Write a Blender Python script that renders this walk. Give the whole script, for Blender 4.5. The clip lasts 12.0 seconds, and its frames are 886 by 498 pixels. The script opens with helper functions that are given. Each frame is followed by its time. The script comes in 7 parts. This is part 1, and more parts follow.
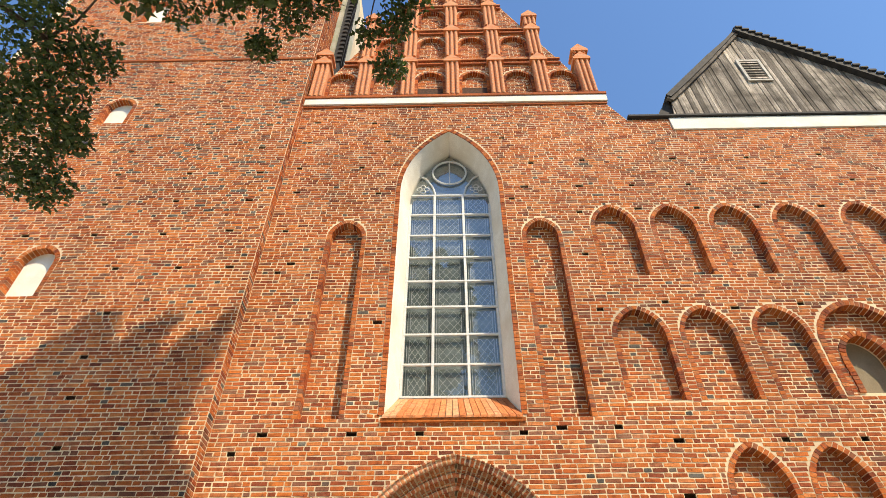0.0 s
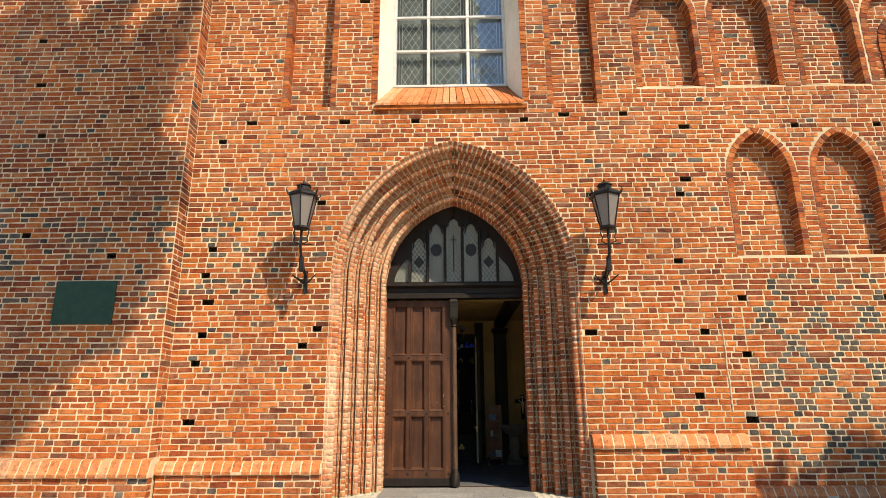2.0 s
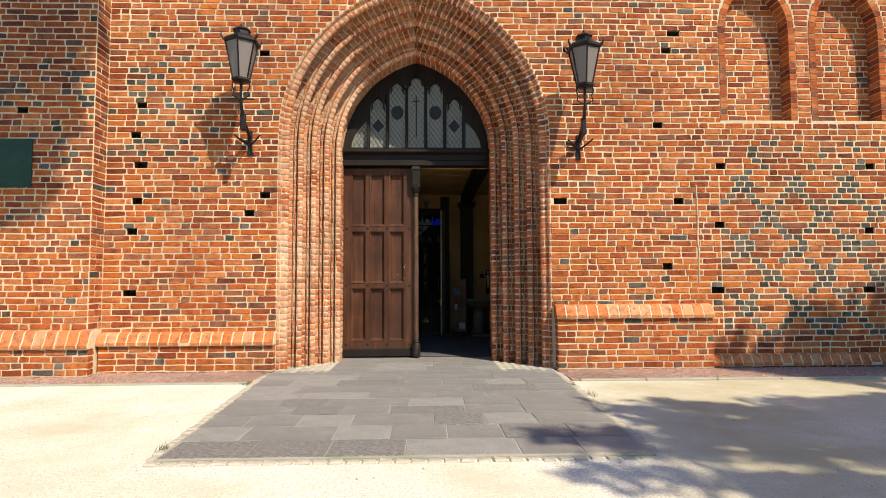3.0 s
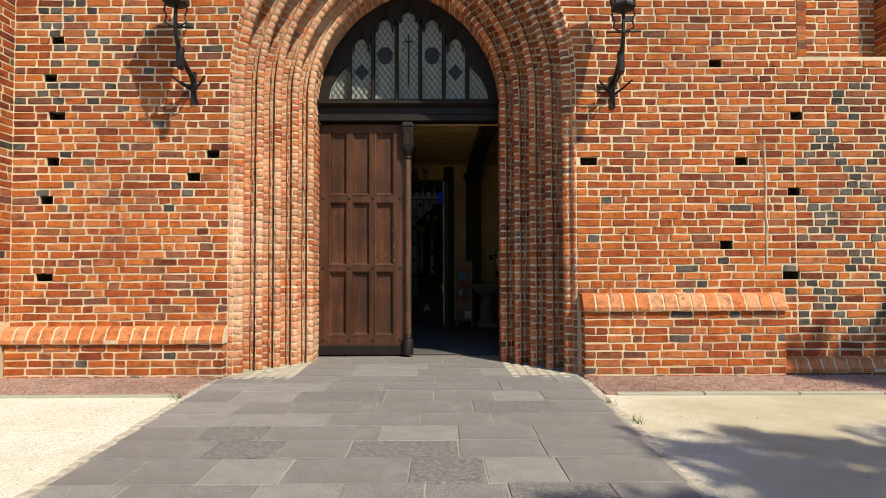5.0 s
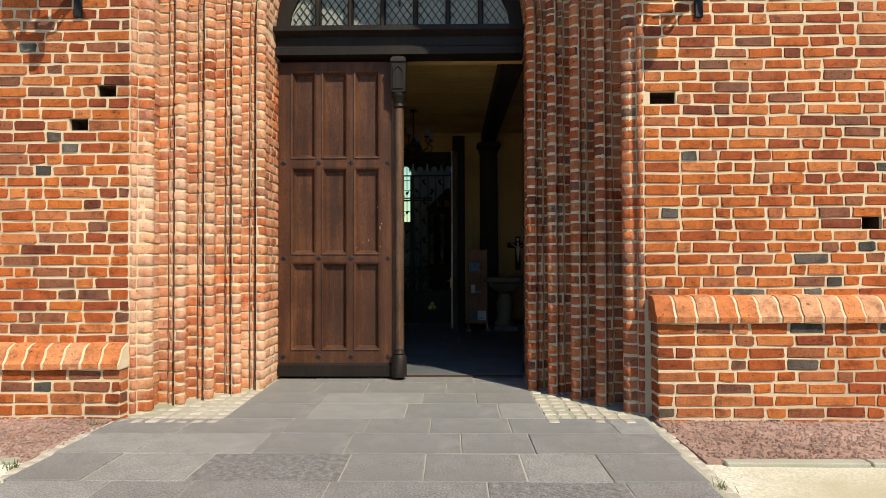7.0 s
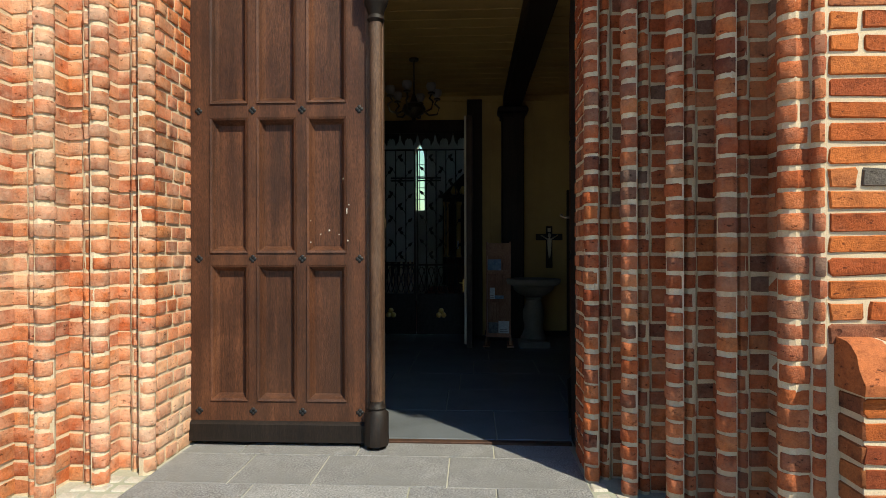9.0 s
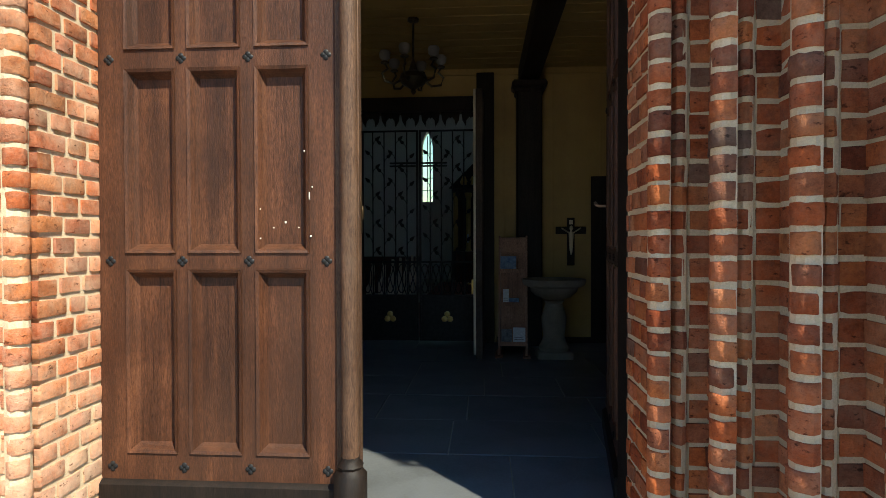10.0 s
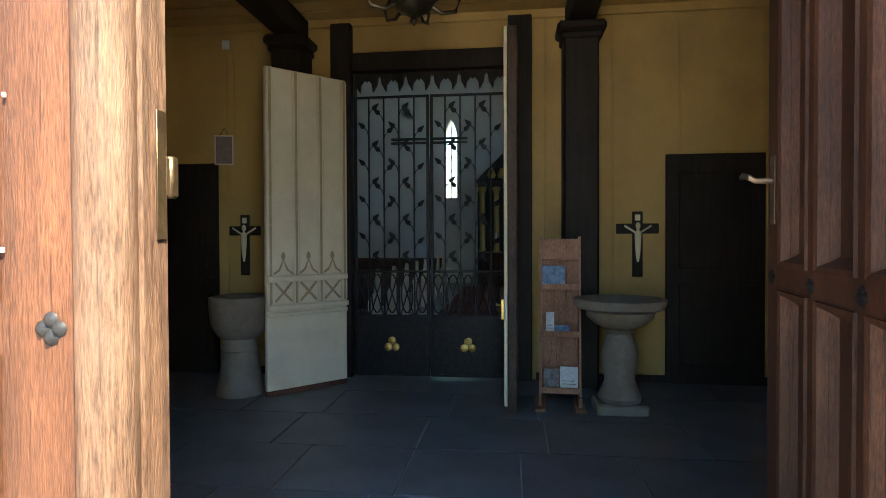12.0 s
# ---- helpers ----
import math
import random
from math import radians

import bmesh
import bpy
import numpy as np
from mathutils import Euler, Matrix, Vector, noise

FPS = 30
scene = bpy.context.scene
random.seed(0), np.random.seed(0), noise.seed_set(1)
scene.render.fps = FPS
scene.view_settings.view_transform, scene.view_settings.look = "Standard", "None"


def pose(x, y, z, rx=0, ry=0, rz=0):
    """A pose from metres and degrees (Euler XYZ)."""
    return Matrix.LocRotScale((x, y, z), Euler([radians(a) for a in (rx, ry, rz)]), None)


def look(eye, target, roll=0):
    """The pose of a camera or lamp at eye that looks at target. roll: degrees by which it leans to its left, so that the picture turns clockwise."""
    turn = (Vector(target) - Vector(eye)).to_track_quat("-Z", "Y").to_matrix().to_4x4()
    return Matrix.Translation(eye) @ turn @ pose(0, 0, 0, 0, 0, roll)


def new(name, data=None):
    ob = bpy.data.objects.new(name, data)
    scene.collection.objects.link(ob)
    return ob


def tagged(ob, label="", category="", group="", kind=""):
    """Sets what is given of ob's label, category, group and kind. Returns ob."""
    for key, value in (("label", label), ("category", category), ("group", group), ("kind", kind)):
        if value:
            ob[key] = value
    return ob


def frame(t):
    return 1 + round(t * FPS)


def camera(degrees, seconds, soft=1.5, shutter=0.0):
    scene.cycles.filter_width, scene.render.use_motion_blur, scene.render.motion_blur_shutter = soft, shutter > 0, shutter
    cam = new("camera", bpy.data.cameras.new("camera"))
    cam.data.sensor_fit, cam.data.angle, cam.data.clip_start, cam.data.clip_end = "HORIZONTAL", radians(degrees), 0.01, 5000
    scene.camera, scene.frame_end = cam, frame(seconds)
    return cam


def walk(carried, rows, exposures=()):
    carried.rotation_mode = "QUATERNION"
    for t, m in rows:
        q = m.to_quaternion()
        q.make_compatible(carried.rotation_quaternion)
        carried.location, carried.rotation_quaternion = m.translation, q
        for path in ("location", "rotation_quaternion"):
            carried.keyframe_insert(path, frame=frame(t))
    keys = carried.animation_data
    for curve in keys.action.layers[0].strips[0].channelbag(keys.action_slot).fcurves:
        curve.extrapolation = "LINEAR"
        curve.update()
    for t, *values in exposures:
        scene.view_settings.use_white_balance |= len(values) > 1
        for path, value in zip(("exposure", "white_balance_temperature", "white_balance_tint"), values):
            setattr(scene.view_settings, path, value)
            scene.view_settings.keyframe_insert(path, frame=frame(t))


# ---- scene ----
cam = camera(75.3, 12.0, soft=0.6)
METRES, EYE, TILT, LEAN, TURN = 11.5, 1.68, 0.0, 0.0, 1.0
ROWS = [
    (0.0, 0.0, 0.0, 0.0, 0.08, 42.62, 0.08),
    (0.5, -0.0038, 0.0079, -0.0034, -1.54, 35.93, 0.14),
    (1.0, -0.0022, 0.0245, -0.0071, -0.96, 29.97, 0.17),
    (1.5, 0.0025, 0.049, -0.0116, 0.28, 22.05, 0.21),
    (2.0, 0.0038, 0.0793, -0.0177, 0.09, 15.13, 0.28),
    (2.5, 0.0096, 0.1145, -0.0281, -1.8, 7.42, 0.28),
    (3.0, 0.0207, 0.1471, -0.0319, -2.74, 3.57, 0.25),
    (3.5, 0.027, 0.1848, -0.0356, -2.52, 2.89, 0.26),
    (5.5, 0.0516, 0.3644, -0.0301, -1.21, 1.37, 0.15),
    (6.0, 0.0543, 0.416, -0.0307, -0.93, 1.04, 0.2),
    (6.5, 0.0588, 0.4677, -0.0319, -0.62, 0.88, 0.16),
    (7.0, 0.0621, 0.5183, -0.032, -0.08, 0.86, 0.17),
    (9.0, 0.0726, 0.7164, -0.0262, 1.85, -0.07, 0.13),
    (9.5, 0.0751, 0.7647, -0.0249, 2.53, -0.39, 0.14),
    (10.0, 0.0749, 0.8123, -0.0237, 2.93, -0.79, 0.16),
    (10.5, 0.0778, 0.8598, -0.0213, 3.51, -1.01, 0.19),
    (11.0, 0.0748, 0.9062, -0.0202, 4.04, -1.02, 0.14),
    (11.5, 0.0738, 0.9493, -0.02, 4.58, -1.0, 0.11),
    (12.0, 0.0735, 0.9881, -0.0201, 5.72, -0.95, 0.21),
]
EXPOSURES = [(0.0, 0.54, 6900, 11), (1.5, 0.52, 7100, 11), (2.5, 0.50, 6600, 10), (3.5, 0.38, 6400, 10), (5.5, 0.26, 6350, 9), (7.0, 0.36, 6200, 7), (9.0, 0.52, 5950, 4), (9.5, 0.68, 5900, 4), (10.0, 0.93, 5900, 4), (10.5, 1.35, 5950, 5), (11.0, 2.1, 6050, 5), (11.5, 2.65, 6100, 6), (12.0, 3.3, 6150, 6)]
walk(cam, [(t, pose(0, 0, EYE, TILT, LEAN, TURN) @ pose(METRES * x, METRES * y, METRES * z, 90 + pitch, roll, yaw)) for t, x, y, z, yaw, pitch, roll in ROWS], EXPOSURES)

# ---- light ----
SUN = Vector((0.85, -1.0, 1.5)).normalized()          # towards the sun
world = bpy.data.worlds.new("sky")
scene.world = world
world.use_nodes = True
_sky = world.node_tree.nodes.new("ShaderNodeTexSky")
_sky.sky_type, _sky.sun_disc = "NISHITA", False
_sky.sun_elevation, _sky.sun_rotation = math.asin(SUN.z), math.atan2(SUN.x, SUN.y)
_sky.air_density, _sky.dust_density, _sky.ozone_density = 1.5, 0.5, 2.5
_tint = world.node_tree.nodes.new("ShaderNodeMix")
_tint.data_type, _tint.blend_type = "RGBA", "MULTIPLY"
_tint.inputs[0].default_value, _tint.inputs[7].default_value = 1.0, (0.82, 1.08, 1.38, 1.0)
world.node_tree.links.new(_sky.outputs[0], _tint.inputs[6])
world.node_tree.links.new(_tint.outputs[2], world.node_tree.nodes["Background"].inputs[0])
world.node_tree.nodes["Background"].inputs[1].default_value = 0.105
sun = new("sun", bpy.data.lights.new("sun", "SUN"))
sun.data.energy, sun.data.angle, sun.data.color = 5.0, radians(0.53), (1.0, 0.865, 0.64)
sun.matrix_world = look((20, -20, 30), Vector((20, -20, 30)) - SUN)

# ---- materials ----
def nodes_of(name):
    m = bpy.data.materials.new(name)
    m.use_nodes = True
    nt = m.node_tree
    return m, nt, nt.nodes["Principled BSDF"]


def link(nt, a, b):
    nt.links.new(a, b)


def ramp_node(nt, fac, stops, interp="LINEAR"):
    n = nt.nodes.new("ShaderNodeValToRGB")
    n.color_ramp.interpolation = interp
    el = n.color_ramp.elements
    while len(el) < len(stops):
        el.new(0.5)
    for e, (p, c) in zip(el, stops):
        e.position, e.color = p, (*c, 1)
    link(nt, fac, n.inputs[0])
    return n.outputs[0]


def noise_node(nt, scale, detail=5.0, rough=0.6, stretch=None, offset=None):
    tc = nt.nodes.new("ShaderNodeTexCoord")
    out = tc.outputs["Object"]
    if stretch or offset is not None:
        mp = nt.nodes.new("ShaderNodeMapping")
        if stretch:
            mp.inputs["Scale"].default_value = stretch
        link(nt, out, mp.inputs[0])
        if offset is not None:
            sc = nt.nodes.new("ShaderNodeVectorMath")
            sc.operation = "SCALE"
            sc.inputs[0].default_value = (37.0, 19.0, 53.0)
            link(nt, offset, sc.inputs["Scale"])
            link(nt, sc.outputs[0], mp.inputs["Location"])
        out = mp.outputs[0]
    n = nt.nodes.new("ShaderNodeTexNoise")
    n.inputs["Scale"].default_value, n.inputs["Detail"].default_value, n.inputs["Roughness"].default_value = scale, detail, rough
    link(nt, out, n.inputs["Vector"])
    return n.outputs[0]


def mix_node(nt, fac, a, b, mode="MIX"):
    n = nt.nodes.new("ShaderNodeMix")
    n.data_type, n.blend_type = "RGBA", mode
    for sock, v in ((n.inputs[0], fac), (n.inputs[6], a), (n.inputs[7], b)):
        if isinstance(v, (int, float)):
            sock.default_value = v
        elif isinstance(v, tuple):
            sock.default_value = (*v, 1)
        else:
            link(nt, v, sock)
    return n.outputs[2]


def bump_node(nt, bsdf, height, strength=0.3, distance=0.01):
    b = nt.nodes.new("ShaderNodeBump")
    b.inputs["Strength"].default_value, b.inputs["Distance"].default_value = strength, distance
    link(nt, height, b.inputs["Height"])
    link(nt, b.outputs[0], bsdf.inputs["Normal"])


def place_noise(nt, scale, detail=6, rough=0.7):
    n = nt.nodes.new("ShaderNodeTexNoise")
    n.inputs["Scale"].default_value, n.inputs["Detail"].default_value, n.inputs["Roughness"].default_value = scale, detail, rough
    link(nt, nt.nodes.new("ShaderNodeNewGeometry").outputs["Position"], n.inputs["Vector"])
    return n.outputs[0]


def surface(name, c1, c2, scale=8.0, fine=80.0, rough=0.8, metal=0.0, bump=0.3, dist=0.004, stretch=None, stain=None, stain_scale=0.8, spec=0.3, grain=1.0):
    """Two colours mixed by coarse noise, fine grain on top, bump, and large stains."""
    m, nt, b = nodes_of(name)
    big = noise_node(nt, scale, 6, 0.6, stretch)
    small = noise_node(nt, fine, 4, 0.7, stretch)
    col = ramp_node(nt, big, [(0.3, c1), (0.7, c2)])
    dark = ramp_node(nt, small, [(0.25 if grain <= 1 else 0.36, (max(0.1, 1 - 0.3 * grain),) * 3), (0.75 if grain <= 1 else 0.64, (1 + 0.12 * grain,) * 3)])
    col = mix_node(nt, 1.0, col, dark, "MULTIPLY")
    if stain:
        s = ramp_node(nt, noise_node(nt, stain_scale, 5, 0.65), [(0.45, (0, 0, 0)), (0.68, (1, 1, 1))])
        col = mix_node(nt, s, col, stain)
    link(nt, col, b.inputs["Base Color"])
    b.inputs["Roughness"].default_value, b.inputs["Metallic"].default_value = rough, metal
    b.inputs["Specular IOR Level"].default_value = spec
    if bump:
        add = nt.nodes.new("ShaderNodeMath")
        add.operation = "ADD"
        link(nt, big, add.inputs[0])
        link(nt, small, add.inputs[1])
        bump_node(nt, b, add.outputs[0], bump, dist)
    return m


def brick_material(name, stops, single=False, bleach=0.22, low=0.54, lime_colour=(0.66, 0.47, 0.33)):
    m, nt, b = nodes_of(name)
    if single:
        r = nt.nodes.new("ShaderNodeObjectInfo").outputs["Random"]
    else:
        r = nt.nodes.new("ShaderNodeNewGeometry").outputs["Random Per Island"]
    col = ramp_node(nt, r, stops)
    cloud = noise_node(nt, 9.0, 5, 0.7, None, r)
    grain = noise_node(nt, 70.0, 5, 0.75, None, r)
    col = mix_node(nt, 1.0, col, ramp_node(nt, cloud, [(0.28, (0.40, 0.36, 0.36)), (0.5, (0.95, 0.94, 0.93)), (0.72, (1.16, 1.14, 1.1))]), "MULTIPLY")
    col = mix_node(nt, 1.0, col, ramp_node(nt, grain, [(0.3, (0.72, 0.7, 0.7)), (0.7, (1.15, 1.13, 1.1))]), "MULTIPLY")
    lime = ramp_node(nt, place_noise(nt, 0.8, 8, 0.78), [(low, (0, 0, 0)), (low + 0.25, (bleach, bleach, bleach))])
    col = mix_node(nt, lime, col, lime_colour)
    soot = ramp_node(nt, place_noise(nt, 0.3), [(0.32, (0.6, 0.56, 0.54)), (0.55, (1, 1, 1))])
    col = mix_node(nt, 1.0, col, soot, "MULTIPLY")
    pits = ramp_node(nt, noise_node(nt, 26.0, 3, 0.6, (1, 1, 1.8), r), [(0.29, (0.30, 0.25, 0.22)), (0.385, (1, 1, 1))])
    col = mix_node(nt, 1.0, col, pits, "MULTIPLY")
    link(nt, col, b.inputs["Base Color"])
    b.inputs["Roughness"].default_value = 0.86
    b.inputs["Specular IOR Level"].default_value = 0.25
    add = nt.nodes.new("ShaderNodeMath")
    add.operation = "ADD"
    link(nt, cloud, add.inputs[0])
    link(nt, grain, add.inputs[1])
    bump_node(nt, b, add.outputs[0], 0.9, 0.011)
    return m


REDS = [(0.0, (0.16, 0.046, 0.023)), (0.08, (0.28, 0.066, 0.026)), (0.22, (0.40, 0.096, 0.026)), (0.42, (0.49, 0.125, 0.028)), (0.62, (0.56, 0.17, 0.037)),
        (0.76, (0.60, 0.22, 0.078)), (0.86, (0.42, 0.14, 0.055)), (0.94, (0.30, 0.115, 0.06)), (1.0, (0.20, 0.088, 0.055))]
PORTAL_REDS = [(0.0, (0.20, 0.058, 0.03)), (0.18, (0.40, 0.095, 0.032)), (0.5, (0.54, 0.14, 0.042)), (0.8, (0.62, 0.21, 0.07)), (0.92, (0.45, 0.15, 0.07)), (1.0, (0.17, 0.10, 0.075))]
BURNT = [(0.0, (0.060, 0.055, 0.050)), (0.35, (0.105, 0.097, 0.087)), (0.7, (0.16, 0.147, 0.128)), (0.85, (0.13, 0.105, 0.088)), (1.0, (0.18, 0.115, 0.082))]
BRICK = brick_material("brick", REDS)
BRICK_ONE = brick_material("brick_single", REDS, True)
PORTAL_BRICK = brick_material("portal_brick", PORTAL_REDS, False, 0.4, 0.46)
# left jamb: lime bloom, plus sunlight put into a lighter brick colour
SUNLIT_REDS = [(0.0, (0.40, 0.11, 0.05)), (0.2, (0.54, 0.145, 0.05)), (0.5, (0.62, 0.19, 0.062)), (0.8, (0.68, 0.27, 0.10)), (1.0, (0.50, 0.19, 0.10))]
LIMED_SUNLIT_BRICK = brick_material("limed_sunlit_brick", SUNLIT_REDS, False, 0.66, 0.42, (0.88, 0.69, 0.50))
LIMED_SUNLIT_ONE = brick_material("limed_sunlit_brick_single", SUNLIT_REDS, True, 0.66, 0.42, (0.88, 0.69, 0.50))
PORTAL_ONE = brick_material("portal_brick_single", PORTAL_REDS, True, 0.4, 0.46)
BURNT_BRICK = brick_material("burnt_brick", BURNT, False, 0.1)
BURNT_ONE = brick_material("burnt_brick_single", BURNT, True, 0.1)
CAP = brick_material("cap_brick", [(0.0, (0.56, 0.18, 0.06)), (0.5, (0.68, 0.26, 0.10)), (1.0, (0.68, 0.36, 0.2))], True, 0.3)
MORTAR = surface("mortar", (0.62, 0.485, 0.315), (0.80, 0.66, 0.46), 5, 140, 0.95, 0, 0.5, 0.006, None, (0.46, 0.36, 0.25), 0.5)
PLASTER = surface("white_plaster", (0.74, 0.70, 0.62), (0.82, 0.79, 0.72), 3, 60, 0.9, 0, 0.2, 0.004, None, (0.62, 0.57, 0.48), 0.9)
SAND = surface("sandy_ground", (0.68, 0.64, 0.545), (0.82, 0.79, 0.69), 0.9, 60, 0.95, 0, 0.5, 0.012, None, (0.52, 0.48, 0.37), 0.5, 0.2, 1.3)
_nt = SAND.node_tree
_b = _nt.nodes["Principled BSDF"]
_was = _b.inputs["Base Color"].links[0].from_socket
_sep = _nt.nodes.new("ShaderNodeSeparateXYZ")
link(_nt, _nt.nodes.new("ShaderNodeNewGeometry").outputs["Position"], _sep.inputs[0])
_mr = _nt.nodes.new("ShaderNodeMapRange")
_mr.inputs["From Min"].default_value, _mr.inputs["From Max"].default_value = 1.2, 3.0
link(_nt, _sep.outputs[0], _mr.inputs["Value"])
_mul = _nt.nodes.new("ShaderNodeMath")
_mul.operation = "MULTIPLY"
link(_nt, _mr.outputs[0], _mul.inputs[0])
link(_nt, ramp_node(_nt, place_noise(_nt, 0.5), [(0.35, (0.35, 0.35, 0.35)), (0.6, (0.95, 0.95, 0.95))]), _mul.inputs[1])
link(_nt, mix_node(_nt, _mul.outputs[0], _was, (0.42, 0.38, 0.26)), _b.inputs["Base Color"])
PAVER = surface("paving_slab", (0.215, 0.209, 0.206), (0.32, 0.312, 0.306), 5, 95, 0.7, 0, 1.0, 0.006, None, (0.18, 0.175, 0.168), 1.6, 0.4, 2.3)
PAVERS = [PAVER, surface("paving_slab_rough", (0.13, 0.127, 0.125), (0.33, 0.322, 0.316), 24, 100, 0.7, 0, 1.0, 0.007, None, None, 1.0, 0.4, 2.2), surface("paving_slab_pale", (0.25, 0.244, 0.238), (0.345, 0.337, 0.327), 6, 90, 0.72, 0, 0.8, 0.005, None, None, 1.0, 0.4, 2.0)]
SETT = surface("granite_sett", (0.36, 0.325, 0.27), (0.54, 0.49, 0.41), 9, 110, 0.85, 0, 0.5, 0.006)
KERB = surface("concrete_kerb", (0.36, 0.34, 0.28), (0.46, 0.44, 0.37), 6, 90, 0.9, 0, 0.4, 0.004, None, (0.25, 0.27, 0.18), 1.5)
PEBBLE = brick_material("pebble", [(0.0, (0.36, 0.2, 0.17)), (0.4, (0.46, 0.28, 0.23)), (0.8, (0.52, 0.4, 0.34)), (1.0, (0.3, 0.26, 0.25))], False, 0.1)
IRON = surface("black_iron", (0.015, 0.015, 0.017), (0.035, 0.034, 0.034), 20, 200, 0.5, 0.5, 0.2, 0.002)
LEAD = surface("lead_came", (0.02, 0.02, 0.022), (0.05, 0.05, 0.055), 30, 200, 0.55, 0.4, 0)
BARK = surface("bark", (0.06, 0.045, 0.035), (0.13, 0.10, 0.08), 6, 50, 0.95, 0, 0.8, 0.02, (1, 1, 0.25))
BOARD_GREY = surface("weathered_board", (0.085, 0.068, 0.055), (0.46, 0.41, 0.36), 2.2, 30, 0.9, 0, 0.5, 0.01, (3, 3, 0.14), (0.07, 0.058, 0.048), 1.1, 0.3, 1.5)
_nt = BOARD_GREY.node_tree
_b = _nt.nodes["Principled BSDF"]
_was = _b.inputs["Base Color"].links[0].from_socket
link(_nt, mix_node(_nt, 1.0, _was, ramp_node(_nt, _nt.nodes.new("ShaderNodeObjectInfo").outputs["Random"], [(0.0, (0.45, 0.43, 0.41)), (0.6, (1.0, 0.98, 0.95)), (1.0, (1.75, 1.7, 1.62))]), "MULTIPLY"), _b.inputs["Base Color"])
ROOF_DARK = surface("dark_roof", (0.02, 0.02, 0.022), (0.05, 0.047, 0.045), 4, 40, 0.8, 0, 0.4, 0.01)
BRONZE = surface("green_plaque", (0.018, 0.05, 0.035), (0.03, 0.075, 0.05), 6, 90, 0.45, 0.2, 0.2, 0.002)


def wood(name, c1, c2, rough=0.6, band=4.0, bump=0.35, worn=None):
    m, nt, b = nodes_of(name)
    grain = noise_node(nt, band, 8, 0.7, (6, 6, 0.35))
    fine = noise_node(nt, 42, 5, 0.75, (6, 6, 0.7))
    crack = noise_node(nt, 9, 4, 0.6, (16, 16, 0.35))
    cloud = noise_node(nt, 3.0, 4, 0.6, (1, 1, 0.6))
    col = ramp_node(nt, grain, [(0.3, c1), (0.7, c2)])
    col = mix_node(nt, 1.0, col, ramp_node(nt, cloud, [(0.32, (0.62, 0.56, 0.54)), (0.66, (1.22, 1.2, 1.16))]), "MULTIPLY")
    col = mix_node(nt, 1.0, col, ramp_node(nt, fine, [(0.34, (0.42, 0.38, 0.37)), (0.64, (1.4, 1.38, 1.34))]), "MULTIPLY")
    col = mix_node(nt, 1.0, col, ramp_node(nt, crack, [(0.30, (0.3, 0.27, 0.26)), (0.40, (1, 1, 1))]), "MULTIPLY")
    if worn:
        s = ramp_node(nt, noise_node(nt, 1.7, 6, 0.7, (1, 1, 0.4)), [(0.48, (0, 0, 0)), (0.72, (0.8, 0.8, 0.8))])
        col = mix_node(nt, s, col, worn)
    link(nt, col, b.inputs["Base Color"])
    b.inputs["Roughness"].default_value = rough
    b.inputs["Specular IOR Level"].default_value = 0.3
    bump_node(nt, b, fine, bump, 0.003)
    return m


DOOR_WOOD = wood("door_oak", (0.035, 0.0158, 0.0092), (0.125, 0.051, 0.025), 0.52, 1.6, 0.8, (0.046, 0.021, 0.0125))
POST_WOOD = wood("worn_oak", (0.05, 0.03, 0.02), (0.15, 0.088, 0.056), 0.55, 4.0, 1.0, (0.165, 0.118, 0.086))
FRAME_WOOD = wood("dark_oak", (0.0065, 0.0045, 0.0035), (0.018, 0.012, 0.009), 0.6)


def glass(name, colour, rough, transmission, ior=1.45):
    m, nt, b = nodes_of(name)
    b.inputs["Base Color"].default_value = (*colour, 1)
    b.inputs["Roughness"].default_value, b.inputs["Transmission Weight"].default_value, b.inputs["IOR"].default_value = rough, transmission, ior
    bump_node(nt, b, noise_node(nt, 3.0, 2, 0.5), 0.12, 0.02)
    return m


def clear_pane(name, tint, gloss, rough):
    m, nt, b = nodes_of(name)
    t, gl = nt.nodes.new("ShaderNodeBsdfTransparent"), nt.nodes.new("ShaderNodeBsdfGlossy")
    t.inputs[0].default_value = (*tint, 1)
    gl.inputs["Roughness"].default_value = rough
    facing = nt.nodes.new("ShaderNodeLayerWeight")
    facing.inputs[0].default_value = 0.4
    lw = nt.nodes.new("ShaderNodeMapRange")
    lw.inputs["To Min"].default_value, lw.inputs["To Max"].default_value = 0.05, gloss
    link(nt, facing.outputs["Facing"], lw.inputs["Value"])
    bp = nt.nodes.new("ShaderNodeBump")
    bp.inputs["Strength"].default_value, bp.inputs["Distance"].default_value = 0.15, 0.02
    link(nt, noise_node(nt, 2.5, 2, 0.5), bp.inputs["Height"])
    link(nt, bp.outputs[0], gl.inputs["Normal"])
    mx = nt.nodes.new("ShaderNodeMixShader")
    link(nt, lw.outputs[0], mx.inputs[0])
    link(nt, t.outputs[0], mx.inputs[1])
    link(nt, gl.outputs[0], mx.inputs[2])
    link(nt, mx.outputs[0], nt.nodes["Material Output"].inputs[0])
    return m


WINDOW_GLASS = clear_pane("window_glass", (0.9, 0.93, 0.93), 0.75, 0.02)
LAMP_GLASS = glass("frosted_glass", (0.27, 0.235, 0.22), 0.35, 0.3)
LEADED_GLASS = glass("leaded_glass", (0.30, 0.315, 0.28), 0.2, 0.1, 1.3)

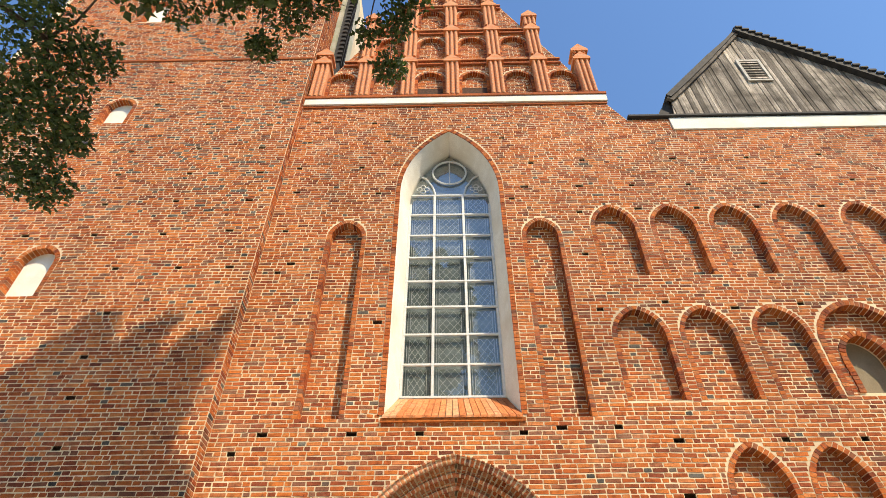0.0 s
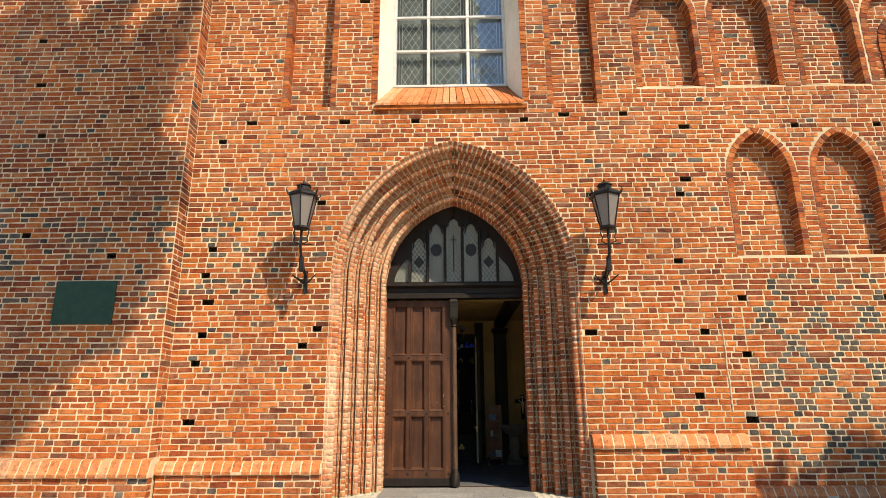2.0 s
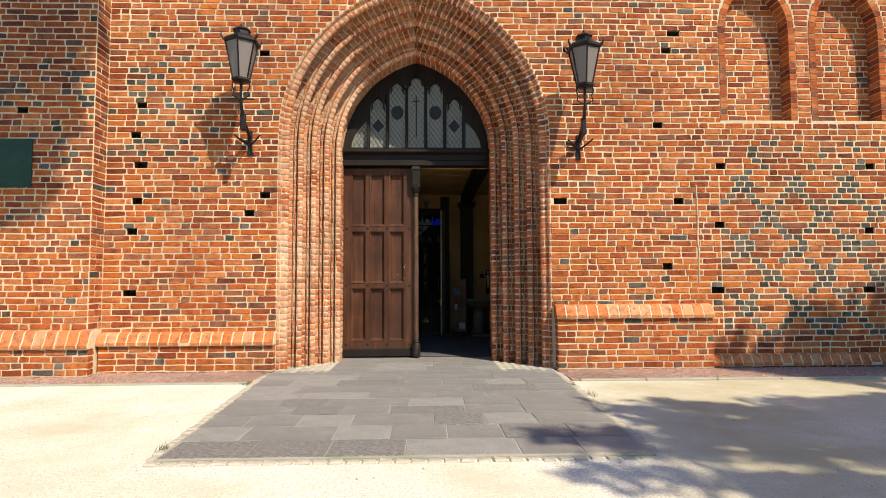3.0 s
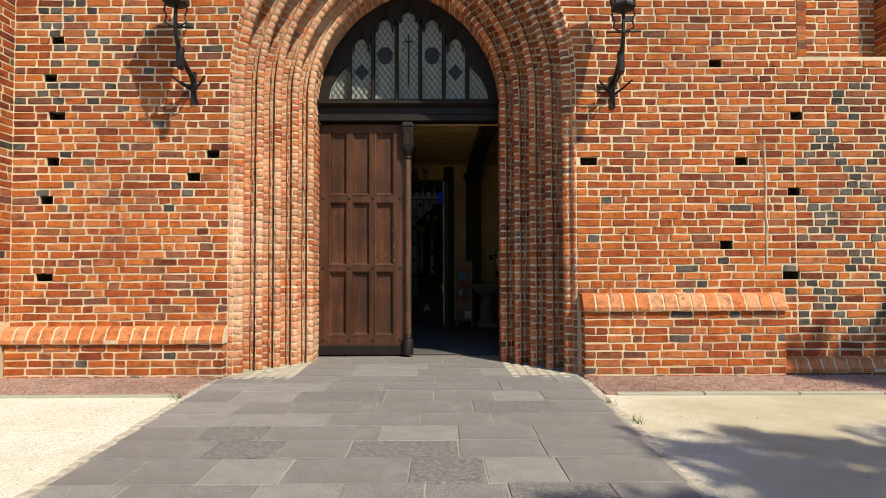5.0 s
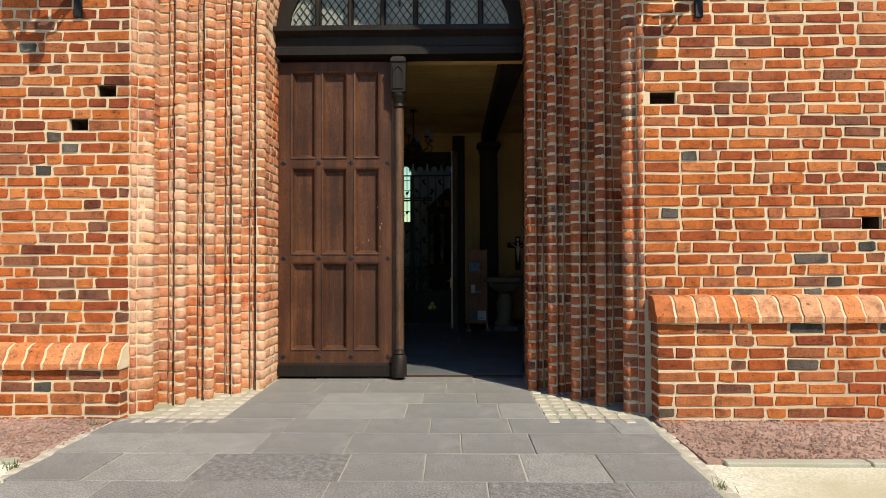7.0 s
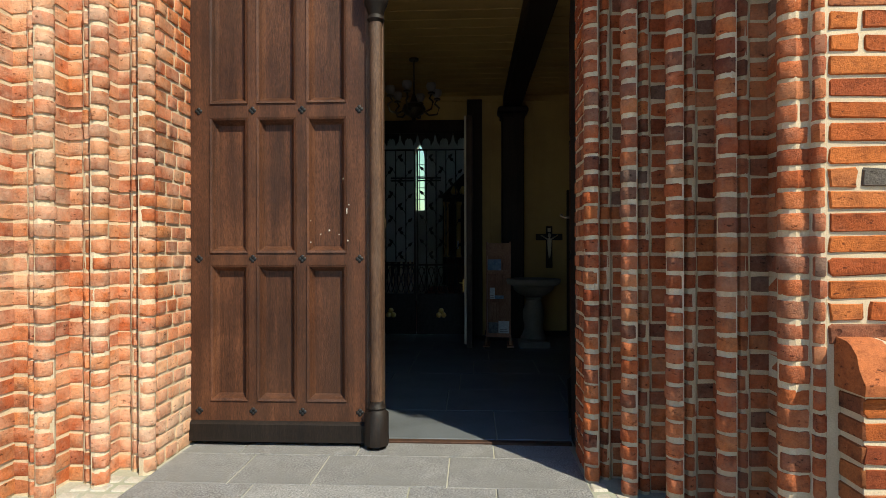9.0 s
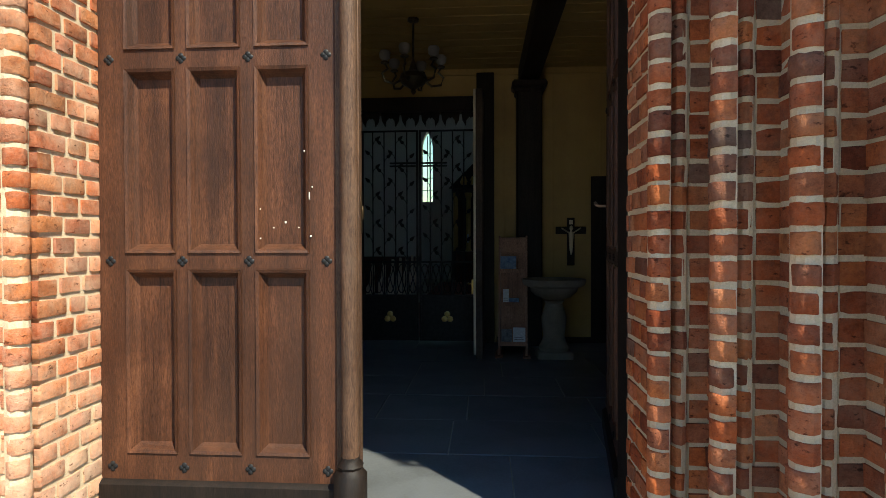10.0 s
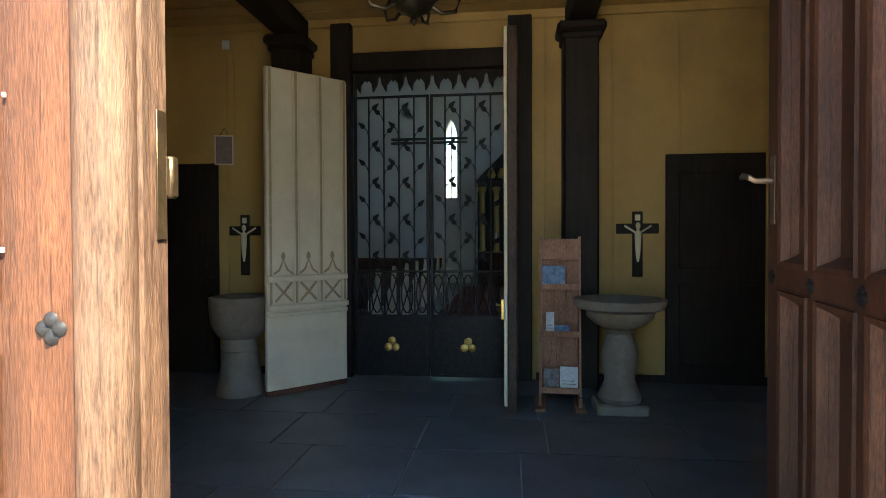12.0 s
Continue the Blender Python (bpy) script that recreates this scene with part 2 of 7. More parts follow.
LEAF, _nt, _b = nodes_of("leaf")
_r = _nt.nodes.new("ShaderNodeNewGeometry").outputs["Random Per Island"]
link(_nt, ramp_node(_nt, _r, [(0.0, (0.016, 0.034, 0.008)), (0.5, (0.034, 0.062, 0.014)), (1.0, (0.07, 0.10, 0.022))]), _b.inputs["Base Color"])
_b.inputs["Roughness"].default_value = 0.5
_tr = _nt.nodes.new("ShaderNodeBsdfTranslucent")
_tr.inputs[0].default_value = (0.07, 0.13, 0.02, 1)
_mx = _nt.nodes.new("ShaderNodeMixShader")
_mx.inputs[0].default_value = 0.3
link(_nt, _b.outputs[0], _mx.inputs[1])
link(_nt, _tr.outputs[0], _mx.inputs[2])
link(_nt, _mx.outputs[0], _nt.nodes["Material Output"].inputs[0])

# ---- mesh helpers ----
from mathutils.geometry import tessellate_polygon

rng = random.Random(7)


class Geo:
    """Collects vertices and faces, and becomes one mesh."""

    def __init__(self):
        self.v, self.f, self.m = [], [], []

    def add(self, verts, faces, mi=0):
        o = len(self.v)
        self.v.extend(verts)
        self.f.extend([tuple(i + o for i in f) for f in faces])
        self.m.extend([mi] * len(faces))
        return self

    def box(self, x0, x1, y0, y1, z0, z1, c=0.0, mi=0):
        lo, hi = (x0, y0, z0), (x1, y1, z1)
        if c <= 0:
            vs = [(x, y, z) for z in (z0, z1) for y in (y0, y1) for x in (x0, x1)]
            return self.add(vs, [(0, 2, 3, 1), (4, 5, 7, 6), (0, 1, 5, 4), (2, 6, 7, 3), (0, 4, 6, 2), (1, 3, 7, 5)], mi)
        vs, idx = [], {}
        for s in ((a, b, d) for a in (0, 1) for b in (0, 1) for d in (0, 1)):
            for axis in range(3):
                p = []
                for k in range(3):
                    e = hi[k] if s[k] else lo[k]
                    p.append(e if k == axis else e + (-c if s[k] else c))
                idx[s, axis] = len(vs)
                vs.append(tuple(p))
        fs = []
        for axis in range(3):
            a, b = [k for k in range(3) if k != axis]
            for side in (0, 1):
                ring = []
                for p, q in ((0, 0), (1, 0), (1, 1), (0, 1)):
                    s = [0, 0, 0]
                    s[axis], s[a], s[b] = side, p, q
                    ring.append(idx[tuple(s), axis])
                fs.append(tuple(ring))
            for p in (0, 1):
                for q in (0, 1):
                    s0 = [0, 0, 0]
                    s0[a], s0[b] = p, q
                    s1 = list(s0)
                    s1[axis] = 1
                    fs.append((idx[tuple(s0), a], idx[tuple(s0), b], idx[tuple(s1), b], idx[tuple(s1), a]))
        for s in ((a, b, d) for a in (0, 1) for b in (0, 1) for d in (0, 1)):
            fs.append((idx[s, 0], idx[s, 1], idx[s, 2]))
        return self.add(vs, fs, mi)

    def prism(self, poly, a0, a1, axis="y", mi=0):
        n = len(poly)
        if axis == "y":
            vs = [(u, a, v) for a in (a0, a1) for u, v in poly]
        elif axis == "x":
            vs = [(a, u, v) for a in (a0, a1) for u, v in poly]
        else:
            vs = [(u, v, a) for a in (a0, a1) for u, v in poly]
        fs = [tuple(range(n - 1, -1, -1)), tuple(range(n, 2 * n))]
        fs += [(i, (i + 1) % n, n + (i + 1) % n, n + i) for i in range(n)]
        return self.add(vs, fs, mi)

    def lathe(self, profile, n=16, cx=0.0, cy=0.0, turn=0.0, mi=0):
        vs, fs = [], []
        for r, z in profile:
            vs += [(cx + r * math.cos(turn + 2 * math.pi * i / n), cy + r * math.sin(turn + 2 * math.pi * i / n), z) for i in range(n)]
        for k in range(len(profile) - 1):
            fs += [(k * n + i, k * n + (i + 1) % n, (k + 1) * n + (i + 1) % n, (k + 1) * n + i) for i in range(n)]
        fs += [tuple(range(n - 1, -1, -1)), tuple(range((len(profile) - 1) * n, len(profile) * n))]
        return self.add(vs, fs, mi)

    def tube(self, pts, r0, r1=None, n=6, mi=0):
        r1 = r0 if r1 is None else r1
        pts = [Vector(p) for p in pts]
        vs, fs = [], []
        for k, p in enumerate(pts):
            d = (pts[min(k + 1, len(pts) - 1)] - pts[max(k - 1, 0)]).normalized()
            a = d.cross(Vector((0.31, 0.2, 0.93)))
            a = d.cross(Vector((1, 0, 0))) if a.length < 0.05 else a
            a.normalize()
            b = d.cross(a)
            r = r0 + (r1 - r0) * k / max(1, len(pts) - 1)
            vs += [tuple(p + r * (math.cos(2 * math.pi * i / n) * a + math.sin(2 * math.pi * i / n) * b)) for i in range(n)]
        for k in range(len(pts) - 1):
            fs += [(k * n + i, k * n + (i + 1) % n, (k + 1) * n + (i + 1) % n, (k + 1) * n + i) for i in range(n)]
        fs += [tuple(range(n - 1, -1, -1)), tuple(range((len(pts) - 1) * n, len(pts) * n))]
        return self.add(vs, fs, mi)


def make_mesh(name, g, mats, fix=True, smooth=40):
    me = bpy.data.meshes.new(name)
    me.from_pydata(g.v, [], g.f)
    for m in mats if isinstance(mats, (list, tuple)) else [mats]:
        me.materials.append(m)
    if any(g.m):
        me.polygons.foreach_set("material_index", g.m)
    if fix:
        bm = bmesh.new()
        bm.from_mesh(me)
        bmesh.ops.recalc_face_normals(bm, faces=bm.faces)
        bm.to_mesh(me)
        bm.free()
    if smooth:
        me.polygons.foreach_set("use_smooth", [True] * len(me.polygons))
        me.set_sharp_from_angle(angle=radians(smooth))
    me.update()
    return me


def part(name, g, mats, parent=None, label="", fix=True, smooth=40):
    ob = new(name, make_mesh(name, g, mats, fix, smooth))
    if parent is not None:
        ob.parent = parent
    return tagged(ob, label)


def thing(name, at=(0, 0, 0), label="", category="", group="", kind="", turn=0.0):
    ob = new(name)
    ob.matrix_world = pose(*at, 0, 0, turn)
    return tagged(ob, label, category, group, kind)


def arch(xc, half, z0, zs, rise, n=8):
    """Outline of a pointed opening: up the left side, over, down the right side."""
    c = (rise * rise - half * half) / (2 * half)
    big = half + c
    top = math.atan2(rise, c) if c > 0 else math.pi / 2
    pts = [(xc - half, z0)]
    pts += [(xc + c - big * math.cos(top * i / n), zs + big * math.sin(top * i / n)) for i in range(n + 1)]
    pts += [(xc - c + big * math.cos(top * i / n), zs + big * math.sin(top * i / n)) for i in range(n - 1, -1, -1)]
    return pts + [(xc + half, z0)]


def span(poly, z):
    """Where a horizontal line at z crosses a closed outline: left and right end, or None."""
    xs = []
    for (xa, za), (xb, zb) in zip(poly, poly[1:] + poly[:1]):
        if (za <= z) != (zb <= z):
            xs.append(xa + (xb - xa) * (z - za) / (zb - za))
    return (min(xs), max(xs)) if xs else None


def slab(g, outline, holes, y0, y1, mi=0):
    """An upright plate with openings through it, from y0 (front) to y1 (back)."""
    loops = [outline] + holes
    flat = [p for lp in loops for p in lp]
    tris = tessellate_polygon([[Vector((x, z, 0)) for x, z in lp] for lp in loops])
    n = len(flat)
    vs = [(x, y0, z) for x, z in flat] + [(x, y1, z) for x, z in flat]
    fs = []
    for a, b, c in tris:
        (xa, za), (xb, zb), (xc, zc) = flat[a], flat[b], flat[c]
        if (xb - xa) * (zc - za) - (zb - za) * (xc - xa) < 0:
            b, c = c, b
        fs += [(a, b, c), (n + a, n + c, n + b)]
    o = 0
    for k, lp in enumerate(loops):
        area = sum(p[0] * q[1] - q[0] * p[1] for p, q in zip(lp, lp[1:] + lp[:1]))
        for i in range(len(lp)):
            i0, i1 = o + i, o + (i + 1) % len(lp)
            if (area > 0) == (k == 0):
                i0, i1 = i1, i0
            fs.append((i0, i1, n + i1, n + i0))
        o += len(lp)
    return g.add(vs, fs, mi)

# ---- large structure ----
FACE, LEAFY = 10.80, 12.22            # front of the brick wall; plane of the door leaves
TOWER_Y, TOWER_X = 10.45, -4.82
PX, PH, PC, PZ = 0.045, 1.345, 0.44, 3.70   # portal: middle, half width, centre shift, springing
COURSE = 0.096

WINDOW = arch(0.0, 1.40, 7.06, 13.9, 2.76, 10)
WINDOW_GLAZED = arch(0.0, 1.187, 7.83, 14.03, 2.46, 10)
NICHES = [arch(-2.72, 0.42, 7.0, 12.05, 0.58, 6), arch(2.39, 0.42, 7.0, 12.05, 0.58, 6)]
NICHES += [arch(x, 0.53, 10.66, 12.3, 0.80, 6) for x in (4.33, 5.90, 7.46, 9.12, 10.93, 12.6)]
NICHES += [arch(x, 0.55, 7.33, 8.9, 0.76, 6) for x in (4.24, 5.75, 7.37)]
NICHES += [arch(x, 0.54, 3.98, 5.5, 0.86, 6) for x in (5.69, 7.21, 8.73)]
RECESS = arch(9.15, 0.95, 7.40, 8.6, 1.1, 8)
HOLES_FRONT = [
    (-4.23, 17.22), (-2.38, 17.17), (-4.31, 16.2), (-1.91, 16.14), (-4.43, 14.95), (-2.58, 14.9), (-4.33, 13.85), (-2.01, 13.81), (-4.37, 12.33),
    (-4.02, 11.23), (-4.3, 10.86), (2.41, 14.99), (2.11, 13.92), (1.72, 13.46), (1.63, 16.31), (-2.01, 6.66), (-0.66, 6.65), (1.4, 6.63), (2.16, 6.74),
    (-4.29, 4.2), (-4.37, 3.71), (-4.28, 3.24), (-4.32, 2.67), (-4.39, 2.16), (-4.4, 1.18), (-2.33, 2.69), (-2.57, 2.4), (-3.79, 6.64), (-4.31, 6.26),
    (-2.37, 5.05), (4.3, 5.41), (4.17, 5.18), (4.0, 3.87), (2.38, 2.64), (4.31, 2.67), (4.1, 1.57), (-1.7, 9.4), (3.4, 11.4)]
HOLES_AISLE = [
    (3.93, 15.11), (6.6, 15.15), (8.76, 15.15), (10.92, 15.17), (3.66, 13.98), (5.14, 13.99), (6.73, 13.98), (8.85, 13.98), (11.36, 14.02), (3.5, 12.89),
    (5.1, 12.96), (6.68, 12.98), (8.3, 12.99), (10.02, 12.97), (5.0, 9.87), (3.45, 9.61), (6.56, 9.68), (8.1, 9.75), (3.28, 6.76), (4.39, 6.48),
    (6.45, 6.46), (7.97, 6.45), (2.57, 5.11), (5.02, 3.24), (4.97, 2.21), (4.91, 1.18), (7.51, 3.26), (7.45, 2.15), (7.4, 1.17)]
HOLES_TOWER = [
    (-10.95, 11.91), (-9.16, 11.92), (-7.38, 11.94), (-5.69, 12.01), (-9.34, 13.09), (-7.44, 13.16), (-5.44, 13.16), (-9.46, 14.32), (-7.41, 14.34),
    (-5.39, 14.37), (-9.48, 15.43), (-7.46, 15.46), (-5.58, 15.47), (-9.46, 16.69), (-7.53, 16.72), (-5.58, 16.7), (-9.54, 17.91), (-7.47, 17.98),
    (-5.43, 18.01), (-8.16, 10.83), (-6.62, 10.8), (-5.37, 10.84), (-7.84, 9.47), (-7.87, 8.33), (-7.74, 7.33), (-7.54, 6.3), (-7.47, 4.34),
    (-9.5, 19.2), (-7.5, 19.2), (-5.6, 19.2), (-9.2, 21.9), (-6.9, 21.8), (-5.9, 4.0), (-9.6, 7.4), (-9.5, 5.2)]
TOWER_WINDOWS = [arch(-10.22, 0.44, 9.98, 11.05, 0.46, 6), arch(-10.7, 0.42, 16.85, 17.75, 0.44, 6), arch(-11.75, 0.42, 23.75, 25.1, 0.44, 6)]


def snap(z):
    return math.floor(z / COURSE) * COURSE


def hole_box(x, z, w=0.17, courses=1):
    z0 = snap(z)
    return [(x - w / 2, z0 + 0.004), (x - w / 2, z0 + COURSE * courses + 0.012), (x + w / 2, z0 + COURSE * courses + 0.012), (x + w / 2, z0 + 0.004)]


FRONT_HOLES = [hole_box(x, z, 0.165 + 0.05 * (i % 3 == 0)) for i, (x, z) in enumerate(HOLES_FRONT + HOLES_AISLE)]
TOWER_HOLES = [hole_box(x, z, 0.18 + 0.04 * (i % 3 == 0)) for i, (x, z) in enumerate(HOLES_TOWER)]


def portal_point(u, s, a):
    """Point of the portal's path at offset u on side s; a up to PZ is a height, beyond it PZ plus an angle."""
    if a <= PZ:
        return PX + s * (PH + u), a
    big, th = PH + PC + u, a - PZ
    return PX + s * max(0.0, big * math.cos(th) - PC), PZ + big * math.sin(th)


def portal_top(u):
    return PZ + math.acos(PC / (PH + PC + u))


PORTAL_OUT = 0.825
_side = [portal_point(PORTAL_OUT, 1, PZ + (portal_top(PORTAL_OUT) - PZ) * i / 12) for i in range(13)]
_portal_r = [(PX + PH + PORTAL_OUT, -0.5)] + _side
PORTAL = [(2 * PX - x, z) for x, z in _portal_r] + [(x, z) for x, z in reversed(_portal_r[:-1])]
# the doorway is cut from below so that the outline stays one ring
FRONT_OUTLINE = [(TOWER_X - 0.3, -0.5)] + PORTAL + [(17.0, -0.5), (17.0, 17.1), (5.68, 17.1), (5.2, 18.02), (TOWER_X - 0.3, 18.02)]

wall_front = tagged(new("wall_front"), "red brick church front with pale lime mortar joints", "wall", kind="structure")
_g = Geo()
slab(_g, FRONT_OUTLINE, [WINDOW, RECESS] + NICHES + FRONT_HOLES, FACE, FACE + 0.24)
part("mortar_bed", _g, MORTAR, wall_front, fix=False, smooth=0)
_g = Geo()
slab(_g, FRONT_OUTLINE, [WINDOW, arch(9.12, 0.47, 7.58, 8.4, 0.6, 6)] + FRONT_HOLES, FACE + 0.24, FACE + 1.35)
part("core", _g, MORTAR, wall_front, fix=False, smooth=0)

wall_tower = tagged(new("wall_tower"), "tall red brick tower wall beside the church front", "wall", kind="structure")
_g = Geo()
slab(_g, [(-16.0, -0.5), (TOWER_X, -0.5), (TOWER_X, 34.0), (-16.0, 34.0)], TOWER_WINDOWS + TOWER_HOLES, TOWER_Y, TOWER_Y + 0.9)
part("mortar_bed", _g, MORTAR, wall_tower, fix=False, smooth=0)
_g = Geo()
_g.box(-16.0, TOWER_X, TOWER_Y + 0.9, 17.2, -0.5, 34.0)
part("core", _g, MORTAR, wall_tower, smooth=0)
for _o in TOWER_WINDOWS:
    _g = Geo()
    _g.prism(_o, TOWER_Y + 0.2, TOWER_Y + 0.3)
    part("white_infill", _g, PLASTER, wall_tower, "flat white plaster infill of an arched opening")
_g = Geo()
_g.box(-16.0, TOWER_X + 0.03, TOWER_Y - 0.045, TOWER_Y, 20.62, 20.72, 0.01)
part("string_course", _g, BRICK, wall_tower)

# right recess with its boarded window
_g = Geo()
_g.prism(arch(9.12, 0.47, 7.58, 8.4, 0.6, 6), FACE + 0.55, FACE + 0.6)
tagged(part("window_2", _g, surface("window_board", (0.20, 0.165, 0.11), (0.27, 0.225, 0.155), 3, 40, 0.9)), "pale boarded arched window set deep in the wall", "window", kind="structure")

# near-black colour that stands for the shade deep inside the holes
HOLE_SHADE = surface("hole_shade", (0.045, 0.025, 0.016), (0.11, 0.055, 0.035), 12, 90, 0.95)
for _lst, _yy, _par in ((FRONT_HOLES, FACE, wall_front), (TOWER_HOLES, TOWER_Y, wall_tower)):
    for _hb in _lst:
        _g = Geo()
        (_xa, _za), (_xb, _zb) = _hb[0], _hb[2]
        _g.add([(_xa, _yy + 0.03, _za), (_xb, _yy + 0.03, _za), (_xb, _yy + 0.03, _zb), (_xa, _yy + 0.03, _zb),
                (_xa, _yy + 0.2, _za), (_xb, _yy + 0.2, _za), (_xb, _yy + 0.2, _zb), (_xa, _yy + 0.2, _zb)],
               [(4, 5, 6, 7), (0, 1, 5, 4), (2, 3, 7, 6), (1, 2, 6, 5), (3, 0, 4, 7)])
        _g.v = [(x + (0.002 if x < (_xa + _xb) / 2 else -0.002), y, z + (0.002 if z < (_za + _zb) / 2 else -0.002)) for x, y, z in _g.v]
        part("putlog_hole", _g, HOLE_SHADE, _par, "putlog hole liner coloured dark for the shade inside", fix=False, smooth=0)

# ---- portal mortar core ----
ORDERS = [(0.0, 11.69), (0.17, 11.495), (0.35, 11.295), (0.53, 11.10), (0.705, 10.875)]


def order_profile(k, shrink=0.0):
    u0, y0 = ORDERS[k]
    w = (0.23, 0.24, 0.24, 0.235, 0.125)[k]
    dep = 0.27
    pts = [(u0 + 0.045, y0 + dep), (u0 + 0.045, y0 + 0.11), (u0 + 0.055, y0 + 0.085)]
    rr, cx, cy = 0.052, u0 + 0.016, y0 + 0.016
    for i in range(9):
        a = radians(55 + 30 * i)
        pts.append((cx + rr * math.cos(a), cy + rr * math.sin(a)))
    if k == 4:
        pts += [(u0 + 0.07, y0 - 0.035)]
        for i in range(4):
            a = radians(200 + 45 * i)
            pts.append((u0 + 0.1 + 0.026 * math.cos(a), y0 - 0.06 + 0.026 * math.sin(a)))
        pts += [(u0 + w, y0 - 0.064), (u0 + w, y0 + dep)]
    else:
        pts.append((u0 + 0.070, y0 + 0.062))
        pts += [(u0 + 0.1 + 0.026 * math.cos(radians(a)), y0 + 0.045 + 0.026 * math.sin(radians(a))) for a in (180, 225, 270, 315, 360)]
        pts += [(u0 + 0.131, y0 + 0.066), (u0 + 0.14, y0 + 0.052), (u0 + w, y0 + 0.052), (u0 + w, y0 + dep)]
    if shrink:
        pts = [(u + shrink if u < u0 + w else u, y + shrink if y < y0 + dep else y) for u, y in pts]
    return pts


def sweep(g, prof, s, marks, mi=0, wob=0.0):
    """Sweep a (u, y) profile along the portal's path on side s through the given marks."""
    n, vs, fs = len(prof), [], []
    for a in marks:
        for u, y in prof:
            x, z = portal_point(u, s, a)
            vs.append((x + rng.uniform(-wob, wob), y + rng.uniform(-wob, wob), z))
    for k in range(len(marks) - 1):
        fs += [(k * n + i, k * n + (i + 1) % n, (k + 1) * n + (i + 1) % n, (k + 1) * n + i) for i in range(n)]
    fs += [tuple(range(n)), tuple(range((len(marks) - 1) * n, len(marks) * n))]
    return g.add(vs, fs, mi)


portal = tagged(new("portal"), "stepped pointed brick portal with rounded mouldings round the doorway", "portal", kind="structure")
_g = Geo()
for _s in (-1, 1):
    for _k in range(5):
        _top = portal_top(ORDERS[_k][0] + 0.08)
        sweep(_g, order_profile(_k, 0.0065), _s, [-0.3, PZ] + [PZ + (_top - PZ) * i / 14 for i in range(1, 15)])
    sweep(_g, [(0.003, 12.36 if _s < 0 else 12.16), (0.003, 11.82), (0.3, 11.82), (0.3, 12.36 if _s < 0 else 12.16)], _s, [-0.3, PZ] + [PZ + (portal_top(0.1) - PZ) * i / 14 for i in range(1, 15)])
    for _k in range(5):
        u0, y0 = ORDERS[_k]
        sweep(_g, [(u0 + 0.06, y0 + 0.2), (u0 + 0.06, 12.36), (0.95, 12.36), (0.95, y0 + 0.2)], _s,
              [-0.3, PZ] + [PZ + (portal_top(u0 + 0.1) - PZ) * i / 14 for i in range(1, 15)])
part("mortar_core", _g, MORTAR, portal, smooth=25)

# ---- ground ----
_g = Geo()
_xs = [-400, -120, -50, -25] + [-18 + i for i in range(37)] + [25, 50, 120, 400]
_ys = [-400, -120, -50, -25] + [-16 + i for i in range(27)]
for _yy in _ys:
    for _xx in _xs:
        near = abs(_xx) < 19 and -17 < _yy < 10
        _g.v.append((_xx, _yy, -0.03 + (0.025 * noise.noise((_xx * 0.4, _yy * 0.4, 0)) if near else 0)))
_w = len(_xs)
_g.f = [(j * _w + i, j * _w + i + 1, (j + 1) * _w + i + 1, (j + 1) * _w + i) for j in range(len(_ys) - 1) for i in range(_w - 1)]
_g.add([(-400, 10, -0.03), (400, 10, -0.03), (400, 400, -0.03), (-400, 400, -0.03)], [(0, 1, 2, 3)])
_g.m = [0] * len(_g.f)
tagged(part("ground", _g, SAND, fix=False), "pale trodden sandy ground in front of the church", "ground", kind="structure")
_g = Geo()
_g.prism([(-1.86, 6.2), (2.0, 6.2), (2.2, 10.75), (2.2, 11.2), (1.5, 12.3), (-1.4, 12.3), (-2.1, 11.2), (-2.1, 10.75)], -0.2, -0.007, "z")
tagged(part("pavement", _g, KERB), "grey stone paving leading up to the church door", "pavement", kind="structure")
for _x0, _x1, _nm in ((-16, -2.2, "gravel_bed"), (2.25, 17, "gravel_bed")):
    _g = Geo()
    _g.box(_x0, _x1, 9.72, 10.82, -0.2, -0.012)
    tagged(part(_nm, _g, PEBBLE), "strip of pinkish gravel along the foot of the wall", "gravel bed", kind="structure")

# ---- upper works: white bands, gable, roofs ----
def band(name, x0, x1, z0, z1, y0, mat, label, depth=0.3):
    g = Geo()
    g.box(x0, x1, y0, y0 + depth, z0, z1, 0.012)
    return tagged(part(name, g, mat), label, "cornice", kind="structure")


band("trim", TOWER_X + 0.01, 5.26, 18.12, 18.46, FACE - 0.1, PLASTER, "white plastered band below the brick gable", 0.5)
band("trim", TOWER_X + 0.01, 5.24, 18.02, 18.12, FACE - 0.05, BRICK, "thin brick course under the white band", 0.5)
band("trim", TOWER_X + 0.01, 5.28, 18.46, 18.58, FACE - 0.14, BRICK, "brick ledge above the white band", 0.6)
band("trim", 7.0, 17.0, 16.52, 17.12, FACE - 0.05, PLASTER, "white plastered band under the eaves", 0.4)
band("trim", 5.72, 17.0, 17.14, 17.24, FACE - 0.12, ROOF_DARK, "dark eaves board on the aisle wall", 1.4)

GABLE_Y = FACE + 0.1
gable = tagged(new("wall_gable"), "stepped red brick gable with blind arches and pinnacles", "gable", kind="structure")
GX, GTOP, GBASE, GHALF = 0.15, 30.2, 18.58, 4.98


def gable_half(z):
    return GHALF * (GTOP - z) / (GTOP - GBASE)


